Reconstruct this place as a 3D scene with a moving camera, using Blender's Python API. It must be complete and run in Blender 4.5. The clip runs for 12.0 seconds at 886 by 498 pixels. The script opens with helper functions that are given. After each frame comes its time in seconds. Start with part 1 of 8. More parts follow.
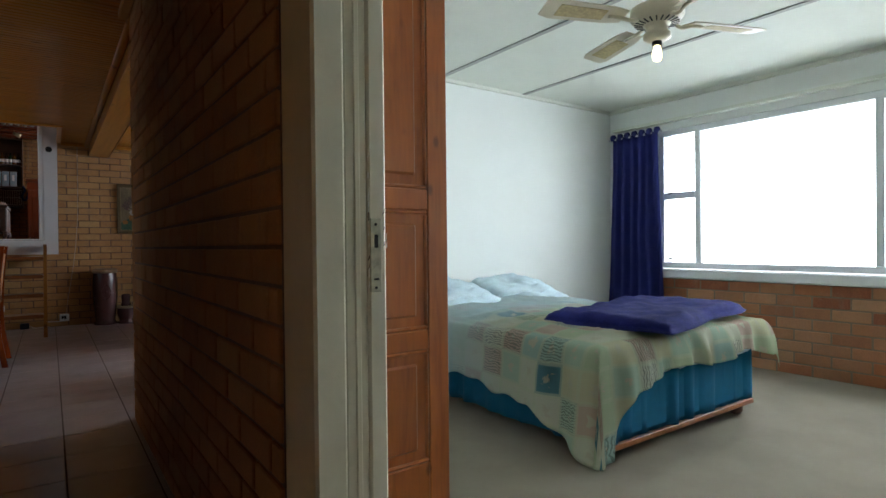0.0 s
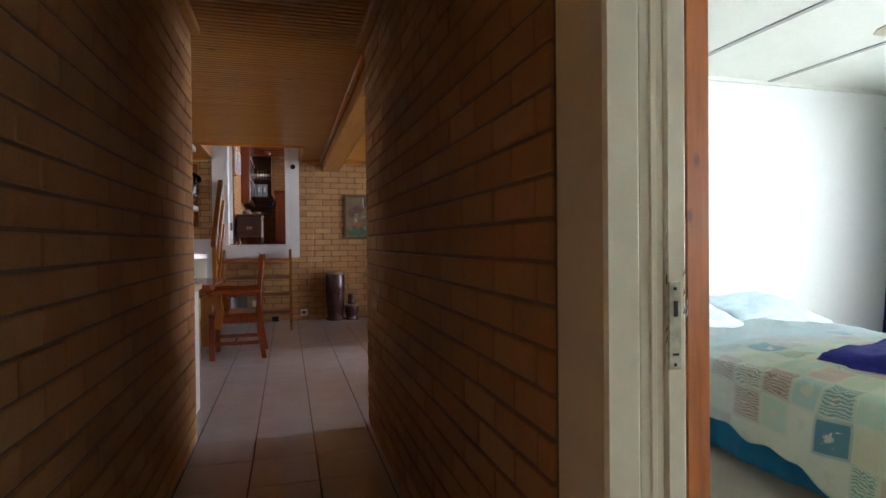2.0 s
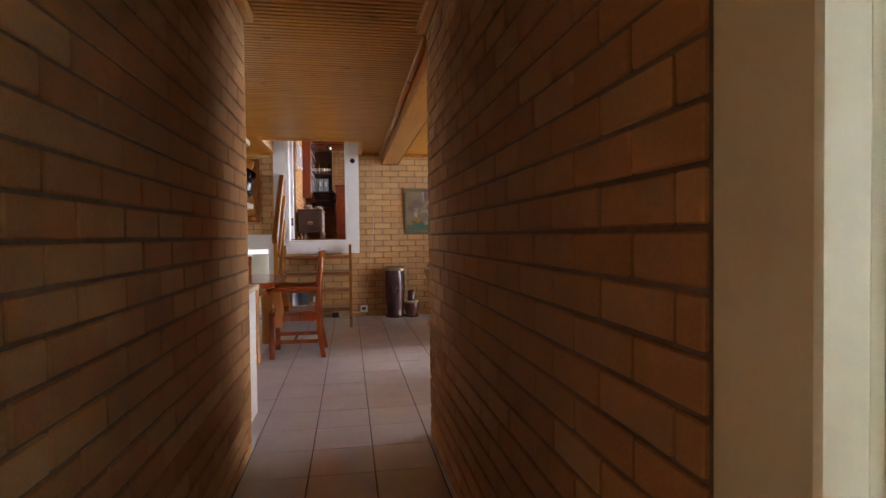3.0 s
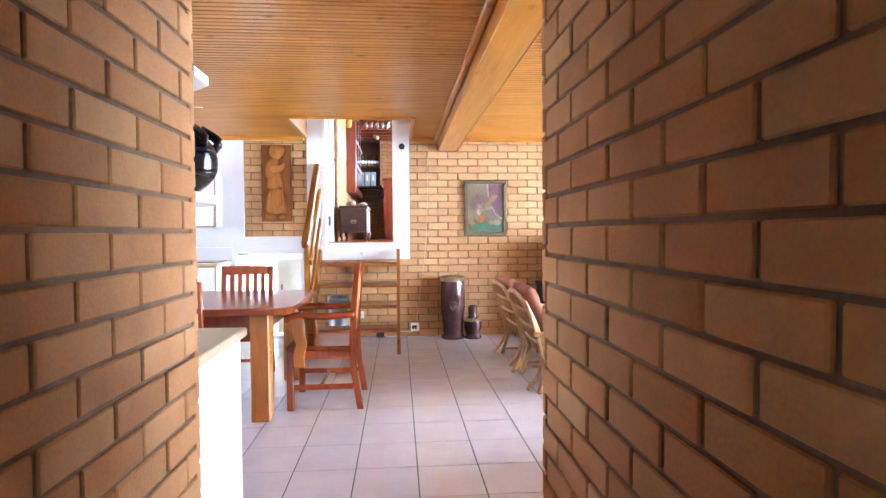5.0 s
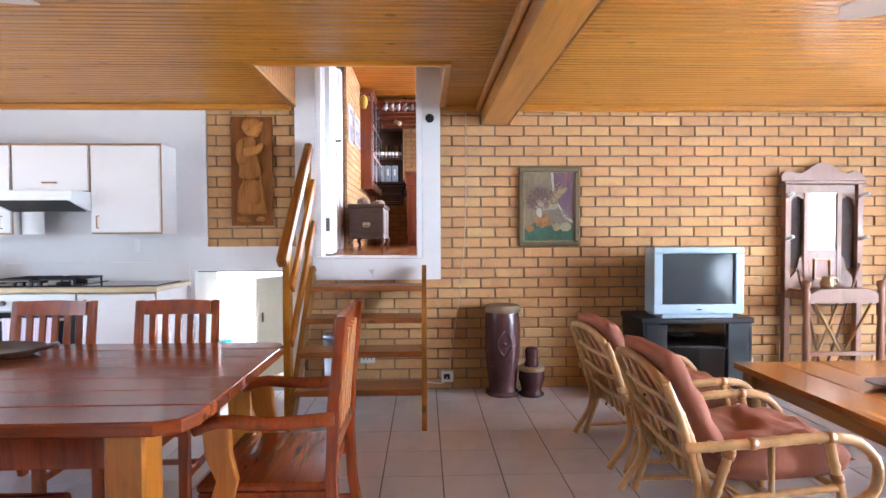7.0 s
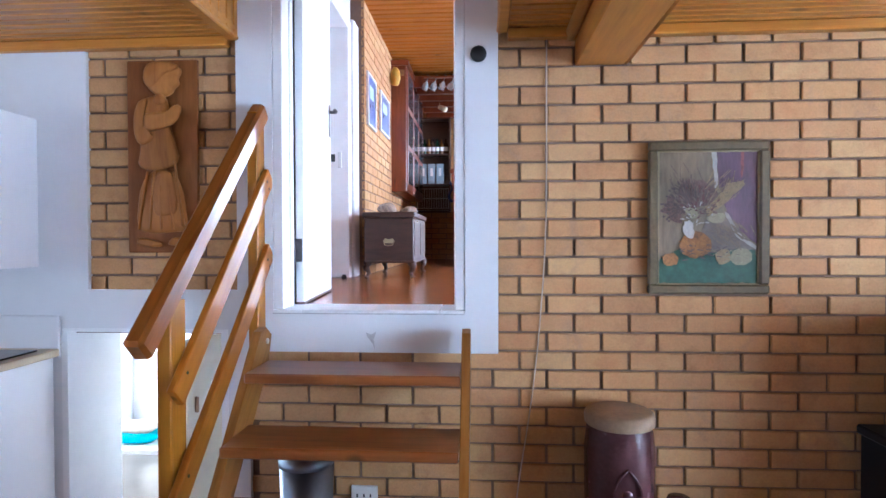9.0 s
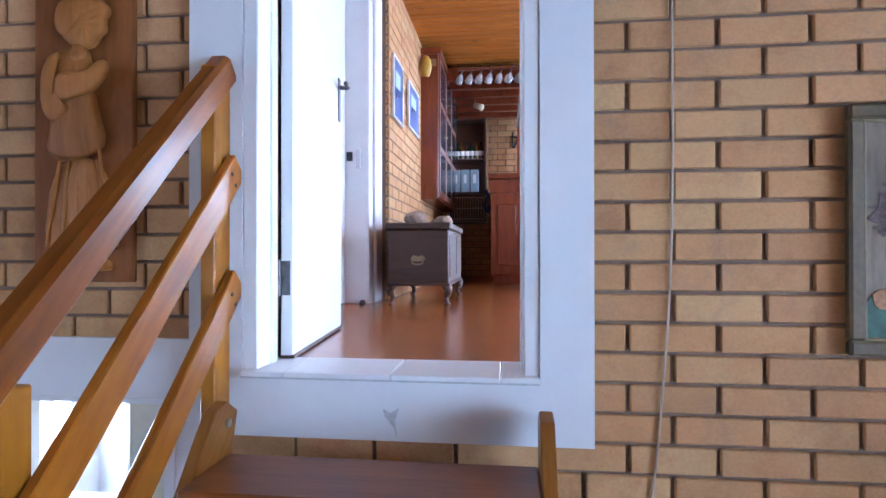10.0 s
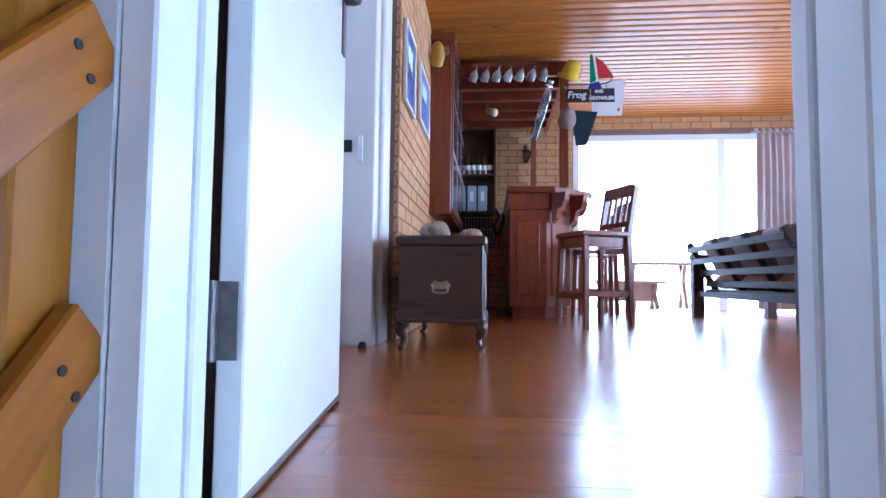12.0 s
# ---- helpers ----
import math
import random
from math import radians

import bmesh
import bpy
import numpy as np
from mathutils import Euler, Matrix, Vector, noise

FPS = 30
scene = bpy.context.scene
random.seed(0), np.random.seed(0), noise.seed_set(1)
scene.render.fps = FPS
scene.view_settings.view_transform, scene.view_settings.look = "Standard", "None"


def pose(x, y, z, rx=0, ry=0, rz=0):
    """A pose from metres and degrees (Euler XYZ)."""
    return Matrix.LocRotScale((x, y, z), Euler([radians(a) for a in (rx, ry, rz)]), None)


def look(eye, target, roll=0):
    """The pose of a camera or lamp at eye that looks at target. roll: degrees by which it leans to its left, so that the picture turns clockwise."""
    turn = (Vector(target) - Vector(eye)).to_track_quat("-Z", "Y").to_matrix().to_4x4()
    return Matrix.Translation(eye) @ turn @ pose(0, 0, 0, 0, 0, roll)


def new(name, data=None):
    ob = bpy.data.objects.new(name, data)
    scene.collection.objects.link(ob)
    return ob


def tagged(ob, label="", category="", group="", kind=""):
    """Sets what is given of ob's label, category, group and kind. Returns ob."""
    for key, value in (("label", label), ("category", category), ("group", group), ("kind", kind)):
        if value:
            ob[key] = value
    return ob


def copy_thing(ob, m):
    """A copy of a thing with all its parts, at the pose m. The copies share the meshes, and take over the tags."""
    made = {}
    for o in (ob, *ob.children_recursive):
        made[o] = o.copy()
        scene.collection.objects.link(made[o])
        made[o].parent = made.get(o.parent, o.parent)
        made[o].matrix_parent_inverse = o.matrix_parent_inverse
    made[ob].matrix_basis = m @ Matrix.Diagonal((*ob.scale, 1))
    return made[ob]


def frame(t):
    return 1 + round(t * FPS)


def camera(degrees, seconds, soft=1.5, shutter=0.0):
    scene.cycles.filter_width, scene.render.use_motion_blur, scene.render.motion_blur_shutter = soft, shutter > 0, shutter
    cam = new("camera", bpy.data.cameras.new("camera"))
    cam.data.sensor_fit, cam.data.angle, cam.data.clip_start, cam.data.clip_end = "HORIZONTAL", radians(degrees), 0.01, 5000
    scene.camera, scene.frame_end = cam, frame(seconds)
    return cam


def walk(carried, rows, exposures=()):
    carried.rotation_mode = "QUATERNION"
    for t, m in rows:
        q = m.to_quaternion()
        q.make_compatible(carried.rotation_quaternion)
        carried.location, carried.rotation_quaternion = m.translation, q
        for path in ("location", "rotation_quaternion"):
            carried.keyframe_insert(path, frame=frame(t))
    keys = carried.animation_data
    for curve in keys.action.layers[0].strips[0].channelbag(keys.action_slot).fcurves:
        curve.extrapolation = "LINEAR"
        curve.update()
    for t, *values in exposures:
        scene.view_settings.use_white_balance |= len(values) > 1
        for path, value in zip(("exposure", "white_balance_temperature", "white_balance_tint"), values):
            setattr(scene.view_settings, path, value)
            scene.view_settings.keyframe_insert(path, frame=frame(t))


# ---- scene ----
cam = camera(77.4, 12.0)
# seconds, eye (x, y, z), turn about x, y and z
ROWS = [
    (0.0, -0.009, 0.248, 0.9769, 89.542, 0.591, -35.416),
    (0.5, -0.0402, 0.2805, 1.0111, 89.617, 0.57, -30.107),
    (1.0, -0.0718, 0.3125, 1.0466, 89.556, 0.628, -24.407),
    (1.5, -0.0923, 0.3575, 1.0704, 89.524, 0.599, -19.958),
    (2.0, -0.0965, 0.4439, 1.0971, 89.354, 0.569, -15.742),
    (2.5, -0.0745, 0.5607, 1.12, 88.924, 0.586, -12.376),
    (3.0, -0.0727, 0.7368, 1.1344, 88.637, 0.658, -9.678),
    (3.5, -0.085, 1.0049, 1.1422, 88.565, 0.545, -8.293),
    (5.5, -0.042, 2.7223, 1.2313, 88.3, 0.37, -3.58),
    (6.0, -0.0597, 3.1939, 1.2512, 88.29, 0.34, -2.92),
    (6.5, -0.0488, 3.6644, 1.262, 88.36, 0.25, -2.51),
    (7.0, -0.0532, 4.1929, 1.2753, 88.44, 0.24, -1.94),
    (9.0, -0.0016, 6.2746, 1.4031, 89.08, 0.16, 3.78),
    (9.5, -0.0725, 6.7108, 1.433, 89.46, 0.13, 5.79),
    (10.0, -0.1533, 7.1573, 1.4388, 90.33, 0.06, 6.68),
    (10.5, -0.2787, 7.462, 1.4131, 91.01, -0.13, 6.91),
    (11.0, -0.3986, 7.7362, 1.394, 91.81, -0.28, 6.82),
    (11.5, -0.4489, 7.9492, 1.4031, 92.57, -0.43, 6.32),
    (12.0, -0.4928, 8.1085, 1.4147, 93.36, -0.59, 5.02),
]
EXPOSURES = [(0.0, -0.12, 6000, 8), (0.5, 0.05, 6000, 9), (1.5, 0.48, 6100, 12), (2.5, 1.08, 6300, 13), (3.0, 1.42, 6500, 14), (3.7, 2.56, 6450, 12), (5.3, 3.2, 5250, 10), (6.5, 2.66, 5400, 10), (7.2, 2.42, 5550, 10), (8.8, 2.16, 4900, 10), (10.0, 1.86, 4600, 10), (11.0, 1.7, 4450, 9), (12.0, 1.40, 4350, 8)]
walk(cam, [(t, pose(x, y, z, rx, ry, rz)) for t, x, y, z, rx, ry, rz in ROWS], EXPOSURES)

# ---- world and daylight ----
world = bpy.data.worlds.new("sky")
scene.world = world
world.use_nodes = True
wn = world.node_tree.nodes
sky = wn.new("ShaderNodeTexSky")
sky.sky_type, sky.sun_disc = "NISHITA", False
sky.sun_elevation, sky.sun_rotation = radians(50), radians(235)
world.node_tree.links.new(sky.outputs[0], wn["Background"].inputs[0])
wn["Background"].inputs[1].default_value = 0.1
sun = new("sun", bpy.data.lights.new("sun", "SUN"))
sun.data.energy, sun.data.angle, sun.data.color = 3.0, radians(0.5), (1.0, 0.96, 0.9)
sun.matrix_basis = look((-35, -25, 50), (0, 6, 0))


def daylight(name, eye, target, w, h, power, colour=(1, 1, 1)):
    """Sky light coming in at an opening."""
    la = bpy.data.lights.new(name, "AREA")
    la.shape, la.size, la.size_y, la.energy, la.color = "RECTANGLE", w, h, power, colour
    ob = new(name, la)
    ob.matrix_basis = look(eye, target)
    return ob


daylight("daylight_bedroom", (4.95, 1.7, 1.45), (0, 1.7, 1.45), 3.6, 1.9, 176, (0.92, 0.97, 1.0))
daylight("daylight_living", (5.0, 5.95, 1.2), (0, 5.95, 1.2), 3.7, 2.3, 68, (0.88, 0.95, 1.0))
daylight("daylight_upper", (3.2, 18.4, 2.4), (3.2, 0, 2.4), 10.5, 3.8, 500)
daylight("daylight_upper_east", (4.7, 11.4, 2.5), (0, 11.4, 2.3), 3.6, 1.6, 64)
# Added fill that brightens the kitchen side; its west window is unseen.
daylight("kitchen_fill_light", (-4.95, 5.9, 1.5), (0, 6.2, 1.3), 3.0, 1.2, 9)
daylight("daylight_pantry", (-2.66, 9.5, 0.62), (0, 9.5, 0.62), 0.8, 0.8, 26)

# ---- materials ----
def shader(name, rough=0.5, metal=0.0, spec=0.5):
    m = bpy.data.materials.new(name)
    m.use_nodes = True
    b = m.node_tree.nodes["Principled BSDF"]
    b.inputs["Roughness"].default_value = rough
    b.inputs["Metallic"].default_value = metal
    b.inputs["Specular IOR Level"].default_value = spec
    return m, m.node_tree, b


def node(nt, kind, **inputs):
    n = nt.nodes.new(kind)
    for k, v in inputs.items():
        n.inputs[k.replace("_", " ")].default_value = v
    return n


def coords(nt, scale=(1, 1, 1), world=False, tilt=0.0):
    tc = nt.nodes.new("ShaderNodeTexCoord")
    mp = nt.nodes.new("ShaderNodeMapping")
    mp.inputs["Scale"].default_value = scale
    if world:
        ge = nt.nodes.new("ShaderNodeNewGeometry")
        nt.links.new(ge.outputs["Position"], mp.inputs["Vector"])
    else:
        src = tc.outputs["Object"]
        if tilt:
            tn = nt.nodes.new("ShaderNodeMapping")
            tn.inputs["Rotation"].default_value = (math.radians(tilt), 0, 0)
            nt.links.new(src, tn.inputs["Vector"])
            src = tn.outputs[0]
        nt.links.new(src, mp.inputs["Vector"])
    return mp.outputs[0]


def ramp(nt, fac, stops):
    r = nt.nodes.new("ShaderNodeValToRGB")
    el = r.color_ramp.elements
    while len(el) < len(stops):
        el.new(0.5)
    for e, (p, c) in zip(el, stops):
        e.position, e.color = p, (*c, 1)
    nt.links.new(fac, r.inputs[0])
    return r.outputs[0]


def mix(nt, fac, a, b, blend="MIX"):
    m = nt.nodes.new("ShaderNodeMix")
    m.data_type, m.blend_type = "RGBA", blend
    for s, v in ((m.inputs[0], fac), (m.inputs[6], a), (m.inputs[7], b)):
        if hasattr(v, "is_output"):
            nt.links.new(v, s)
        elif isinstance(v, (int, float)):
            s.default_value = v
        else:
            s.default_value = (*v, 1)
    return m.outputs[2]


def bump(nt, b, height, strength=0.3, dist=0.01):
    n = node(nt, "ShaderNodeBump", Strength=strength, Distance=dist)
    nt.links.new(height, n.inputs["Height"])
    nt.links.new(n.outputs[0], b.inputs["Normal"])


def vary(nt):
    """A random number for each piece, joined or single."""
    oi, ge = nt.nodes.new("ShaderNodeObjectInfo"), nt.nodes.new("ShaderNodeNewGeometry")
    a = nt.nodes.new("ShaderNodeMath")
    a.operation = "ADD"
    nt.links.new(oi.outputs["Random"], a.inputs[0])
    nt.links.new(ge.outputs["Random Per Island"], a.inputs[1])
    f = nt.nodes.new("ShaderNodeMath")
    f.operation = "FRACT"
    nt.links.new(a.outputs[0], f.inputs[0])
    return f.outputs[0]


def scaled(c, k):
    return tuple(min(1.0, v * k) for v in c)


def plain(name, base, rough=0.5, metal=0.0, var=0.12, scale=6.0, relief=0.05, fine=60.0, spec=0.5, world=False):
    """Paint, plaster, plastic, cloth: broad stains, fine grain and slight relief."""
    m, nt, b = shader(name, rough, metal, spec)
    co = coords(nt, world=world)
    n1 = node(nt, "ShaderNodeTexNoise", Scale=scale, Detail=5.0, Roughness=0.6)
    n2 = node(nt, "ShaderNodeTexNoise", Scale=fine, Detail=3.0)
    for n in (n1, n2):
        nt.links.new(co, n.inputs["Vector"])
    c = ramp(nt, n1.outputs[0], [(0.3, scaled(base, 1 - var)), (0.7, scaled(base, 1 + var * 0.6))])
    c = mix(nt, 0.25 * min(1, var * 6), c, ramp(nt, n2.outputs[0], [(0.35, scaled(base, 1 - 1.6 * var)), (0.65, scaled(base, 1 + var))]))
    nt.links.new(c, b.inputs["Base Color"])
    rr = node(nt, "ShaderNodeMapRange")
    rr.inputs[3].default_value, rr.inputs[4].default_value = max(0.03, rough - 0.08), min(1, rough + 0.08)
    nt.links.new(n1.outputs[0], rr.inputs[0])
    nt.links.new(rr.outputs[0], b.inputs["Roughness"])
    if relief:
        bump(nt, b, n2.outputs[0], relief, 0.004)
    return m


def wood(name, base, dark, rough=0.3, grain=(2, 30, 30), var=0.35, knots=0.0, relief=0.05, coat=0.0, world=False, tilt=0.0):
    """Varnished timber with grain along the axis of the smallest scale, knots and a shade for each board."""
    m, nt, b = shader(name, rough)
    co = coords(nt, grain, world, tilt)
    w = node(nt, "ShaderNodeTexNoise", Scale=1.0, Detail=6.0, Roughness=0.65, Distortion=0.6)
    f = node(nt, "ShaderNodeTexNoise", Scale=5.0, Detail=3.0)
    for n in (w, f):
        nt.links.new(co, n.inputs["Vector"])
    r = vary(nt)
    off = nt.nodes.new("ShaderNodeVectorMath")
    off.operation = "MULTIPLY_ADD"
    comb = nt.nodes.new("ShaderNodeCombineXYZ")
    for i in range(3):
        nt.links.new(r, comb.inputs[i])
    nt.links.new(comb.outputs[0], off.inputs[0])
    off.inputs[1].default_value = (37, 53, 41)
    nt.links.new(co, off.inputs[2])
    for n in (w, f):
        nt.links.new(off.outputs[0], n.inputs["Vector"])
    c = ramp(nt, w.outputs[0], [(0.28, dark), (0.5, base), (0.75, scaled(base, 1 + var))])
    c = mix(nt, 0.22, c, ramp(nt, f.outputs[0], [(0.35, dark), (0.65, scaled(base, 1.15))]))
    c = mix(nt, 1.0, c, ramp(nt, r, [(0.0, (1 - var * 0.55,) * 3), (1.0, (1 + 0.0 * var,) * 3)]), "MULTIPLY")
    if knots:
        v = node(nt, "ShaderNodeTexVoronoi", Scale=1.0)
        kc = coords(nt, tuple(knots * (55 if g == min(grain) else 95) for g in grain), world, tilt)
        nt.links.new(kc, v.inputs["Vector"])
        c = mix(nt, ramp(nt, v.outputs[0], [(0.05, (0.75,) * 3), (0.13, (0, 0, 0))]), c, scaled(dark, 0.4))
    nt.links.new(c, b.inputs["Base Color"])
    b.inputs["Coat Weight"].default_value = coat
    b.inputs["Coat Roughness"].default_value = 0.12
    if relief:
        bump(nt, b, w.outputs[0], relief, 0.003)
    return m


def brickwork(name, tones, rough=0.85):
    """Face brick: a tone for each brick, fired stains and a sandy skin."""
    m, nt, b = shader(name, rough, 0, 0.25)
    co = coords(nt, world=True)
    r = vary(nt)
    c = ramp(nt, r, [(i / (len(tones) - 1), t) for i, t in enumerate(tones)])
    n1 = node(nt, "ShaderNodeTexNoise", Scale=9.0, Detail=5.0, Roughness=0.7)
    n2 = node(nt, "ShaderNodeTexNoise", Scale=120.0, Detail=4.0)
    for n in (n1, n2):
        nt.links.new(co, n.inputs["Vector"])
    c = mix(nt, 0.36, c, ramp(nt, n1.outputs[0], [(0.3, scaled(tones[0], 0.78)), (0.5, tones[len(tones) // 2]), (0.72, scaled(tones[-1], 1.15))]))
    n3 = node(nt, "ShaderNodeTexNoise", Scale=4.5, Detail=6.0, Roughness=0.7, Distortion=0.8)
    nt.links.new(co, n3.inputs["Vector"])
    c = mix(nt, ramp(nt, n3.outputs[0], [(0.52, (0, 0, 0)), (0.75, (0.6, 0.6, 0.6))]), c, (0.42, 0.18, 0.075))
    c = mix(nt, ramp(nt, n3.outputs[0], [(0.28, (0.45, 0.45, 0.45)), (0.44, (0, 0, 0))]), c, (0.30, 0.22, 0.17))
    c = mix(nt, 0.17, c, ramp(nt, n2.outputs[0], [(0.35, scaled(tones[0], 0.6)), (0.65, scaled(tones[-1], 1.1))]))
    nt.links.new(c, b.inputs["Base Color"])
    bump(nt, b, n2.outputs[0], 0.35, 0.004)
    return m


def glow(name, colour, strength):
    m = bpy.data.materials.new(name)
    m.use_nodes = True
    nt = m.node_tree
    e = node(nt, "ShaderNodeEmission", Strength=strength)
    e.inputs[0].default_value = (*colour, 1)
    nt.links.new(e.outputs[0], nt.nodes["Material Output"].inputs[0])
    return m


def glass(name, colour=(0.95, 0.97, 0.97), rough=0.02):
    m, nt, b = shader(name, rough)
    b.inputs["Base Color"].default_value = (*colour, 1)
    b.inputs["Transmission Weight"].default_value = 1.0
    b.inputs["IOR"].default_value = 1.45
    return m


BRICK = brickwork("yellow_face_brick", [(0.38, 0.195, 0.088), (0.53, 0.305, 0.125), (0.45, 0.235, 0.10), (0.58, 0.375, 0.17), (0.41, 0.21, 0.095), (0.52, 0.28, 0.118)])
BRICK_ROSE = brickwork("rosy_face_brick", [(0.20, 0.075, 0.045), (0.48, 0.20, 0.095), (0.62, 0.38, 0.21), (0.27, 0.095, 0.05), (0.66, 0.45, 0.27), (0.42, 0.155, 0.075)])
BRICK_RED = brickwork("russet_face_brick", [(0.37, 0.175, 0.072), (0.52, 0.275, 0.11), (0.43, 0.21, 0.085), (0.58, 0.36, 0.17), (0.46, 0.235, 0.095)])
MORTAR = plain("brown_mortar", (0.21, 0.14, 0.10), 0.95, var=0.25, relief=0.3)
MORTAR_PALE = plain("pale_sandy_mortar", (0.25, 0.185, 0.13), 0.95, var=0.2, relief=0.3)
PLASTER = plain("white_wall_paint", (0.71, 0.715, 0.73), 0.7, var=0.05, scale=2.0, relief=0.12, fine=90)
PLASTER_BED = plain("pale_wall_paint", (0.82, 0.84, 0.80), 0.75, var=0.03, scale=1.5, relief=0.08, fine=90)
BOARD_WHITE = plain("white_ceiling_board", (0.75, 0.77, 0.68), 0.8, var=0.03, relief=0.03)
STRIP_GREY = plain("grey_cover_strip", (0.42, 0.42, 0.38), 0.7)
SCUFF = plain("scuffed_plaster", (0.52, 0.52, 0.53), 0.8, var=0.25, scale=40)
FRAME_CREAM = plain("cream_gloss_paint", (0.74, 0.69, 0.53), 0.4, var=0.06, scale=9, relief=0.04)
PLATE_PAINT = plain("dingy_painted_plate", (0.52, 0.50, 0.36), 0.45, var=0.25, scale=60)
RUST = plain("rusty_bare_steel", (0.10, 0.06, 0.035), 0.8, var=0.4, scale=80)
CHIP_WHITE = plain("white_undercoat", (0.80, 0.79, 0.74), 0.6, var=0.05)
GLOSS_WHITE = plain("white_gloss_paint", (0.78, 0.79, 0.80), 0.35, var=0.05, scale=5, relief=0.03)
CEIL_PINE = wood("varnished_ceiling_pine", (0.48, 0.20, 0.022), (0.33, 0.115, 0.010), 0.34, (1.2, 26, 26), 0.32, 0.06, 0.025, 0.16, world=True)
BEAM_PINE = wood("varnished_beam_pine", (0.44, 0.18, 0.022), (0.29, 0.095, 0.010), 0.3, (22, 1.2, 22), 0.3, 0.05, 0.04, 0.3)
STAIR_PINE = wood("oiled_rail_pine", (0.36, 0.128, 0.008), (0.19, 0.052, 0.002), 0.36, (11, 1.0, 11), 0.35, 0.075, 0.05, 0.1, tilt=-45)
# Darker than the bars: the handrail's dimly lit face is put into this colour.
HANDRAIL_PINE = wood("shaded_handrail_pine", (0.24, 0.075, 0.008), (0.13, 0.038, 0.004), 0.3, (13, 1.1, 13), 0.25, 0.06, 0.04, 0.2, tilt=-45)
STRINGER_PINE = wood("worn_stringer_pine", (0.30, 0.125, 0.022), (0.17, 0.062, 0.009), 0.36, (13, 1.1, 13), 0.25, 0.06, 0.05, 0.1, tilt=-45)
POST_PINE = wood("oiled_post_pine", (0.39, 0.155, 0.008), (0.25, 0.08, 0.003), 0.38, (13, 13, 1.1), 0.25, 0.07, 0.05, 0.1)
TREAD_PINE = wood("worn_tread_pine", (0.26, 0.085, 0.018), (0.14, 0.042, 0.009), 0.32, (2.0, 22, 22), 0.3, 0.06, 0.05, 0.2)
DOOR_PINE = wood("knotty_door_pine", (0.34, 0.095, 0.016), (0.20, 0.046, 0.007), 0.35, (14, 14, 1.5), 0.3, 0.085, 0.05, 0.2)
RED_WOOD = wood("red_stained_wood", (0.27, 0.052, 0.009), (0.14, 0.022, 0.004), 0.27, (18, 18, 2.0), 0.3, 0.0, 0.04, 0.4)
TABLE_WOOD = wood("red_stained_table_top", (0.26, 0.055, 0.012), (0.14, 0.024, 0.006), 0.22, (1.5, 20, 20), 0.3, 0.0, 0.03, 0.3)
# Window light on table legs, arm supports and slats is put into this orange.
ORANGE_WOOD = wood("lit_orange_stained_pine", (0.46, 0.155, 0.013), (0.30, 0.085, 0.006), 0.3, (20, 20, 2.0), 0.3, 0.05, 0.04, 0.3)
OAK = wood("light_oak_trim", (0.36, 0.21, 0.10), (0.22, 0.12, 0.05), 0.4, (3, 40, 40), 0.25)
COFFEE_PINE = wood("honey_pine", (0.41, 0.17, 0.042), (0.27, 0.10, 0.02), 0.3, (18, 1.6, 18), 0.3, 0.06, 0.04, 0.3)
COFFEE_TOP = wood("reddish_pine_top", (0.33, 0.12, 0.026), (0.21, 0.068, 0.012), 0.24, (18, 1.6, 18), 0.3, 0.06, 0.03, 0.35)
HALL_PINE = wood("pale_pinkish_pine", (0.25, 0.12, 0.07), (0.16, 0.075, 0.042), 0.4, (18, 18, 2.0), 0.25, 0.05)
RELIEF_WOOD = wood("carved_teak", (0.38, 0.155, 0.032), (0.25, 0.09, 0.018), 0.5, (14, 14, 2.2), 0.3)
RELIEF_DARK = wood("carved_teak_ground", (0.25, 0.09, 0.02), (0.16, 0.052, 0.012), 0.6, (14, 14, 2.2), 0.3)
DARK_WOOD = wood("dark_stained_wood", (0.075, 0.036, 0.022), (0.035, 0.017, 0.011), 0.3, (4, 24, 24), 0.3)
COUCH_WOOD = wood("matt_dark_couch_wood", (0.045, 0.024, 0.018), (0.022, 0.012, 0.009), 0.62, (24, 4, 24), 0.3)
CEIL_UPPER = wood("satin_ceiling_pine", (0.46, 0.175, 0.022), (0.31, 0.10, 0.010), 0.45, (1.2, 20, 20), 0.32, 0.05, 0.02, 0.0, world=True)
BAR_WOOD = wood("mahogany_bar_wood", (0.21, 0.05, 0.018), (0.105, 0.023, 0.009), 0.3, (20, 20, 2.0), 0.3, 0, 0.04, 0.3)
FLOOR_WOOD = wood("glossy_floor_boards", (0.35, 0.118, 0.023), (0.27, 0.086, 0.016), 0.25, (1.3, 11, 11), 0.2, 0.05, 0.006, 0.35)
RATTAN = wood("pale_rattan_cane", (0.49, 0.285, 0.11), (0.32, 0.165, 0.055), 0.4, (6, 6, 6), 0.3)
TILE = plain("glazed_floor_tile", (0.50, 0.465, 0.475), 0.22, var=0.07, scale=5, relief=0.02, world=True)
GROUT = plain("dark_grout", (0.10, 0.085, 0.08), 0.9, var=0.2)
CARPET = plain("beige_carpet", (0.37, 0.325, 0.255), 1.0, var=0.12, scale=3, relief=0.5, fine=350, spec=0.1)
MELAMINE = plain("white_melamine", (0.78, 0.77, 0.77), 0.35, var=0.02)
COUNTER = plain("cream_laminate", (0.52, 0.42, 0.25), 0.35, var=0.05, relief=0.02)
BLACK_GLASS = plain("black_hob_glass", (0.02, 0.02, 0.022), 0.08, var=0.1)
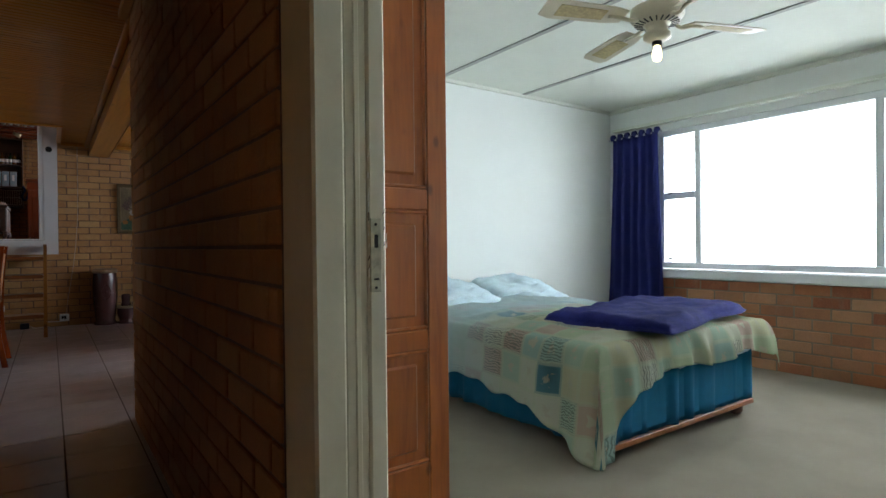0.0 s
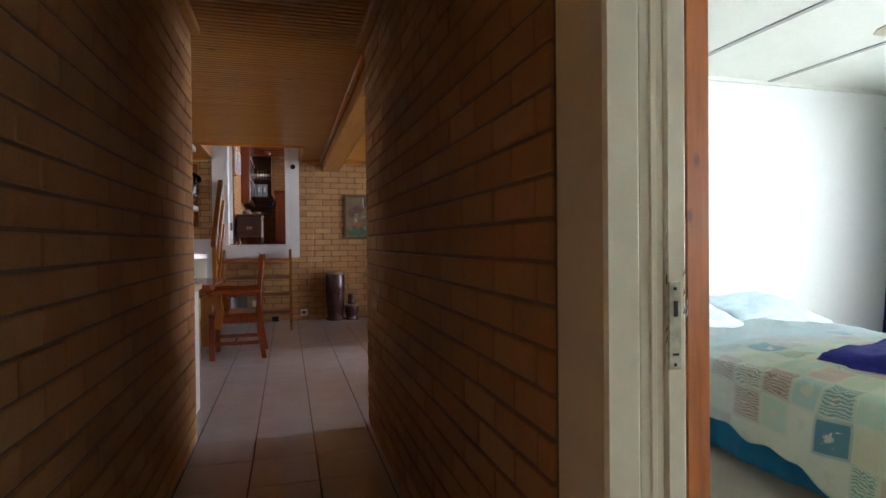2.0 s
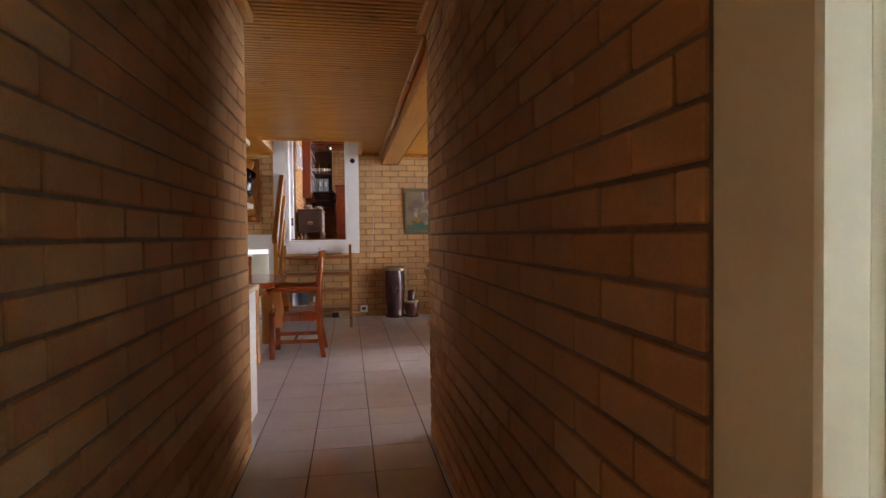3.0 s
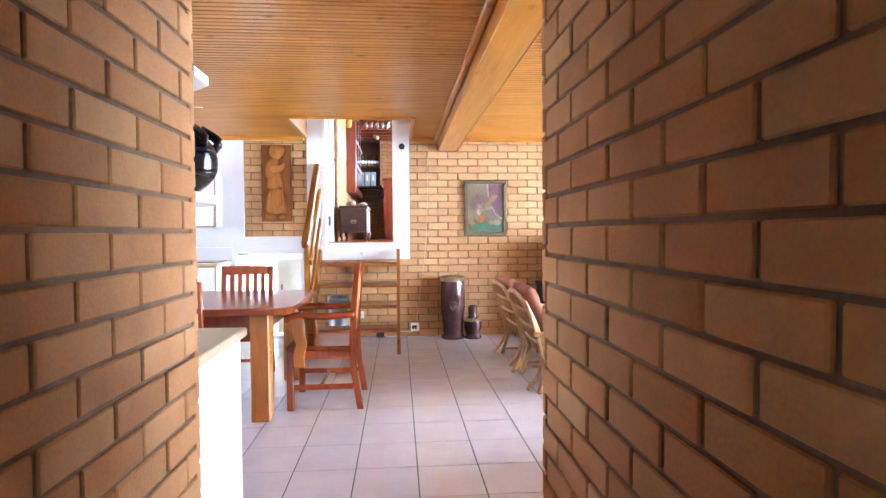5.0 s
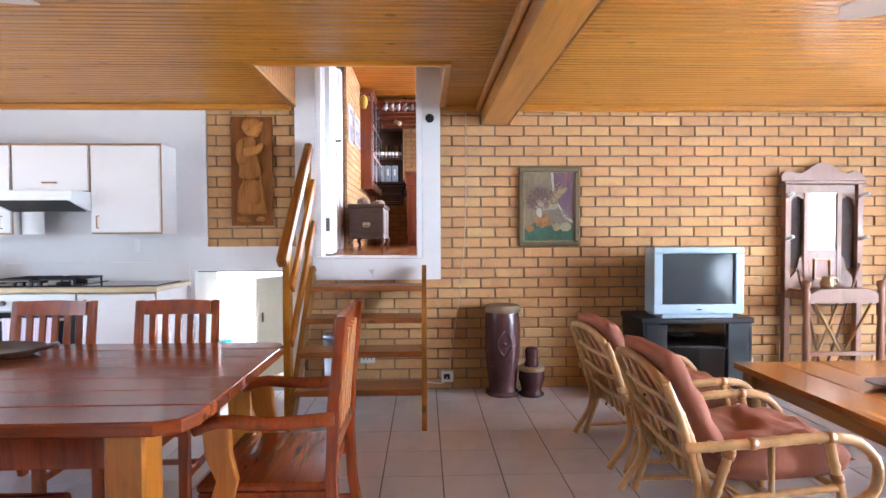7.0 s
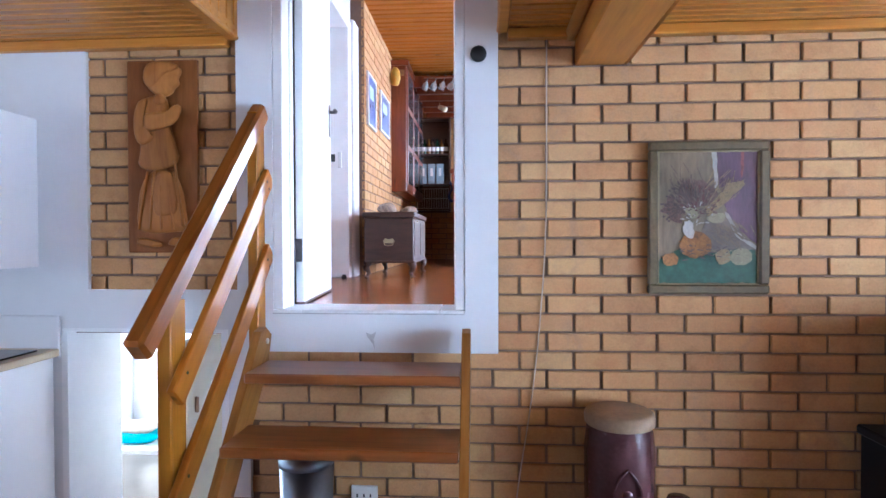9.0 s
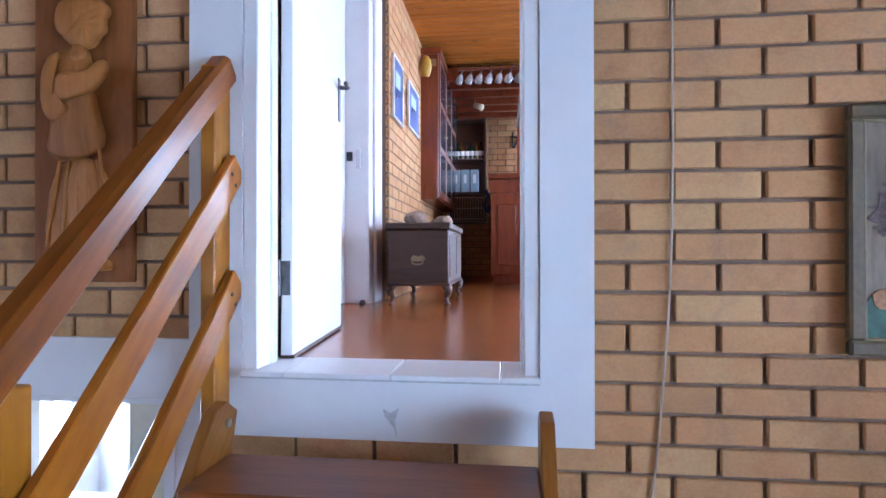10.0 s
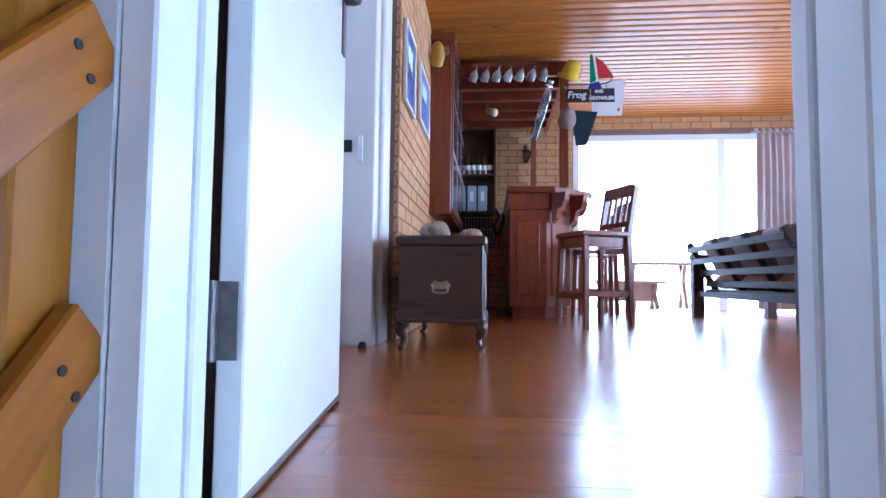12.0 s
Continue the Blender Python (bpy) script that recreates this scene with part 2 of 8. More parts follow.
IRON = plain("black_iron", (0.03, 0.03, 0.03), 0.5, 0.6, var=0.2)
STEEL = plain("brushed_steel", (0.55, 0.55, 0.55), 0.3, 1.0, var=0.06)
BIN_STEEL = plain("dull_bin_steel", (0.22, 0.24, 0.27), 0.38, 1.0, var=0.12)
BRASS = plain("aged_brass", (0.42, 0.34, 0.2), 0.35, 1.0, var=0.15)
BLACK_PLASTIC = plain("black_plastic", (0.011, 0.012, 0.016), 0.4, var=0.1, spec=0.3)
SILVER_PLASTIC = plain("silver_plastic", (0.29, 0.38, 0.46), 0.35, 0.2, var=0.03)
SCREEN = plain("dark_screen_glass", (0.03, 0.038, 0.045), 0.16, var=0.05, relief=0, spec=0.3)
TERRACOTTA = plain("rust_brown_cushion", (0.31, 0.125, 0.08), 0.9, var=0.2, scale=8, relief=0.25, fine=160, spec=0.2)
CURTAIN_BLUE = plain("navy_curtain_cloth", (0.025, 0.03, 0.16), 0.85, var=0.2, relief=0.2, fine=250, spec=0.2)
CURTAIN_PALE = plain("pale_curtain_cloth", (0.48, 0.45, 0.46), 0.9, var=0.08, relief=0.2, fine=250, spec=0.2)
BLANKET = plain("royal_blue_fleece", (0.017, 0.019, 0.13), 1.0, var=0.35, scale=14, relief=0.8, fine=120, spec=0.15)
BASE_BLUE = plain("teal_blue_valance", (0.01, 0.12, 0.22), 0.85, var=0.2, relief=0.2, fine=200, spec=0.2)
PILLOW_BLUE = plain("pale_blue_cotton", (0.62, 0.75, 0.82), 0.9, var=0.18, scale=9, relief=0.15, fine=120, spec=0.2)
PILLOW_BEIGE = plain("beige_linen", (0.58, 0.52, 0.42), 0.9, var=0.15, scale=20, relief=0.2, fine=200, spec=0.2)
DRUM_WOOD = plain("dark_purple_brown_wood", (0.075, 0.028, 0.03), 0.25, var=0.3, scale=8)
DRUM_SKIN = plain("tan_drum_skin", (0.27, 0.18, 0.105), 0.7, var=0.2, scale=12)
EBONY = plain("black_carved_ebony", (0.012, 0.012, 0.015), 0.22, var=0.3, scale=12)
MIRROR = plain("mirror_silver", (0.9, 0.9, 0.9), 0.02, 1.0, var=0.0, relief=0)
FAN_CREAM = plain("cream_fan_enamel", (0.62, 0.56, 0.40), 0.4, var=0.06)
FAN_CANE = plain("cane_fan_inlay", (0.50, 0.40, 0.18), 0.6, var=0.2, scale=60)
FAN_STEEL = plain("pewter_fan_metal", (0.32, 0.30, 0.30), 0.3, 0.8, var=0.1)
FAN_BLADE = plain("pale_fan_blade", (0.62, 0.50, 0.40), 0.4, var=0.08)
BULB = glow("lit_bulb", (1.0, 0.80, 0.45), 5.0)
WHITE_PLASTIC = plain("white_plastic", (0.75, 0.75, 0.74), 0.4, var=0.03)
BLACK_CLOTH = plain("black_cloth", (0.02, 0.022, 0.025), 0.9, var=0.2)
TEAL_CLOTH = plain("turquoise_cloth", (0.03, 0.42, 0.5), 0.9, var=0.25)
WINDOW_GLASS = glass("window_glass")
SMOKED_GLASS = glass("smoked_cabinet_glass", (0.30, 0.31, 0.33), 0.03)
CLEAR_GLASS = glass("whitened_stemware_glass", (0.97, 0.98, 1.0), 0.06)
CLEAR_GLASS.node_tree.nodes["Principled BSDF"].inputs["IOR"].default_value = 1.75
CABLE_PALE = plain("pale_cable_sheath", (0.55, 0.46, 0.36), 0.5, var=0.1)
BACKDROP = glow("bright_hazy_sky", (0.97, 0.985, 1.0), 4.0)
# Part-opaque white body stands in for bright window glints on the glasses.
CLEAR_GLASS.node_tree.nodes["Principled BSDF"].inputs["Transmission Weight"].default_value = 0.72
for m in (STAIR_PINE, POST_PINE, STRINGER_PINE, HANDRAIL_PINE, RELIEF_WOOD, RELIEF_DARK, COUCH_WOOD, CEIL_UPPER):
    m.node_tree.nodes["Principled BSDF"].inputs["Specular IOR Level"].default_value = 0.22

FLOOR_WOOD.node_tree.nodes["Principled BSDF"].inputs["Coat Roughness"].default_value = 0.2

# ---- building helpers ----
def part(name, bm, material, parent=None, label="", smooth=False):
    """Links a bmesh as one mesh object under a thing, a part or nothing."""
    me = bpy.data.meshes.new(name)
    bm.normal_update()
    bm.to_mesh(me)
    bm.free()
    me.materials.append(material)
    if smooth:
        for p in me.polygons:
            p.use_smooth = True
    ob = new(name, me)
    if parent is not None:
        ob.parent = parent
    if label:
        ob["label"] = label
    return ob


def thing(name, m, label, category, group="", kind=""):
    """An Empty at a thing's base."""
    ob = new(name)
    ob.empty_display_size = 0.1
    ob.matrix_basis = m
    return tagged(ob, label, category, group, kind)


def single(name, bm, material, m, label, category, group="", kind="", smooth=False):
    """A thing that is one mesh."""
    ob = part(name, bm, material, None, "", smooth)
    ob.matrix_basis = m
    return tagged(ob, label, category, group, kind)


def box(x0, x1, y0, y1, z0, z1, bev=0.0, bm=None, m=None, seg=1):
    bm = bm or bmesh.new()
    mat = Matrix.Translation(((x0 + x1) / 2, (y0 + y1) / 2, (z0 + z1) / 2)) @ Matrix.Diagonal((abs(x1 - x0), abs(y1 - y0), abs(z1 - z0), 1))
    if m is not None:
        mat = m @ mat
    r = bmesh.ops.create_cube(bm, size=1.0, matrix=mat)
    if bev > 0:
        edges = list({e for v in r["verts"] for e in v.link_edges})
        bmesh.ops.bevel(bm, geom=edges, offset=bev, segments=seg, affect="EDGES", profile=0.5)
    return bm


def beam(p0, p1, w, h, bev=0.0, bm=None, up=(0, 0, 1)):
    """A squared bar from p0 to p1, w across and h along up."""
    bm = bm or bmesh.new()
    p0, p1 = Vector(p0), Vector(p1)
    d = (p1 - p0)
    length = d.length
    d.normalize()
    side = d.cross(Vector(up)).normalized()
    upv = side.cross(d)
    m = Matrix((side.to_4d(), d.to_4d(), upv.to_4d(), (0, 0, 0, 1))).transposed()
    for i in range(3):
        m[3][i] = 0
    m.translation = (p0 + p1) / 2
    m[3][3] = 1
    return box(-w / 2, w / 2, -length / 2, length / 2, -h / 2, h / 2, bev, bm, m)


def rod(p0, p1, r0, r1=None, seg=10, bm=None):
    bm = bm or bmesh.new()
    p0, p1 = Vector(p0), Vector(p1)
    d = p1 - p0
    m = Matrix.Translation((p0 + p1) / 2) @ d.to_track_quat("Z", "Y").to_matrix().to_4x4()
    bmesh.ops.create_cone(bm, cap_ends=True, segments=seg, radius1=r0, radius2=r0 if r1 is None else r1, depth=d.length, matrix=m)
    return bm


def tube(pts, r, seg=8, bm=None, steps=1):
    """A round bar swept along points; steps > 1 rounds the bends."""
    bm = bm or bmesh.new()
    pts = [Vector(p) for p in pts]
    if steps > 1:
        fine = []
        for i in range(len(pts) - 1):
            a, b = pts[i], pts[i + 1]
            pa = pts[i - 1] if i > 0 else a - (b - a)
            pb = pts[i + 2] if i + 2 < len(pts) else b + (b - a)
            for k in range(steps):
                t = k / steps
                fine.append(0.5 * (2 * a + (b - pa) * t + (2 * pa - 5 * a + 4 * b - pb) * t * t + (3 * a - pa - 3 * b + pb) * t ** 3))
        fine.append(pts[-1])
        pts = fine
    rings = []
    ref = Vector((0.31, 0.17, 0.93)).normalized()
    for i, p in enumerate(pts):
        d = (pts[min(i + 1, len(pts) - 1)] - pts[max(i - 1, 0)]).normalized()
        u = d.cross(ref).normalized()
        v = d.cross(u)
        rr = r[i * len(r) // len(pts)] if isinstance(r, (list, tuple)) else r
        rings.append([bm.verts.new(p + rr * (math.cos(2 * math.pi * k / seg) * u + math.sin(2 * math.pi * k / seg) * v)) for k in range(seg)])
    for a, b in zip(rings, rings[1:]):
        for k in range(seg):
            bm.faces.new((a[k], a[(k + 1) % seg], b[(k + 1) % seg], b[k]))
    bm.faces.new(rings[0][::-1])
    bm.faces.new(rings[-1])
    bmesh.ops.recalc_face_normals(bm, faces=bm.faces[:])
    return bm


def lathe(profile, seg=24, bm=None, m=None):
    """Turns a profile of (radius, z) about the z axis."""
    bm = bm or bmesh.new()
    m = m or Matrix.Identity(4)
    rings = []
    for r, z in profile:
        rings.append([bm.verts.new(m @ Vector((max(r, 0.0005) * math.cos(2 * math.pi * k / seg), max(r, 0.0005) * math.sin(2 * math.pi * k / seg), z))) for k in range(seg)])
    for a, b in zip(rings, rings[1:]):
        for k in range(seg):
            bm.faces.new((a[k], a[(k + 1) % seg], b[(k + 1) % seg], b[k]))
    bm.faces.new(rings[0][::-1])
    bm.faces.new(rings[-1])
    bmesh.ops.recalc_face_normals(bm, faces=bm.faces[:])
    return bm


def slab(outline, z0, z1, bm=None, m=None, bev=0.0):
    """A flat piece with the given outline (x, y), from z0 to z1."""
    bm = bm or bmesh.new()
    m = m or Matrix.Identity(4)
    lo = [bm.verts.new(m @ Vector((x, y, z0))) for x, y in outline]
    hi = [bm.verts.new(m @ Vector((x, y, z1))) for x, y in outline]
    n = len(outline)
    faces = [bm.faces.new(lo[::-1]), bm.faces.new(hi)]
    for i in range(n):
        faces.append(bm.faces.new((lo[i], lo[(i + 1) % n], hi[(i + 1) % n], hi[i])))
    bmesh.ops.recalc_face_normals(bm, faces=faces)
    if bev:
        bmesh.ops.bevel(bm, geom=list({e for f in faces[:2] for e in f.edges}), offset=bev, segments=2, affect="EDGES", profile=0.5)
    return bm


def sheet(nx, ny, fn, thick=0.0, bm=None):
    """A grid surface fn(u, v) with u, v from 0 to 1; thick gives it a back."""
    bm = bm or bmesh.new()
    g = [[bm.verts.new(fn(i / nx, j / ny)) for j in range(ny + 1)] for i in range(nx + 1)]
    faces = [bm.faces.new((g[i][j], g[i + 1][j], g[i + 1][j + 1], g[i][j + 1])) for i in range(nx) for j in range(ny)]
    if thick:
        bm.normal_update()
        bmesh.ops.solidify(bm, geom=faces, thickness=thick)
    return bm


def pillow(cx, cy, cz, lx, ly, lz, bm=None, m=None, n=14, power=0.35, lump=0.0):
    """A stuffed cushion."""
    bm = bm or bmesh.new()
    m = m or Matrix.Identity(4)
    top, bot = {}, {}
    for i in range(n + 1):
        for j in range(n + 1):
            u, v = 2 * i / n - 1, 2 * j / n - 1
            h = (max(0.0, (1 - u ** 4) * (1 - v ** 4))) ** power
            px, py = u * (1 - 0.06 * v * v), v * (1 - 0.06 * u * u)
            k = lump * (noise.noise(Vector((cx * 7 + u * 2.1, cy * 5 + v * 2.1, cz))) + 0.5 * noise.noise(Vector((u * 5.3, v * 4.1, cx + 3))))
            p = Vector((cx + px * lx / 2, cy + py * ly / 2, cz + (h + k * h) * lz / 2))
            q = Vector((cx + px * lx / 2, cy + py * ly / 2, cz - h * lz / 2))
            top[i, j] = bm.verts.new(m @ p)
            edge = i in (0, n) or j in (0, n)
            bot[i, j] = top[i, j] if edge else bm.verts.new(m @ q)
    for i in range(n):
        for j in range(n):
            bm.faces.new((top[i, j], top[i + 1, j], top[i + 1, j + 1], top[i, j + 1]))
            f = (bot[i, j], bot[i, j + 1], bot[i + 1, j + 1], bot[i + 1, j])
            if len(set(f)) == 4:
                try:
                    bm.faces.new(f)
                except ValueError:
                    pass
    bmesh.ops.recalc_face_normals(bm, faces=bm.faces[:])
    return bm


def text_on(body, size, material, m, parent, name="lettering", depth=0.002):
    """Raised lettering in the built-in font, as a mesh."""
    cu = bpy.data.curves.new(name, "FONT")
    cu.body, cu.size, cu.extrude, cu.align_x, cu.align_y = body, size, depth, "CENTER", "CENTER"
    tmp = bpy.data.objects.new(name, cu)
    scene.collection.objects.link(tmp)
    me = bpy.data.meshes.new_from_object(tmp.evaluated_get(bpy.context.evaluated_depsgraph_get()))
    bpy.data.objects.remove(tmp)
    bpy.data.curves.remove(cu)
    me.materials.clear()
    me.materials.append(material)
    ob = new(name, me)
    ob.parent = parent
    ob.matrix_basis = m
    return ob


# ---- structure ----
CEIL, W, FLOOR2, CEIL2, FARY = 2.315, 8.73, 1.095, 3.48, 15.1
BL, BH, GAP = 0.237, 0.083, 0.010
STRUCT = "structure"


def wall_piece(name, x0, x1, y0, y1, z0, z1, material, label="", openings=(), axis="x"):
    """A wall as one mesh: blocks round its openings (a0, a1, z0, z1) along its axis."""
    bm = bmesh.new()
    a0, a1 = (x0, x1) if axis == "x" else (y0, y1)
    cuts = sorted({a0, a1, *[v for o in openings for v in o[:2]]})
    for s, e in zip(cuts, cuts[1:]):
        spans, mid = [(z0, z1)], (s + e) / 2
        for o in openings:
            if o[0] < mid < o[1]:
                spans = [q for lo, hi in spans for q in ((lo, min(hi, o[2])), (max(lo, o[3]), hi)) if q[1] - q[0] > 1e-4]
        for lo, hi in spans:
            if axis == "x":
                box(s, e, y0, y1, lo, hi, bm=bm)
            else:
                box(x0, x1, s, e, lo, hi, bm=bm)
    bmesh.ops.remove_doubles(bm, verts=bm.verts[:], dist=1e-5)
    ob = part(name, bm, material)
    return tagged(ob, label, "wall", kind=STRUCT)


ENTRY = (-0.90, -0.035, FLOOR2 - 0.1, 3.22)       # door up to the bar room
HATCH = (-1.90, -1.14, 0.0, 0.99)          # low opening beside the steps
wall_far = wall_piece("wall_north", -4.6, 4.6, W + 0.004, 8.95, 0, 3.7, MORTAR, "yellow face brick wall with dark recessed joints", [ENTRY, HATCH])
wall_left = wall_piece("wall_corridor_west", -0.82, -0.608, -1.2, 3.80, 0, CEIL + 0.1, MORTAR, "yellow face brick corridor wall", axis="y")
wall_right = wall_piece("wall_corridor_east", 0.384, 0.545, -1.2, 3.68, 0, CEIL + 0.1, MORTAR, "yellow face brick corridor wall with a door opening", [(0.34, 1.378, -0.01, 2.12)], axis="y")
wall_mid = wall_piece("wall_bedroom_north", 0.384, 4.62, 3.684, 3.85, 0, CEIL + 0.1, MORTAR, "brick wall between the living room and the bedroom")
wall_back = wall_piece("wall_corridor_south", -0.82, 0.545, -1.4, -1.2, 0, CEIL + 0.1, PLASTER, "plain white wall closing the corridor")
# Opening added out of view to let the kitchen fill in.
wall_kw = wall_piece("wall_kitchen_west", -4.8, -4.6, 3.6, 8.95, 0, CEIL + 0.1, PLASTER, "white kitchen end wall with an added unseen window opening", [(4.4, 7.4, 0.9, 2.1)], axis="y")
wall_ks = wall_piece("wall_kitchen_south", -4.6, -0.82, 3.4, 3.6, 0, CEIL + 0.1, PLASTER, "plain white kitchen wall")
wall_le = wall_piece("wall_living_east", 4.6, 4.8, 3.85, 8.95, 0, CEIL + 0.1, PLASTER, "white wall with wide glazed doors", [(4.1, 7.75, 0.02, 2.08)], axis="y")
# bedroom shell
wall_bw = wall_piece("wall_bedroom_east", 4.424, 4.64, -0.9, 3.684, 0, 2.4, PLASTER_BED, "pale painted wall over a brick dado, with a wide window", [(0.2, 3.16, 0.69, 1.96)], axis="y")
wall_bn = wall_piece("wall_bedroom_lining", 0.56, 4.424, 3.672, 3.68, 0, 2.4, PLASTER_BED, "smooth pale painted bedroom wall")
wall_bs = wall_piece("wall_bedroom_south", 0.545, 4.64, -1.1, -0.9, 0, 2.4, PLASTER_BED, "plain pale bedroom wall")
wall_bl = wall_piece("wall_bedroom_west", 0.548, 0.556, -0.9, 3.672, 0, 2.4, PLASTER_BED, "plain pale bedroom wall", [(0.34, 1.378, -0.01, 2.12)], axis="y")
# upper room shell
wall_uw = wall_piece("wall_upper_west", -1.2, -1.004, 11.05, FARY, FLOOR2, 3.7, MORTAR, "yellow face brick wall of the bar room")
wall_uw2 = wall_piece("wall_upper_entry_west", -1.3, -1.12, 8.95, 11.05, FLOOR2, 3.7, PLASTER, "white wall with a second doorway", [(9.95, 10.78, FLOOR2, 3.15)], axis="y")
wall_uwx = wall_piece("wall_passage", -2.4, -2.3, 8.95, 11.05, FLOOR2, 3.7, PLASTER, "plain white wall beyond the second doorway", axis="y")
wall_uf = wall_piece("wall_upper_north", -1.2, 4.4, FARY + 0.004, 15.3, FLOOR2, 3.7, MORTAR, "yellow face brick wall with wide sliding doors", [(0.52, 3.95, FLOOR2, 3.28)])
wall_ue = wall_piece("wall_upper_east", 4.2, 4.4, 8.95, FARY, FLOOR2, 3.7, PLASTER, "white wall with a wide window", [(9.6, 13.2, FLOOR2 + 0.6, 3.2)], axis="y")


def sheet_box(name, x0, x1, y0, y1, z0, z1, material, label, category):
    ob = part(name, box(x0, x1, y0, y1, z0, z1), material)
    return tagged(ob, label, category, kind=STRUCT)


floor = sheet_box("floor", -4.8, 4.8, -1.4, 8.95, -0.15, -0.004, GROUT, "pale glazed tile floor with dark joints", "floor")
carpet = sheet_box("floor_bedroom", 0.46, 4.424, -0.9, 3.672, -0.003, 0.002, CARPET, "plain beige carpet", "carpet")
floor_upper = sheet_box("floor_upper", -2.4, 4.4, 8.74, 15.3, FLOOR2 - 0.12, FLOOR2 - 0.012, DARK_WOOD, "glossy reddish timber board floor", "floor")
terrace = sheet_box("terrace", -3, 9, 15.3, 19.0, FLOOR2 - 0.2, FLOOR2 - 0.06, PLASTER, "sunlit pale terrace paving", "pavement")
ground = sheet_box("ground", -400, 400, -400, 400, -0.4, -0.2, CARPET, "dry ground round the house", "ground")
ceil_bed = sheet_box("ceiling_bedroom", 0.545, 4.64, -1.1, 3.684, 2.236, 2.3, BOARD_WHITE, "white board ceiling with grey cover strips", "ceiling")
sheet_box("roof_over_bedroom", -5.0, 5.0, -1.6, 7.5, 2.50, 2.6, PLASTER, "flat slab over the lower rooms", "roof")
sheet_box("roof_over_upper", -5.0, 5.0, 7.4, 15.6, 3.72, 3.85, PLASTER, "flat slab over the upper room", "roof")
sheet_box("wall_shaft_front", -5.0, 5.0, 7.2, 7.4, 2.5, 3.72, PLASTER, "closing wall over the steps", "wall")
for xx in (2.40, 3.26):
    sheet_box("trim_ceiling_strip", xx - 0.018, xx + 0.018, -0.9, 3.672, 2.229, 2.2365, STRIP_GREY, "grey ceiling cover strip", "trim")
sheet_box("trim_cornice_east", 4.395, 4.424, -0.9, 3.672, 2.205, 2.2365, BOARD_WHITE, "white ceiling cornice", "trim")
sheet_box("trim_cornice_north", 0.56, 4.395, 3.645, 3.672, 2.212, 2.2365, BOARD_WHITE, "white ceiling cornice", "trim")
sheet_box("trim_pelmet_rail", 4.36, 4.424, -0.5, 3.60, 2.02, 2.045, BOARD_WHITE, "white curtain rail board over the window", "trim")


def boards(name, x0, x1, y0, y1, z, pitch, material, label, holes=()):
    """A ceiling of beaded boards along x, in one mesh, with rectangular holes (x0, x1, y0, y1)."""
    bm = bmesh.new()
    rnd = random.Random(5)
    n = int(round((y1 - y0) / pitch))
    g = pitch * 0.09
    for i in range(n):
        ya, yb = y0 + i * pitch, y0 + (i + 1) * pitch
        spans = [(x0, x1)]
        for hx0, hx1, hy0, hy1 in holes:
            if ya + pitch / 2 > hy0 and ya + pitch / 2 < hy1:
                spans = [s for lo, hi in spans for s in ((lo, min(hi, hx0)), (max(lo, hx1), hi)) if s[1] - s[0] > 0.01]
        for lo, hi in spans:
            joints = [lo]
            p = lo + rnd.uniform(0.8, 3.2)
            while p < hi - 0.5:
                joints.append(p)
                p += rnd.uniform(1.8, 3.4)
            joints.append(hi)
            for a, b in zip(joints, joints[1:]):
                prof = [(ya + 0.0005, z + 0.012), (ya + g, z + 0.004), (ya + 2 * g, z), (yb - 2 * g, z), (yb - g, z + 0.004), (yb - 0.0005, z + 0.012)]
                va = [bm.verts.new((a, y, h)) for y, h in prof]
                vb = [bm.verts.new((b - 0.001, y, h)) for y, h in prof]
                for k in range(5):
                    bm.faces.new((va[k], vb[k], vb[k + 1], va[k + 1]))
                bm.faces.new(va)
                bm.faces.new(vb[::-1])
    box(x0, x1, y0, y1 if not holes else holes[0][2], z + 0.0205, z + 0.04, bm=bm)
    for hx0, hx1, hy0, hy1 in holes:
        box(x0, hx0, hy0, y1, z + 0.0205, z + 0.04, bm=bm)
        box(hx1, x1, hy0, y1, z + 0.0205, z + 0.04, bm=bm)
    bmesh.ops.recalc_face_normals(bm, faces=bm.faces[:])
    return tagged(part(name, bm, material), label, "ceiling", kind=STRUCT)


NOTCH = (-1.08, 0.078, 7.60, 8.74)
boards("ceiling", -4.6, 4.6, 3.60, 8.75, CEIL, 0.05, CEIL_PINE, "varnished orange pine board ceiling", [NOTCH])
boards("ceiling_corridor", -0.64, 0.40, -1.2, 3.60, CEIL, 0.05, CEIL_PINE, "varnished pine board corridor ceiling")
boards("ceiling_upper", -1.3, 4.3, 8.95, 15.15, CEIL2, 0.1, CEIL_UPPER, "varnished orange pine board ceiling")


def trim(name, p0, p1, w, h, material, label="varnished pine trim"):
    return tagged(part(name, beam(p0, p1, w, h, 0.006), material), label, "trim", kind=STRUCT)


trim("trim_cornice", (-4.6, W - 0.035, CEIL - 0.022), (-1.12, W - 0.035, CEIL - 0.022), 0.05, 0.045, CEIL_PINE)
trim("trim_cornice", (0.12, W - 0.035, CEIL - 0.022), (4.6, W - 0.035, CEIL - 0.022), 0.05, 0.045, CEIL_PINE)
trim("trim_cornice", (-0.575, -1.2, CEIL - 0.022), (-0.575, 3.80, CEIL - 0.022), 0.05, 0.045, CEIL_PINE)
trim("trim_cornice", (0.345, -1.2, CEIL - 0.022), (0.345, 3.85, CEIL - 0.022), 0.05, 0.045, CEIL_PINE)
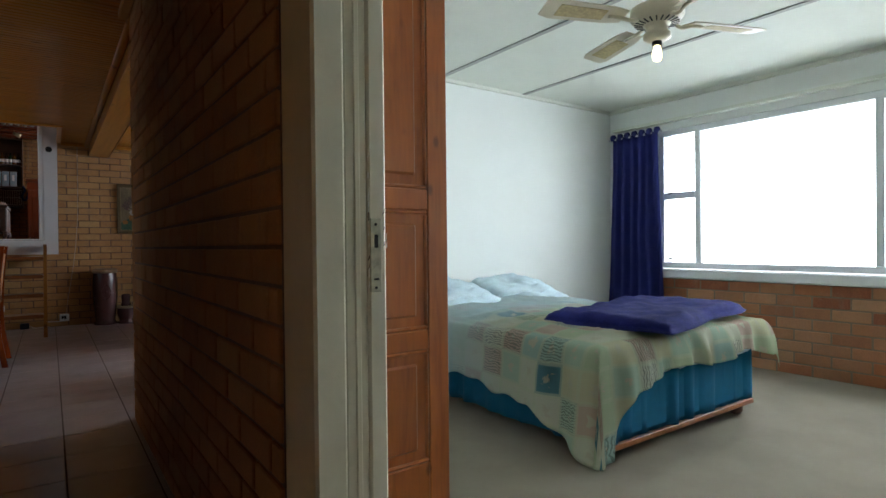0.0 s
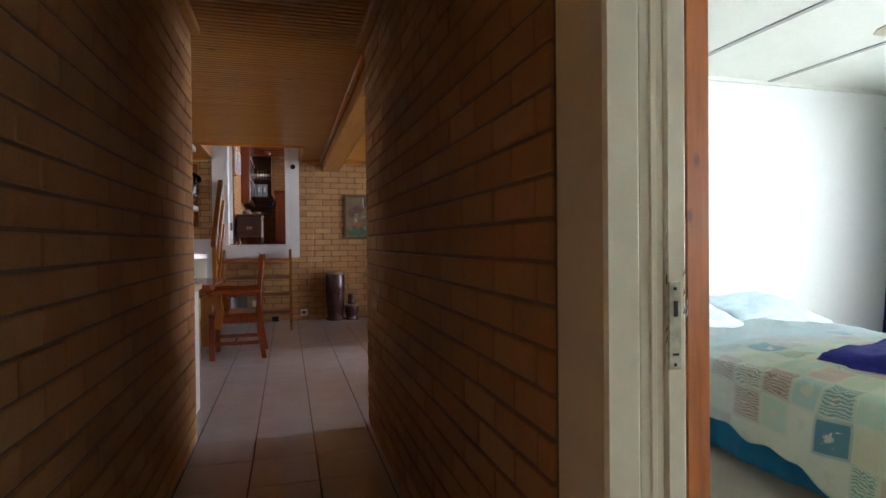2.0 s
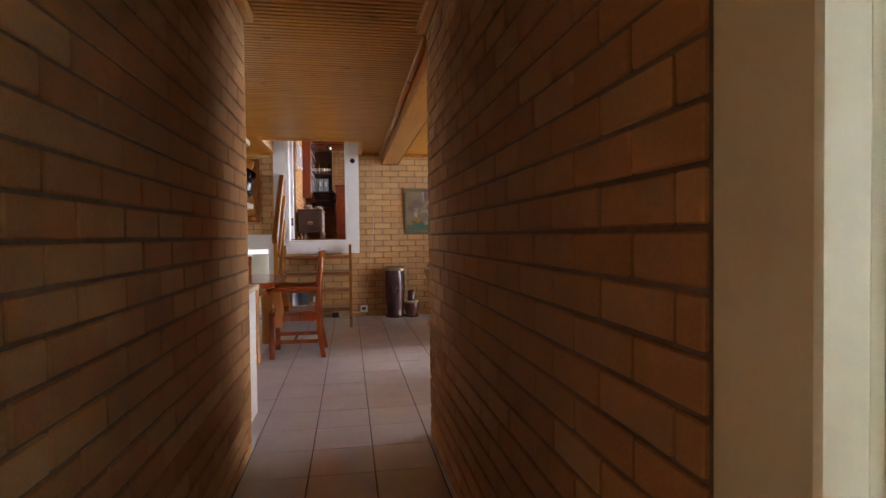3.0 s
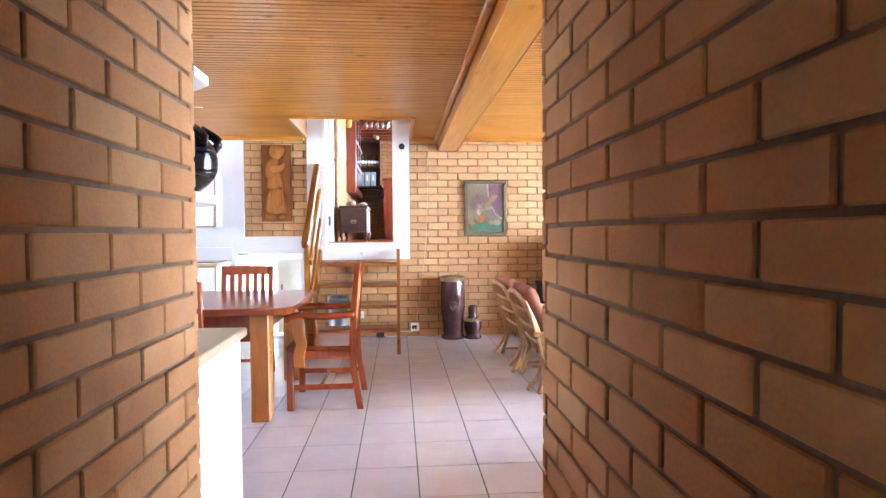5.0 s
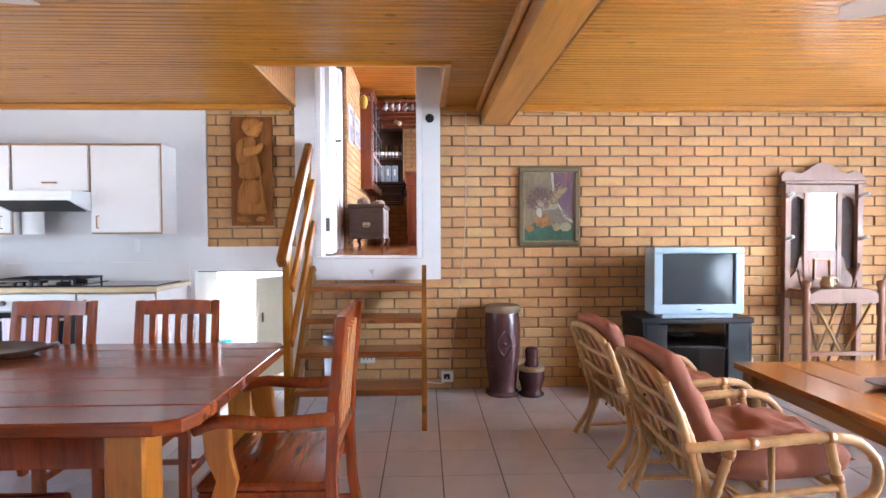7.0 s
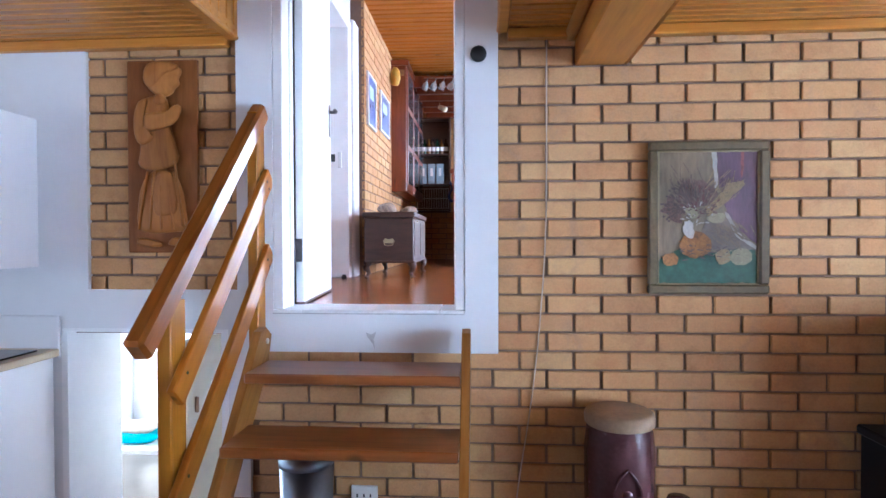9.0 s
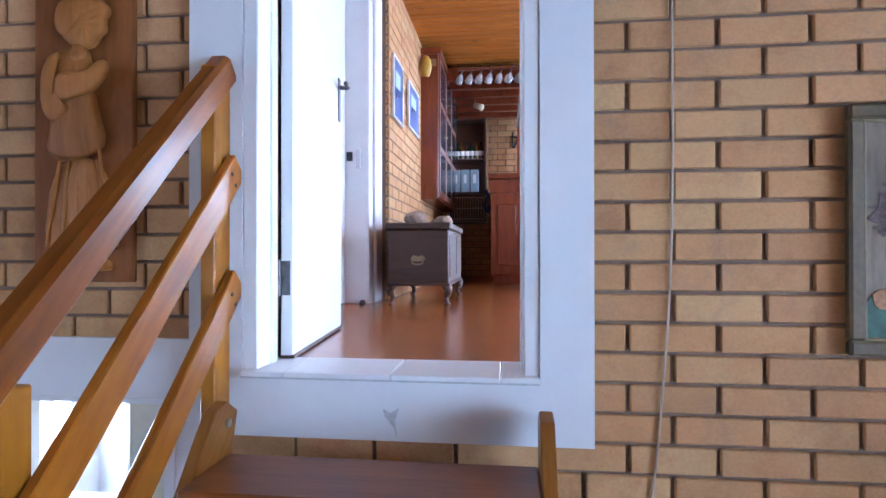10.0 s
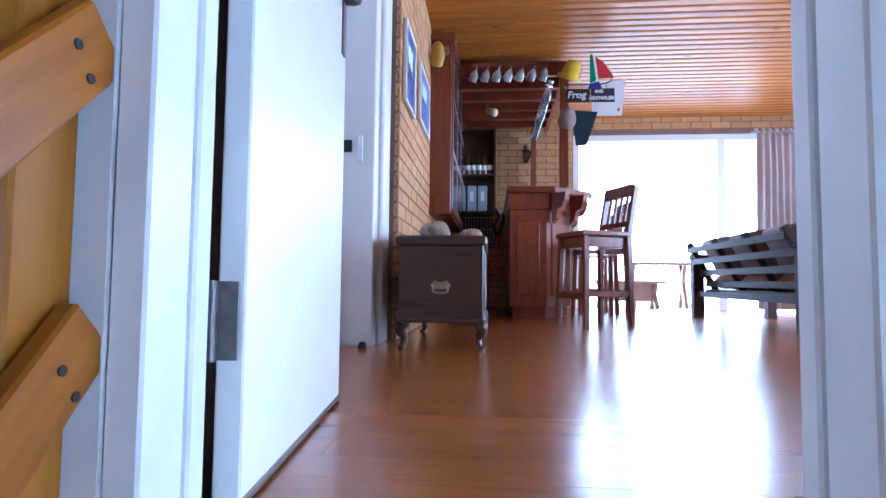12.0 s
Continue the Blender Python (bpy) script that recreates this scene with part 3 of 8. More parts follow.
# the stairwell going up through the ceiling, lined with upright boards
for x, s in ((NOTCH[0], -1), (NOTCH[1], 1)):
    bm = bmesh.new()
    for k in range(16):
        y0 = 7.60 + k * 0.0706
        box(x if s > 0 else x - 0.018, x + 0.018 if s > 0 else x, y0 + 0.002, y0 + 0.0686, CEIL - 0.012, 3.72, 0.004, bm)
    tagged(part("wall_stairwell_west" if s < 0 else "wall_stairwell_east", bm, CEIL_PINE), "upright varnished boards lining the stairwell", "wall", kind=STRUCT)
    trim("trim_stairwell", (x + s * 0.02, 7.57, CEIL - 0.006), (x + s * 0.02, 8.70, CEIL - 0.006), 0.05, 0.02, CEIL_PINE)
trim("trim_stairwell", (NOTCH[0], 7.585, CEIL - 0.008), (NOTCH[1], 7.585, CEIL - 0.008), 0.035, 0.03, CEIL_PINE)
tagged(part("wall_stairwell_south", box(NOTCH[0], NOTCH[1], 7.57, 7.598, CEIL, 3.72), CEIL_PINE), "varnished boards lining the stairwell", "wall", kind=STRUCT)

# ceiling beam
roof_beam = thing("beam", pose(0.52, 6.3, 2.162), "boxed pine ceiling beam with rounded edge mouldings", "beam", kind=STRUCT)
part("core", box(-0.105, 0.105, -2.5, 2.43, 0.0, 0.153, 0.004), BEAM_PINE, roof_beam)
part("edge_moulding", rod((-0.128, -2.5, 0.128), (-0.128, 2.43, 0.128), 0.026, seg=14), BEAM_PINE, roof_beam, smooth=True)
part("edge_moulding", box(0.106, 0.128, -2.5, 2.43, 0.0, 0.05, 0.012), BEAM_PINE, roof_beam)

# white painted surround of the upper doorway
surround = thing("door_1", pose(0, 0, 0), "white painted plaster surround of the raised doorway, scuffed below", "doorway", kind=STRUCT)
bm = bmesh.new()
for q in ((-1.09, -0.925, 0.905, 3.6), (-0.065, 0.08, 0.905, 3.6), (-0.925, -0.065, 0.905, FLOOR2 - 0.012), (-0.925, -0.065, 3.25, 3.6)):
    box(q[0], q[1], 8.695, 8.742, q[2], q[3], 0.0, bm)
part("plaster_surround", bm, PLASTER, surround)
for x, s in ((-0.925, 1), (-0.065, -1)):
    bm = bmesh.new()
    box(min(x, x + s * 0.045), max(x, x + s * 0.045), 8.70, 8.79, FLOOR2, 3.25, 0.004, bm)
    box(min(x, x + s * 0.052), max(x, x + s * 0.052), 8.79, 8.83, FLOOR2, 3.25, 0.004, bm)
    part("jamb", bm, GLOSS_WHITE, surround)
part("head", box(-0.88, -0.11, 8.70, 8.96, 3.18, 3.25, 0.004), GLOSS_WHITE, surround)
for k, (a, b) in enumerate(((-0.918, -0.79), (-0.787, -0.48), (-0.477, -0.175), (-0.172, -0.068))):
    part("sill_tile", box(a, b, 8.668, 8.90, FLOOR2 - 0.012, FLOOR2 + 0.002, 0.002), GLOSS_WHITE, surround, "white glazed sill tile")
part("sill_tile", box(-0.066, -0.036, 8.832, 8.90, FLOOR2 - 0.012, FLOOR2 + 0.002, 0.002), GLOSS_WHITE, surround, "white glazed sill tile")
part("grout_line", box(-0.918, -0.068, 8.672, 8.695, FLOOR2 - 0.018, FLOOR2 - 0.012), SCUFF, surround)
part("scuff", slab([(-0.50, 0.975), (-0.475, 0.945), (-0.465, 0.915), (-0.47, 0.965), (-0.458, 1.0), (-0.482, 0.985), (-0.505, 0.995)], 0, 0.0015, m=pose(0, 8.6955, 0, 90, 0, 0)), SCUFF, surround, "grey scuff where the paint is worn")

# plaster round the kitchen
kp = thing("wall_kitchen_plaster", pose(0, 0, 0), "smooth white kitchen plaster with a shelf-like step", "wall", kind=STRUCT)
bm = bmesh.new()
box(-4.6, -1.80, 8.705, 8.742, 0.99, CEIL - 0.02, bm=bm)
box(-1.80, -1.09, 8.705, 8.742, 0.99, 1.18, bm=bm)
box(-4.6, -1.93, 8.705, 8.742, 0, 0.99, bm=bm)
box(-1.14, -1.04, 8.705, 8.742, 0, 0.99, bm=bm)
part("plaster", bm, PLASTER, kp)
part("splashback_ledge", box(-4.6, -1.93, 8.685, 8.703, 0.86, 1.06, 0.004), PLASTER, kp)
# pantry behind the low opening
wall_piece("wall_pantry_north", -2.7, -1.0, 10.1, 10.2, 0, FLOOR2 - 0.13, PLASTER, "white pantry wall")
wall_piece("wall_pantry_east", -1.06, -1.0, 8.95, 10.1, 0, FLOOR2 - 0.13, PLASTER, "white pantry wall", axis="y")
wall_piece("wall_pantry_west", -2.6, -2.5, 8.95, 10.1, 0, FLOOR2 - 0.13, PLASTER, "white pantry wall with a small window", [(9.15, 9.9, 0.3, 0.94)], axis="y")
hatch_lining = thing("door_2", pose(0, 0, 0), "white lined low opening beside the steps", "doorway", kind=STRUCT)
part("lining", slab([(-1.93, 8.70), (-1.90, 8.70), (-1.82, 8.96), (-1.93, 8.96)], 0, 0.985), GLOSS_WHITE, hatch_lining)
part("lining", box(-1.17, -1.14, 8.70, 8.96, 0, 0.985), GLOSS_WHITE, hatch_lining)
part("lining", box(-1.93, -1.14, 8.70, 8.96, 0.985, 1.0), GLOSS_WHITE, hatch_lining)

tagged(part("wall_dado_bed", box(4.4205, 4.4242, -0.9, 3.67, 0, 0.664), MORTAR_PALE), "mortar bed of the brick dado", "wall", kind=STRUCT)

# bedroom door frame and its open door
bed_frame = thing("door_3", pose(0, 0, 0), "chipped cream painted steel door frame of the bedroom", "door frame", kind=STRUCT)
for y0, y1, s in ((1.214, 1.38, 1), (0.19, 0.34, -1)):
    bm = bmesh.new()
    e = y0 if s > 0 else y1
    box(0.386, 0.452, y0, y1, 0, 2.11, 0.006, bm)
    box(0.452, 0.500, y0 + (0.007 if s > 0 else 0), y1 - (0.007 if s < 0 else 0), 0, 2.11, 0.003, bm)
    box(0.500, 0.541, y0 + (0.002 if s > 0 else 0), y1 - (0.002 if s < 0 else 0), 0, 2.11, 0.005, bm)
    box(0.472, 0.484, e - 0.004 + (0.007 * s), e + 0.004 + (0.007 * s), 0, 2.11, 0.002, bm)
    part("jamb", bm, FRAME_CREAM, bed_frame)
part("head", box(0.388, 0.540, 0.341, 1.213, 2.03, 2.11, 0.003), FRAME_CREAM, bed_frame)
part("strike_plate", box(0.503, 0.527, 1.2125, 1.217, 0.885, 1.03, 0.001), PLATE_PAINT, bed_frame, "painted-over steel strike plate")
part("latch_hole", box(0.5115, 0.5195, 1.2115, 1.2135, 0.972, 0.998), IRON, bed_frame, "dark latch hole")
part("bolt_hole", box(0.510, 0.521, 1.2115, 1.2135, 0.908, 0.912), IRON, bed_frame)
for z in (0.893, 1.018):
    part("screw", rod((0.5145, 1.2128, z), (0.5145, 1.2115, z), 0.003, seg=8), IRON, bed_frame)
rnd = random.Random(21)
for k in range(26):
    z, x = 0.90 + abs(rnd.gauss(0.06, 0.12)), rnd.choice((0.5005, 0.5005, 0.5345, 0.5395))
    part("paint_chip", slab([(x - 0.0016 - 0.001 * rnd.random(), -0.004 - 0.008 * rnd.random()), (x + 0.0016, -0.003), (x + 0.002 * rnd.random(), 0.006 * rnd.random() + 0.003)], 0, 0.0008, m=pose(0, 1.2158, z, 90, 0, 0)), rnd.choice((RUST, CHIP_WHITE, CHIP_WHITE)), bed_frame)
leaf = thing("door_leaf", pose(0.575, 1.875, 0.008, 0, 0, 1.5), "open knotty pine panelled cupboard door", "door")


def panel_leaf(root, width, height, material, rails, stile=0.105, t=0.04):
    for x0 in (0, width - stile):
        part("stile", box(x0, x0 + stile, -t / 2, t / 2, 0, height, 0.003), material, root)
    zs = [(0, 0.2)] + rails + [(height - 0.11, height)]
    for z0, z1 in zs:
        part("rail", box(stile + 0.001, width - stile - 0.001, -t / 2 + 0.001, t / 2 - 0.001, z0, z1, 0.004), material, root)
    for (_, a), (b, _) in zip(zs, zs[1:]):
        bm = box(stile + 0.003, width - stile - 0.003, -0.008, 0.008, a + 0.003, b - 0.003, 0.0)
        box(stile + 0.045, width - stile - 0.045, -0.016, 0.016, a + 0.045, b - 0.045, 0.010, bm)
        part("panel", bm, material, root)
        for z0, z1 in ((a, a + 0.014), (b - 0.014, b)):
            part("bead", box(stile + 0.001, width - stile - 0.001, -0.017, 0.017, z0, z1, 0.005), material, root)
        for x0 in (stile, width - stile - 0.014):
            part("bead", box(x0, x0 + 0.014, -0.0165, 0.0165, a + 0.014, b - 0.014, 0.005), material, root)


panel_leaf(leaf, 0.59, 2.0, DOOR_PINE, [(0.60, 0.67), (1.09, 1.165)], stile=0.085)

# bedroom window
win = thing("window_1", pose(4.47, 0, 0), "wide white painted window with a narrow hinged side light", "window", kind=STRUCT)
for nm, q in (("window_frame", (0.2, 3.16, 1.91, 1.96)), ("window_frame", (0.2, 3.16, 0.75, 0.80)), ("window_frame", (3.11, 3.16, 0.80, 1.91)), ("window_frame", (0.2, 0.25, 0.80, 1.91)), ("mullion", (2.775, 2.825, 0.80, 1.91)), ("mullion", (1.52, 1.57, 0.80, 1.91)), ("transom", (2.825, 3.11, 1.355, 1.41))):
    part(nm, box(-0.03, 0.03, q[0], q[1], q[2], q[3], 0.005), GLOSS_WHITE, win)
part("window_sill", box(-0.09, 0.06, 0.15, 3.20, 0.665, 0.745, 0.01), GLOSS_WHITE, win)
for q in ((0.25, 1.52, 0.8, 1.91), (1.57, 2.775, 0.8, 1.91), (2.825, 3.11, 0.8, 1.355), (2.825, 3.11, 1.41, 1.91)):
    p = part("pane", box(-0.003, 0.003, *q), WINDOW_GLASS, win)
    p.visible_shadow = False
for k in range(5):
    for z0, z1 in ((0.80, 1.355), (1.41, 1.91)):
        z = z0 + (z1 - z0) * (k + 0.5) / 5
        p = part("louvre", box(-0.004, 0.004, 2.83, 3.105, -0.055, 0.055, m=pose(-0.022, 0, z, 0, 18, 0)), WINDOW_GLASS, win)
        p.visible_shadow = False
for z in (0.855, 0.966, 1.077, 1.188, 1.299, 1.46, 1.56, 1.66, 1.76, 1.86):
    part("hinge_pin", tube([(-0.03, 2.83, z), (-0.055, 2.85, z), (-0.06, 2.90, z)], 0.005, 6), STEEL, win)
for z in (0.83, 1.40):
    part("stay_bar", tube([(-0.03, 3.07, z), (-0.07, 3.0, z + 0.005), (-0.07, 2.93, z)], 0.006, 6), IRON, win, "dark window stay")

# living room glazed doors
lw = thing("window_2", pose(4.66, 0, 0), "wide glazed sliding doors to the garden", "window", kind=STRUCT)
for q in ((4.1, 7.75, 2.03, 2.08), (4.1, 7.75, 0.02, 0.08), (4.1, 4.16, 0.08, 2.03), (7.69, 7.75, 0.08, 2.03), (5.28, 5.36, 0.08, 2.03), (6.48, 6.56, 0.08, 2.03)):
    part("window_frame", box(-0.03, 0.03, q[0], q[1], q[2], q[3], 0.004), GLOSS_WHITE, lw)
for q in ((4.16, 5.28), (5.36, 6.48), (6.56, 7.69)):
    p = part("pane", box(-0.003, 0.003, q[0], q[1], 0.08, 2.03), WINDOW_GLASS, lw)
    p.visible_shadow = False
# upper sliding doors
uw = thing("window_3", pose(0, 15.2, 0), "wide open sliding doors to the terrace", "window", kind=STRUCT)
for q in ((0.52, 3.95, 3.20, 3.28), (0.52, 0.60, FLOOR2, 3.20), (3.87, 3.95, FLOOR2, 3.20), (2.28, 2.38, FLOOR2, 3.20)):
    part("window_frame", box(q[0], q[1], -0.05, 0.05, q[2], q[3], 0.004), GLOSS_WHITE, uw)
# second doorway of the upper room
ud = thing("door_4", pose(0, 0, 0), "white painted door frame with a steel strike plate", "door frame", kind=STRUCT)
for q in ((10.765, 10.86), (9.87, 9.965)):
    part("jamb", box(-1.31, -1.07, q[0], q[1], FLOOR2, 3.22, 0.006), GLOSS_WHITE, ud)
part("architrave", box(-1.118, -1.045, 10.86, 11.045, FLOOR2, 3.25, 0.01), GLOSS_WHITE, ud)
part("head", box(-1.312, -1.072, 9.966, 10.764, 3.147, 3.22, 0.003), GLOSS_WHITE, ud)
part("door_leaf", box(-1.275, -1.235, 9.967, 10.763, FLOOR2 + 0.006, 3.145, 0.002), GLOSS_WHITE, ud)
part("strike_plate", box(-1.16, -1.13, 10.758, 10.766, 2.0, 2.13, 0.002), STEEL, ud)
part("bolt_hole", box(-1.225, -1.185, 10.757, 10.766, 2.05, 2.11), IRON, ud)

# ---- hazy daylight beyond the windows ----
for q in ((-14, 22, 24.0, 24.1, -1.5, 14), (9.0, 9.1, -6, 12.5, -1.5, 7)):
    tagged(part("backdrop", box(*q), BACKDROP), "bright hazy white sky seen beyond the open windows", "sky", kind=STRUCT)

# ---- steps up to the bar room ----
steps = thing("stair", pose(0, 0, 0), "steep open pine steps with a three-bar handrail", "stairs")


def stringer(x, w, top):
    m = Matrix(((0, 0, 1, x), (1, 0, 0, 0), (0, 1, 0, 0), (0, 0, 0, 1)))
    out = [(7.74, 0.0), (7.90, 0.0), (8.62, 0.86), (8.66, 0.99), (8.60, 1.03), (8.54, 1.02)]
    return slab([(y, z) for y, z in out], 0, w, m=m, bev=0.004)


part("stringer", stringer(-0.075, 0.036, 1.03), STRINGER_PINE, steps)
part("stringer", stringer(-0.955, 0.036, 1.03), STRINGER_PINE, steps)
for y, z in ((7.83, 0.225), (7.98, 0.447), (8.15, 0.655), (8.36, 0.865)):
    part("tread", box(-0.919, -0.075, y, y + 0.25, z - 0.02, z + 0.02, 0.006), TREAD_PINE, steps)
part("post", box(-1.005, -0.958, 7.925, 8.015, 0.0, 1.215, 0.004), POST_PINE, steps)
part("post", box(-1.000, -0.956, 8.60, 8.685, 0.86, 1.96, 0.004), POST_PINE, steps)
part("handrail", beam((-0.972, 7.775, 1.085), (-0.975, 8.69, 1.98), 0.062, 0.085, 0.012), HANDRAIL_PINE, steps)
part("rail_bar", beam((-0.94, 7.915, 0.915), (-0.94, 8.69, 1.69), 0.026, 0.085, 0.004), STAIR_PINE, steps)
part("rail_bar", beam((-0.94, 7.88, 0.55), (-0.94, 8.69, 1.36), 0.026, 0.085, 0.004), STAIR_PINE, steps)
for y, z in ((8.64, 1.66), (8.64, 1.32), (7.965, 0.985), (7.965, 0.655), (8.66, 1.63), (8.66, 1.29)):
    part("screw", rod((-0.9275, y, z), (-0.925, y, z), 0.006, seg=8), IRON, steps)
part("bolt", rod((-0.920, 8.60, 0.97), (-0.912, 8.60, 0.97), 0.012, seg=8), STEEL, steps)

# ---- things on and by the far wall ----
def framed_picture():
    t = thing("painting", pose(0.97, W - 0.012, 1.495), "still life painting of fruit and dried flowers in a greenish frame", "painting")
    w, h = 0.50, 0.65
    bm = bmesh.new()
    f = 0.04
    for q in ((-w / 2, w / 2, h / 2 - f, h / 2), (-w / 2, w / 2, -h / 2, -h / 2 + f), (-w / 2, -w / 2 + f, -h / 2 + f, h / 2 - f), (w / 2 - f, w / 2, -h / 2 + f, h / 2 - f)):
        box(q[0], q[1], -0.03, 0.0, q[2], q[3], 0.007, bm)
    part("frame", bm, plain("olive_gilt_frame", (0.12, 0.085, 0.035), 0.5, var=0.3, scale=25), t)
    lip = bmesh.new()
    g = f + 0.006
    for q in ((-w / 2 + f, w / 2 - f, h / 2 - g, h / 2 - f), (-w / 2 + f, w / 2 - f, -h / 2 + f, -h / 2 + g), (-w / 2 + f, -w / 2 + g, -h / 2 + g, h / 2 - g), (w / 2 - g, w / 2 - f, -h / 2 + g, h / 2 - g)):
        box(q[0], q[1], -0.02, -0.012, q[2], q[3], 0.001, lip)
    part("frame_lip", lip, plain("pale_gilt_lip", (0.26, 0.20, 0.10), 0.5, var=0.2), t)

    def paint(name, colour, var=0.45, scale=22, streak=(1, 1, 1)):
        m, nt, b = shader(name, 0.55)
        co = coords(nt, streak)
        n1 = node(nt, "ShaderNodeTexNoise", Scale=scale, Detail=5.0, Distortion=1.0)
        n2 = node(nt, "ShaderNodeTexNoise", Scale=scale * 3.5, Detail=3.0)
        for n in (n1, n2):
            nt.links.new(co, n.inputs["Vector"])
        c = ramp(nt, n1.outputs[0], [(0.3, scaled(colour, 1 - var)), (0.5, colour), (0.72, scaled(colour, 1 + var))])
        c = mix(nt, 0.35, c, ramp(nt, n2.outputs[0], [(0.35, scaled(colour, 1 - var)), (0.65, scaled(colour, 1 + var))]))
        nt.links.new(c, b.inputs["Base Color"])
        bump(nt, b, n2.outputs[0], 0.25, 0.002)
        return m

    part("canvas", box(-w / 2 + f, w / 2 - f, -0.012, -0.004, -h / 2 + f, h / 2 - f), paint("painted_backcloth", (0.18, 0.135, 0.08), 0.35, 10, (2.2, 1, 0.5)), t)
    rnd = random.Random(3)
    level = [0]

    def dab(name, pts, material, rough_edge=0.006):
        """A flat patch of paint with a ragged brushed edge, each one a hair above the last."""
        out = []
        for (x0, z0), (x1, z1) in zip(pts, pts[1:] + pts[:1]):
            n = max(1, int(math.hypot(x1 - x0, z1 - z0) / 0.02))
            for k in range(n):
                u = k / n
                out.append((max(-0.205, min(0.205, x0 + (x1 - x0) * u + rnd.uniform(-rough_edge, rough_edge))), max(-0.28, min(0.28, z0 + (z1 - z0) * u + rnd.uniform(-rough_edge, rough_edge)))))
        level[0] += 1
        part(name, slab(out, 0, 0.0008 + 0.0003 * level[0], m=pose(0, -0.012, 0, 90, 0, 0)), material, t)

    def oval(cx, cz, rx, rz, tilt=0.0):
        c, s = math.cos(tilt), math.sin(tilt)
        return [(cx + rx * math.cos(a) * c - rz * math.sin(a) * s, cz + rx * math.cos(a) * s + rz * math.sin(a) * c) for a in (k * math.pi / 8 for k in range(16))]

    mauve, umber = paint("painted_mauve", (0.13, 0.075, 0.06), 0.5, 40), paint("painted_umber", (0.09, 0.06, 0.05), 0.4, 40)
    ochre, straw = paint("painted_ochre", (0.27, 0.115, 0.022), 0.55, 30), paint("painted_straw", (0.27, 0.185, 0.085), 0.4, 45)
    pale, white = paint("painted_pale_green", (0.27, 0.24, 0.14), 0.3, 30), paint("painted_white", (0.40, 0.36, 0.32), 0.2, 30)
    dab("painted_drape", [(0.035, 0.28), (0.205, 0.28), (0.205, -0.12), (0.15, -0.07), (0.08, 0.02), (0.05, 0.12)], paint("painted_purple", (0.105, 0.05, 0.075), 0.45, 14, (2.5, 1, 0.5)))
    dab("painted_fold", [(0.015, 0.28), (0.035, 0.28), (0.042, 0.14), (0.03, 0.12)], white, 0.003)
    dab("painted_fold", [(0.135, 0.28), (0.15, 0.28), (0.145, 0.18), (0.137, 0.17)], paint("painted_red", (0.24, 0.07, 0.06)), 0.003)
    dab("painted_cloth", [(-0.20, -0.17), (-0.12, -0.13), (0.0, -0.15), (0.2, -0.13), (0.205, -0.28), (-0.205, -0.28)], paint("painted_sea_green", (0.03, 0.085, 0.05), 0.45, 16))
    dab("painted_cloth", [(-0.01, -0.01), (0.08, 0.0), (0.2, -0.125), (0.2, -0.14), (0.02, -0.13), (-0.02, -0.07)], paint("painted_grey_cloth", (0.16, 0.12, 0.095), 0.3, 18))
    dab("painted_edge", [(0.068, 0.026), (0.084, 0.02), (0.125, -0.06), (0.2, -0.12), (0.2, -0.135), (0.115, -0.08)], white, 0.003)
    dab("painted_flower", oval(-0.045, 0.10, 0.078, 0.065), mauve, 0.012)
    dab("painted_flower", oval(-0.135, 0.04, 0.055, 0.055), mauve, 0.016)
    dab("painted_plume", oval(0.065, 0.085, 0.10, 0.026, 0.75), straw, 0.010)
    dab("painted_plume", oval(0.10, 0.125, 0.055, 0.018, 0.55), straw, 0.008)
    dab("painted_fruit", oval(-0.05, -0.115, 0.066, 0.056), ochre, 0.004)
    dab("painted_fruit", oval(-0.156, -0.178, 0.032, 0.028), ochre, 0.004)
    dab("painted_fruit", oval(0.063, -0.165, 0.034, 0.032), straw, 0.004)
    dab("painted_fruit", oval(0.138, -0.165, 0.045, 0.036), pale, 0.004)
    dab("painted_leaf", oval(-0.067, 0.028, 0.032, 0.026, -0.6), pale, 0.004)
    dab("painted_leaf", oval(-0.08, -0.05, 0.022, 0.04, 0.2), white, 0.004)
    dab("painted_leaf", oval(0.035, 0.0, 0.04, 0.022, 0.2), pale, 0.004)
    bm = bmesh.new()
    for k in range(40):
        a = rnd.uniform(1.7, 3.9)
        r = rnd.uniform(0.06, 0.12)
        p = Vector((-0.08 + r * math.cos(a), -0.0195, 0.05 + 0.8 * r * math.sin(a)))
        beam((-0.09, -0.019, 0.05), p, 0.002, 0.0008, 0, bm, up=(0, 1, 0))
        box(p.x - 0.005, p.x + 0.005, -0.0197, -0.0187, p.z - 0.004, p.z + 0.004, 0, bm)
    part("painted_stems", bm, umber, t)
    level[0] += 4

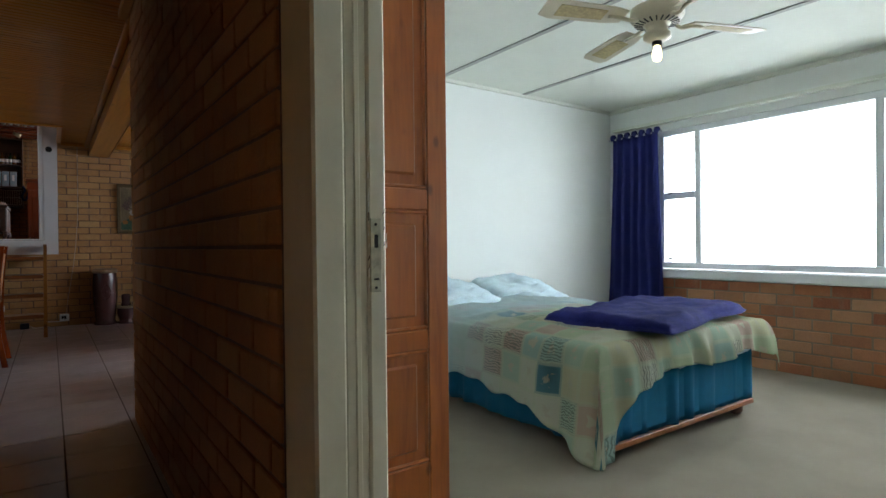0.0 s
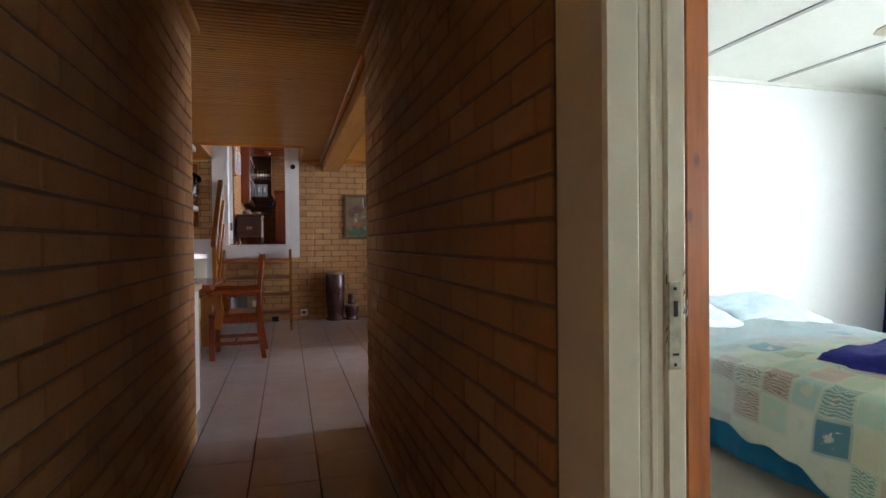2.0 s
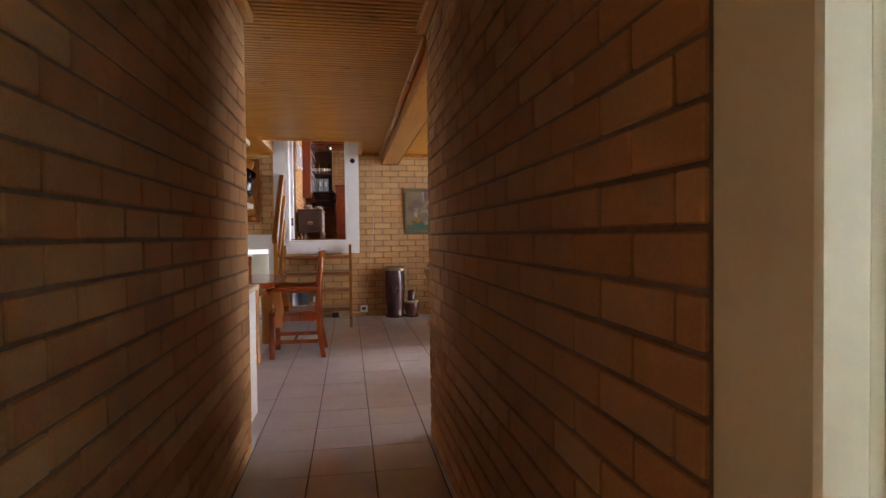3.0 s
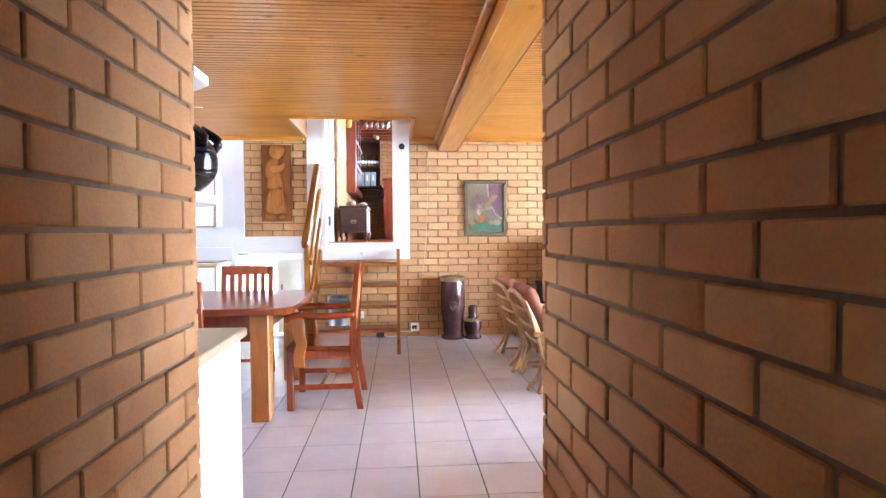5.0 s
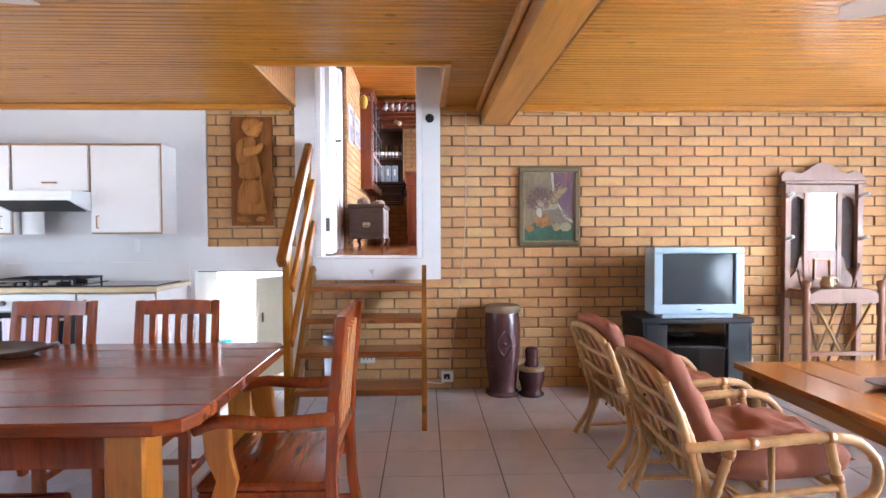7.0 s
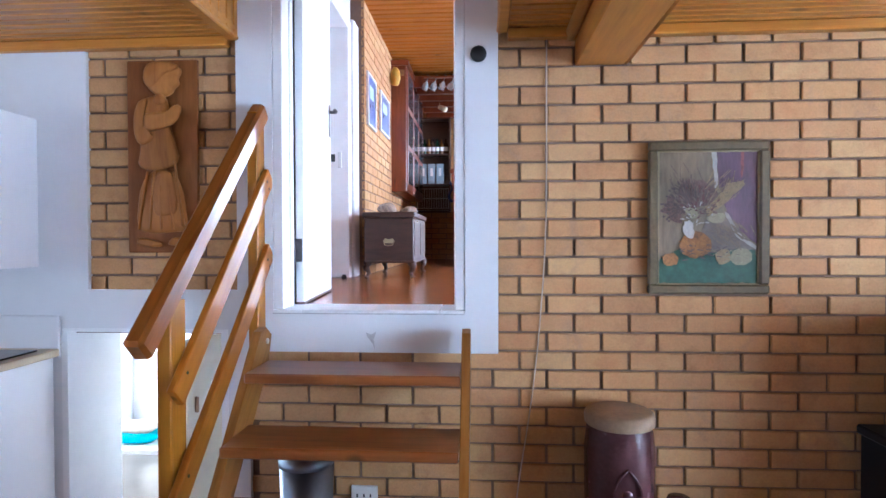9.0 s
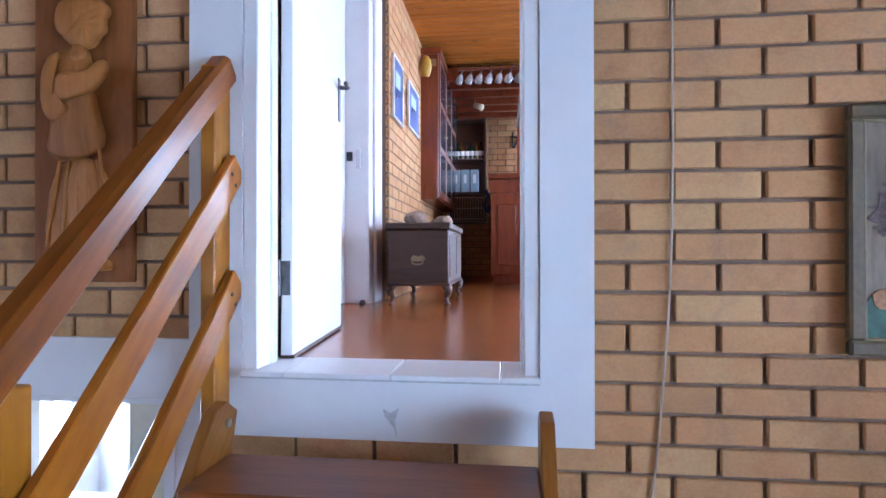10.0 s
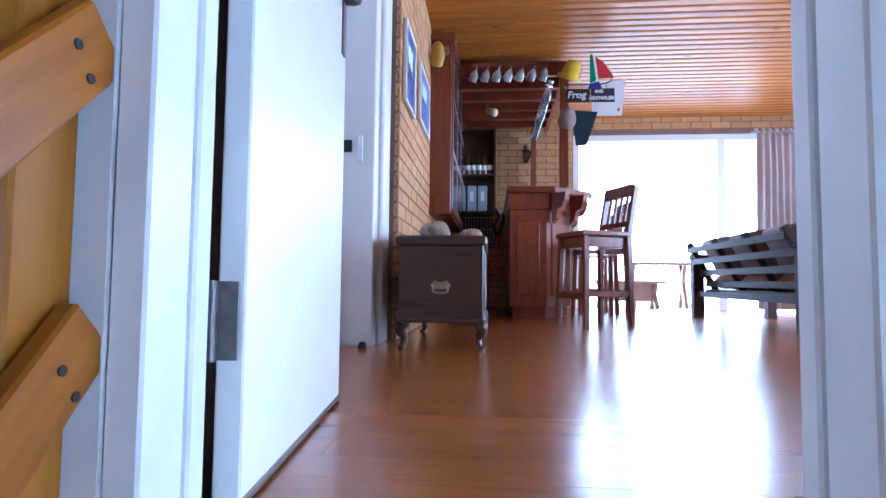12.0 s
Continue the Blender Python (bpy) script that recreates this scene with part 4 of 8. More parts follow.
    def strokes(name, material, n, cx, cz, rx, rz, length, width, lean=None):
        """Short brush marks scattered over an oval."""
        bm = bmesh.new()
        for k in range(n):
            a, r = rnd.uniform(0, 6.283), rnd.uniform(0, 1) ** 0.6
            x, z = cx + rx * r * math.cos(a), cz + rz * r * math.sin(a)
            d = (math.atan2(z - cz + 0.05, x - cx) if lean is None else lean) + rnd.uniform(-0.5, 0.5)
            h, y = rnd.uniform(0.4, 1) * length / 2, -0.0205 - 0.0015 * rnd.random()
            p0, p1 = Vector((x - h * math.cos(d), y, z - h * math.sin(d))), Vector((x + h * math.cos(d), y, z + h * math.sin(d)))
            if max(abs(p0.x), abs(p1.x)) < 0.205 and max(abs(p0.z), abs(p1.z)) < 0.28:
                beam(p0, p1, rnd.uniform(0.5, 1) * width, 0.0008, 0, bm, up=(0, 1, 0))
        part(name, bm, material, t)["kind"] = "stuff"

    dark_red, dun = paint("painted_dark_red", (0.10, 0.035, 0.03), 0.4, 40), paint("painted_dun", (0.17, 0.12, 0.075), 0.4, 40)
    strokes("painted_petals", umber, 60, -0.05, 0.09, 0.10, 0.09, 0.035, 0.006)
    strokes("painted_petals", dark_red, 45, -0.03, 0.07, 0.09, 0.07, 0.022, 0.008)
    strokes("painted_petals", dun, 55, -0.04, 0.08, 0.12, 0.10, 0.03, 0.005)
    strokes("painted_petals", white, 22, -0.05, 0.02, 0.07, 0.06, 0.018, 0.006)
    strokes("painted_grasses", straw, 30, 0.06, 0.13, 0.07, 0.07, 0.06, 0.003, 1.0)
    strokes("painted_grasses", umber, 26, -0.10, 0.14, 0.08, 0.08, 0.06, 0.0025, 1.9)
    strokes("painted_shade", umber, 26, 0.0, -0.15, 0.15, 0.04, 0.03, 0.006, 0.1)
    strokes("painted_shade", ochre, 24, -0.06, -0.12, 0.07, 0.05, 0.025, 0.007)
    strokes("painted_shade", pale, 20, 0.10, -0.16, 0.08, 0.03, 0.02, 0.006, 0.3)
    strokes("painted_shade", dun, 40, 0.10, -0.07, 0.09, 0.05, 0.05, 0.007, -0.8)


framed_picture()


def relief():
    t = thing("wood_relief", pose(-1.435, W - 0.012, 1.35), "carved teak relief panel of a standing draped figure", "wall carving")
    part("panel", box(-0.165, 0.165, -0.02, 0.0, 0.0, 0.87, 0.004), RELIEF_DARK, t)
    # a figure in profile, carved in shallow rounded layers, one mesh
    bm = bmesh.new()

    def mound(pts, base, depth, rim=0.006):
        """A rounded raised field over an outline."""
        for k in range(2):
            pts = [q for (x0, z0), (x1, z1) in zip(pts, pts[1:] + pts[:1]) for q in ((0.75 * x0 + 0.25 * x1, 0.75 * z0 + 0.25 * z1), (0.25 * x0 + 0.75 * x1, 0.25 * z0 + 0.75 * z1))]
        cx, cz = sum(q[0] for q in pts) / len(pts), sum(q[1] for q in pts) / len(pts)
        rings = []
        for k, d in ((1.0, 0.0), (1.0, 0.45), (0.95, 0.7), (0.8, 0.9), (0.5, 1.0), (0.2, 1.0)):
            rings.append([bm.verts.new((cx + (x - cx) * k, -0.0195 - base - depth * d + 0.0025 * noise.noise(Vector((x * 40, z * 40, base * 90))), cz + (z - cz) * k)) for x, z in pts])
        for r0, r1 in zip(rings, rings[1:]):
            for i in range(len(pts)):
                j = (i + 1) % len(pts)
                bm.faces.new((r0[i], r0[j], r1[j], r1[i]))
        bm.faces.new(rings[-1])

    mound([(-0.09, 0.37), (-0.125, 0.115), (-0.07, 0.085), (0.105, 0.095), (0.125, 0.10), (0.08, 0.38)], 0.0, 0.022)
    for k in range(5):
        x = -0.08 + 0.042 * k
        tube([(x * 0.72, -0.040, 0.365), (x, -0.043, 0.24), (x * 1.28, -0.038, 0.105)], 0.006, 7, bm, 3)
    mound([(-0.04, 0.17), (0.03, 0.165), (0.085, 0.18), (0.07, 0.37), (-0.03, 0.37)], 0.018, 0.010)
    mound([(-0.07, 0.70), (-0.105, 0.62), (-0.085, 0.47), (-0.11, 0.365), (0.10, 0.38), (0.06, 0.53), (0.045, 0.60), (0.04, 0.69), (0.0, 0.71)], 0.012, 0.022)
    mound([(-0.04, 0.70), (-0.10, 0.675), (-0.116, 0.59), (-0.11, 0.515), (-0.075, 0.476), (-0.02, 0.505), (-0.025, 0.535), (-0.062, 0.55), (-0.065, 0.625)], 0.026, 0.016)
    mound([(-0.065, 0.62), (-0.015, 0.63), (0.05, 0.625), (0.08, 0.66), (0.11, 0.655), (0.11, 0.62), (0.08, 0.575), (0.03, 0.555), (-0.06, 0.54)], 0.034, 0.014)
    mound([(-0.01, 0.72), (0.03, 0.71), (0.035, 0.66), (-0.03, 0.66)], 0.02, 0.016)
    mound([(-0.064, 0.82), (-0.04, 0.848), (0.04, 0.852), (0.098, 0.832), (0.102, 0.80), (0.086, 0.78), (0.094, 0.752), (0.07, 0.735), (0.06, 0.715), (0.035, 0.70), (-0.005, 0.70), (-0.045, 0.73), (-0.065, 0.765)], 0.012, 0.026)
    mound([(-0.066, 0.82), (-0.04, 0.852), (0.04, 0.856), (0.10, 0.835), (0.085, 0.81), (0.03, 0.80), (-0.005, 0.745), (-0.045, 0.735), (-0.067, 0.765)], 0.026, 0.016)
    tube([(0.045, -0.042, 0.57), (0.075, -0.045, 0.38), (0.10, -0.035, 0.12)], 0.005, 7, bm, 3)
    mound([(-0.115, 0.07), (-0.12, 0.035), (-0.02, 0.02), (0.005, 0.04), (-0.06, 0.065)], 0.0, 0.024)
    mound([(0.03, 0.05), (0.035, 0.03), (0.105, 0.035), (0.105, 0.06), (0.06, 0.075)], 0.0, 0.024)
    bmesh.ops.recalc_face_normals(bm, faces=bm.faces[:])
    part("figure", bm, RELIEF_WOOD, t, smooth=True)


relief()

def drum():
    t = thing("drum", pose(0.565, 8.56, 0), "tall dark carved wooden drum with a tan skin head", "drum")
    part("body", lathe([(0.12, 0), (0.125, 0.02), (0.108, 0.05), (0.115, 0.12), (0.138, 0.35), (0.140, 0.55), (0.128, 0.66), (0.126, 0.67)], 28), DRUM_WOOD, t, smooth=True)
    part("head", lathe([(0.133, 0.655), (0.138, 0.66), (0.139, 0.685), (0.135, 0.705), (0.12, 0.712), (0.0, 0.708)], 28), DRUM_SKIN, t, "tan skin drum head", smooth=True)
    part("base_ring", lathe([(0.13, 0), (0.135, 0.012), (0.128, 0.03), (0.118, 0.034)], 28), DRUM_WOOD, t, smooth=True)
    bm = bmesh.new()
    for s in (-1, 1):
        pts = [(0.055 * s * math.sin(k / 10 * math.pi), -0.136 - 0.004, 0.32 + 0.2 * k / 10) for k in range(11)]
        tube(pts, 0.006, 6, bm)
    lathe([(0.0, 0), (0.02, 0.002), (0.018, 0.008), (0.0, 0.012)], 12, bm, pose(0, -0.136, 0.42, 90, 0, 0))
    part("carving", bm, DRUM_WOOD, t, smooth=True)


drum()
fg = thing("carved_figurine", pose(0.79, 8.52, 0), "small dark carved drum figurine beside the tall drum", "figurine")
part("body", lathe([(0.078, 0), (0.082, 0.015), (0.062, 0.035), (0.066, 0.06), (0.084, 0.13), (0.082, 0.19), (0.074, 0.225), (0.0, 0.23)], 22, m=Matrix.Diagonal((1.22, 1.22, 1, 1))), DRUM_WOOD, fg, smooth=True)
part("rim", lathe([(0.078, 0.195), (0.084, 0.20), (0.084, 0.222), (0.078, 0.228)], 22, m=Matrix.Diagonal((1.22, 1.22, 1, 1))), DRUM_SKIN, fg, "worn tan rim", smooth=True)
part("neck", lathe([(0.044, 0.225), (0.046, 0.25), (0.036, 0.27), (0.040, 0.31), (0.042, 0.35), (0.034, 0.375), (0.0, 0.38)], 16, m=Matrix.Diagonal((1.25, 1.25, 1, 1))), DRUM_WOOD, fg, smooth=True)


def television():
    s = thing("tv_stand", pose(1.98, 8.44, 0), "black television stand with a glass door and an open shelf", "tv stand")
    part("top", box(-0.43, 0.43, -0.22, 0.22, 0.60, 0.64, 0.008), BLACK_PLASTIC, s)
    part("base", box(-0.43, 0.43, -0.22, 0.22, 0.0, 0.06, 0.006), BLACK_PLASTIC, s)
    for x in (-0.415, 0.39):
        part("side_panel", box(x, x + 0.025, -0.21, 0.21, 0.06, 0.60, 0.003), BLACK_PLASTIC, s)
    part("back_panel", box(-0.39, 0.39, 0.19, 0.20, 0.06, 0.60), BLACK_PLASTIC, s)
    part("shelf", box(-0.389, 0.389, -0.18, 0.185, 0.40, 0.415), BLACK_PLASTIC, s)
    part("divider", box(0.215, 0.23, -0.18, 0.185, 0.06, 0.60), BLACK_PLASTIC, s)
    part("side_door", box(0.232, 0.388, -0.214, -0.198, 0.064, 0.597, 0.003), BLACK_PLASTIC, s, "plain black side door")
    part("side_door", box(-0.388, -0.232, -0.214, -0.198, 0.064, 0.597, 0.003), BLACK_PLASTIC, s, "plain black side door")
    part("glass_door", box(-0.225, 0.21, -0.213, -0.208, 0.065, 0.595), SMOKED_GLASS, s, "smoked glass door")
    single("paper_sheaf", box(-0.08, 0.08, -0.06, 0.06, 0, 0.012, 0.001), WHITE_PLASTIC, pose(1.93, 8.40, 0.485, 0, 0, 14), "loose white papers on the recorder", "papers")
    single("video_recorder", box(-0.2, 0.2, -0.12, 0.12, 0, 0.07, 0.004), BLACK_PLASTIC, pose(1.99, 8.42, 0.415), "flat black video recorder inside the stand", "recorder")
    single("paper_box", box(-0.04, 0.04, -0.1, 0.1, 0, 0.30, 0.003), WHITE_PLASTIC, pose(2.47, 8.50, 0), "white carton beside the stand", "carton")
    t = thing("television", pose(1.98, 8.37, 0.64), "old silver cathode ray television with a dark screen", "television")
    bm = bmesh.new()
    w, h = 0.338, 0.53
    for q in ((-w, w, h - 0.045, h), (-w, w, 0.035, 0.105), (-w, -w + 0.062, 0.105, h - 0.045), (w - 0.062, w, 0.105, h - 0.045)):
        box(q[0], q[1], -0.16, -0.08, q[2], q[3], 0.004, bm)
    box(-w + 0.01, w - 0.01, -0.08, 0.05, 0.03, h - 0.005, 0.01, bm)
    part("casing", bm, SILVER_PLASTIC, t)
    part("tube_housing", slab([(-0.30, 0.05), (0.30, 0.05), (0.2, 0.26), (-0.2, 0.26)], 0.06, h - 0.06), BLACK_PLASTIC, t, "dark grey tube housing")
    part("foot", box(-0.27, 0.27, -0.14, 0.14, 0.0, 0.035, 0.006), SILVER_PLASTIC, t, "blue-grey swivel foot")
    part("screen", sheet(14, 10, lambda u, v: Vector((-w + 0.07 + (2 * w - 0.14) * u, -0.138 - 0.016 * (1 - (2 * u - 1) ** 2) * (1 - (2 * v - 1) ** 2), 0.10 + (h - 0.15) * v))), SCREEN, t, smooth=True)
    part("badge", box(-0.02, 0.02, -0.1615, -0.1595, 0.062, 0.072), BLACK_PLASTIC, t)


television()


def hall_stand():
    t = thing("hall_stand", pose(3.235, 8.58, 0), "pale pine hall stand with a tall mirror and turned front legs", "hall stand")
    for x in (-0.325, 0.285):
        part("back_post", box(x, x + 0.05, 0.06, 0.115, 0, 1.70, 0.004), HALL_PINE, t)
    bm = slab([(-0.345, 1.70), (0.345, 1.70), (0.35, 1.745), (0.32, 1.775), (0.27, 1.785), (0.22, 1.765), (0.175, 1.76), (0.135, 1.785), (0.09, 1.82), (0.045, 1.845), (0.0, 1.852), (-0.045, 1.845), (-0.09, 1.82), (-0.135, 1.785), (-0.175, 1.76), (-0.22, 1.765), (-0.27, 1.785), (-0.32, 1.775), (-0.35, 1.745)], 0, 0.03, m=pose(0, 0.11, 0, 90, 0, 0))
    part("crest", bm, HALL_PINE, t)
    part("cornice", box(-0.345, 0.345, 0.04, 0.12, 1.67, 1.70, 0.006), HALL_PINE, t)
    part("frieze", box(-0.275, 0.275, 0.08, 0.105, 1.60, 1.67, 0.003), HALL_PINE, t)
    for x in (-0.16, 0.12):
        part("mirror_post", box(x, x + 0.04, 0.07, 0.11, 0.82, 1.60, 0.004), HALL_PINE, t)
    part("mirror", box(-0.12, 0.12, 0.085, 0.095, 1.13, 1.64), MIRROR, t, "bright narrow mirror")
    part("panel", box(-0.12, 0.12, 0.075, 0.10, 0.82, 1.13, 0.003), HALL_PINE, t)
    bm = bmesh.new()
    for q in ((-0.075, 0.075, 1.04, 1.06), (-0.075, 0.075, 0.88, 0.90), (-0.075, -0.058, 0.90, 1.04), (0.058, 0.075, 0.90, 1.04)):
        box(q[0], q[1], 0.06, 0.076, q[2], q[3], 0.004, bm)
    part("panel_moulding", bm, COFFEE_PINE, t)
    for s in (-1, 1):
        pts = [(s * 0.145, 0.82), (s * 0.27, 0.82), (s * 0.265, 0.90), (s * 0.21, 0.96), (s * 0.19, 1.06), (s * 0.145, 1.10)]
        part("scroll_bracket", slab(pts, 0, 0.02, m=pose(0, 0.10, 0, 90, 0, 0)), HALL_PINE, t)
        arch = [(s * 0.15, 1.60), (s * 0.15, 1.50), (s * 0.165, 1.55), (s * 0.21, 1.575), (s * 0.255, 1.55), (s * 0.275, 1.50), (s * 0.275, 1.60)]
        part("arch", slab(arch, 0, 0.02, m=pose(0, 0.10, 0, 90, 0, 0)), HALL_PINE, t)
        # Added dark sheet; its colour stands in for the dimness inside the arch.
        part("side_panel", box(min(s * 0.162, s * 0.284), max(s * 0.162, s * 0.284), 0.102, 0.108, 0.98, 1.60), COUCH_WOOD, t, "added dark sheet standing in for the dimness inside the arch")
        for z in (1.22, 1.57):
            part("coat_peg", rod((s * 0.305, 0.06, z), (s * 0.315, -0.02, z + 0.02), 0.012, 0.016, 10), WHITE_PLASTIC, t, "white porcelain coat peg", smooth=True)
        x = s * 0.30
        part("front_leg", lathe([(0.028, 0), (0.03, 0.03), (0.02, 0.07), (0.032, 0.12), (0.022, 0.16), (0.028, 0.3), (0.03, 0.45), (0.022, 0.60), (0.03, 0.63), (0.03, 0.80), (0.02, 0.83), (0.034, 0.86), (0.03, 0.89), (0.0, 0.90)], 14, m=pose(x, -0.17, 0)), HALL_PINE, t, smooth=True)
        part("side_rail", box(x - 0.015, x + 0.015, -0.15, 0.06, 0.74, 0.80, 0.004), HALL_PINE, t)
    part("shelf", box(-0.29, 0.29, -0.16, 0.07, 0.80, 0.82, 0.004), HALL_PINE, t)
    part("front_rail", slab([(-0.28, 0.72), (0.28, 0.72), (0.28, 0.79), (0.2, 0.83), (-0.2, 0.83), (-0.28, 0.79)], 0, 0.025, m=pose(0, -0.155, 0, 90, 0, 0)), HALL_PINE, t)
    part("stick_tray", box(-0.26, 0.26, -0.14, 0.06, 0.18, 0.20, 0.003), HALL_PINE, t)
    part("tray_rail", box(-0.27, 0.27, -0.16, -0.14, 0.30, 0.335, 0.004), HALL_PINE, t)
    rnd = random.Random(4)
    for a, b in (((-0.2, -0.09, 0.2), (0.12, 0.02, 0.76)), ((-0.1, -0.05, 0.2), (-0.34, -0.12, 0.98)), ((0.1, -0.08, 0.2), (-0.30, -0.1, 0.92)), ((0.06, -0.02, 0.2), (0.46, -0.1, 1.04)), ((0.0, 0.0, 0.2), (0.26, 0.0, 1.02)), ((0.15, -0.06, 0.2), (-0.12, 0.03, 0.70))):
        p = Matrix.Translation((3.235, 8.58, 0))
        single("walking_stick", tube([a, ((a[0] + b[0]) / 2 + 0.01, (a[1] + b[1]) / 2, (a[2] + b[2]) / 2), b], 0.011, 8, steps=3), rnd.choice([RATTAN, HALL_PINE, COFFEE_PINE]), p, "worn wooden walking stick leaning in the hall stand", "walking stick", "sticks in the hall stand", smooth=True)
    j = thing("copper_jug", pose(3.185, 8.52, 0.82), "small dark copper jug on the hall stand shelf", "jug")
    part("body", lathe([(0.035, 0), (0.05, 0.02), (0.055, 0.05), (0.035, 0.075), (0.04, 0.10), (0.0, 0.095)], 16), BRASS, j, smooth=True)
    part("handle", tube([(0.045, 0, 0.03), (0.085, 0, 0.05), (0.075, 0, 0.085), (0.038, 0, 0.095)], 0.006, 6, steps=3), BRASS, j, smooth=True)


hall_stand()


def cane(pts, r, seg=9, steps=1):
    """A cane along points, slightly swollen at its nodes."""
    pts = [Vector(p) for p in pts]
    fine, rad, run = [], [], random.Random(int(r * 1e5) + len(pts)).uniform(0, 0.08)
    for i in range(len(pts) - 1):
        a, b = pts[i], pts[i + 1]
        pa = pts[i - 1] if i > 0 else a - (b - a)
        pb = pts[i + 2] if i + 2 < len(pts) else b + (b - a)
        n = max(steps, int((b - a).length / 0.011))
        for k in range(n):
            t = k / n
            fine.append(0.5 * (2 * a + (b - pa) * t + (2 * pa - 5 * a + 4 * b - pb) * t * t + (3 * a - pa - 3 * b + pb) * t ** 3))
    fine.append(pts[-1])
    for i, p in enumerate(fine):
        if i:
            run += (p - fine[i - 1]).length
        d = abs((run % 0.085) - 0.0425)
        rad.append(r * (1 + 0.20 * math.exp(-(d / 0.007) ** 2)))
    return tube(fine, rad, seg)


def rattan_chair(m, label):
    t = thing("rattan_armchair", m, label, "armchair", "cane armchairs")
    r = 0.018
    for s in (-1, 1):
        y = s * 0.30
        part("side_frame", cane([(0.02, y, 0.0), (0.17, y, 0.44)], r, 9), RATTAN, t, smooth=True)
        part("side_frame", cane([(0.67, y, 0.0), (0.56, y, 0.46)], r, 9), RATTAN, t, smooth=True)
        part("arm", cane([(-0.02, y, 0.44), (0.25, y, 0.455), (0.55, y, 0.475), (0.68, y, 0.45), (0.755, y, 0.36), (0.735, y, 0.25), (0.62, y, 0.20)], 0.02, 9, steps=5), RATTAN, t, smooth=True)
        part("seat_rail", cane([(0.12, y, 0.235), (0.60, y, 0.275)], 0.015, 8), RATTAN, t, smooth=True)
        part("floor_rail", cane([(0.03, y, 0.055), (0.66, y, 0.06)], 0.012, 8), RATTAN, t, smooth=True)
        for p, q in (((0.235, y, 0.4545), (0.265, y, 0.456)), ((0.545, y, 0.4745), (0.575, y, 0.472)), ((0.155, y, 0.40), (0.165, y, 0.43)), ((0.598, y, 0.30), (0.59, y, 0.33))):
            part("binding", tube([p, q], 0.0245, 9), COFFEE_PINE, t, "wrapped cane binding", smooth=True)
        part("spindle", cane([(0.33, y, 0.25), (0.33, y, 0.455)], 0.012, 8), RATTAN, t, smooth=True)
        part("back_leg", cane([(-0.075, y * 0.9, 0.69), (-0.01, y * 0.95, 0.5), (0.05, y * 0.92, 0.22), (-0.06, y * 0.9, 0.02)], 0.016, 8, steps=4), RATTAN, t, smooth=True)
    part("back_hoop", cane([(0.10, -0.27, 0.24), (0.0, -0.27, 0.52), (-0.075, -0.25, 0.675), (-0.105, -0.12, 0.735), (-0.105, 0.12, 0.735), (-0.075, 0.25, 0.675), (0.0, 0.27, 0.52), (0.10, 0.27, 0.24)], 0.018, 9, steps=5), RATTAN, t, smooth=True)
    for k, y in enumerate((-0.16, -0.055, 0.055, 0.16)):
        part("back_cane", cane([(0.09, y * 0.7, 0.25), (0.0, y * 1.1, 0.52), (-0.10, y * 0.9, 0.725)], 0.009, 7, steps=3), RATTAN, t, smooth=True)
    for z, x in ((0.36, 0.055), (0.48, 0.01), (0.60, -0.03)):
        part("back_crossbar", cane([(x, -0.27, z), (x - 0.02, 0, z), (x, 0.27, z)], 0.011, 7, steps=3), RATTAN, t, smooth=True)
    part("front_rail", cane([(0.60, -0.30, 0.27), (0.60, 0.30, 0.27)], 0.015, 8), RATTAN, t, smooth=True)
    part("rear_rail", cane([(0.13, -0.30, 0.24), (0.13, 0.30, 0.24)], 0.015, 8), RATTAN, t, smooth=True)
    part("floor_rail", cane([(0.55, -0.30, 0.06), (0.55, 0.30, 0.06)], 0.012, 8), RATTAN, t, smooth=True)
    part("brace", cane([(0.12, 0.28, 0.24), (0.45, 0.0, 0.06), (0.12, -0.28, 0.24)], 0.011, 7, steps=2), RATTAN, t, smooth=True)
    bm = pillow(0, 0, 0, 0.58, 0.54, 0.17, m=pose(0.43, 0, 0.35, 0, -3, 0), lump=0.45, n=22, power=0.28)
    part("seat_cushion", bm, TERRACOTTA, t, "buttoned rust brown cushion", smooth=True)
    bm = bmesh.new()
    def pad(u, v, side):
        tufts = 0.75 + 0.25 * abs(math.sin(math.pi * 3 * v)) * (0.85 + 0.15 * abs(math.sin(math.pi * 2 * u)))
        edge = max(0.0, (1 - (2 * u - 1) ** 6) * (1 - (2 * v - 1) ** 8)) ** 0.4
        y = (u - 0.5) * 0.53 * (1 - 0.12 * v * v)
        x, z = 0.125 - 0.20 * v - 0.02 * v * v, 0.335 + 0.43 * v
        n = Vector((0.87, 0, 0.5))
        return Vector((x, y, z)) + n * (0.045 + side * 0.068 * edge * tufts)
    sheet(18, 24, lambda u, v: pad(u, v, 1), 0, bm)
    sheet(18, 24, lambda u, v: pad(u, v, -0.7), 0, bm)
    bmesh.ops.remove_doubles(bm, verts=bm.verts[:], dist=0.0008)
    bmesh.ops.recalc_face_normals(bm, faces=bm.faces[:])
    part("back_cushion", bm, TERRACOTTA, t, "padded rust brown back cushion", smooth=True)
    for s in (-1, 1):
        part("cushion_tie", tube([(0.13, s * 0.27, 0.30), (0.17, s * 0.32, 0.24), (0.16, s * 0.31, 0.17)], 0.006, 5, steps=3), TERRACOTTA, t, smooth=True)
    return t


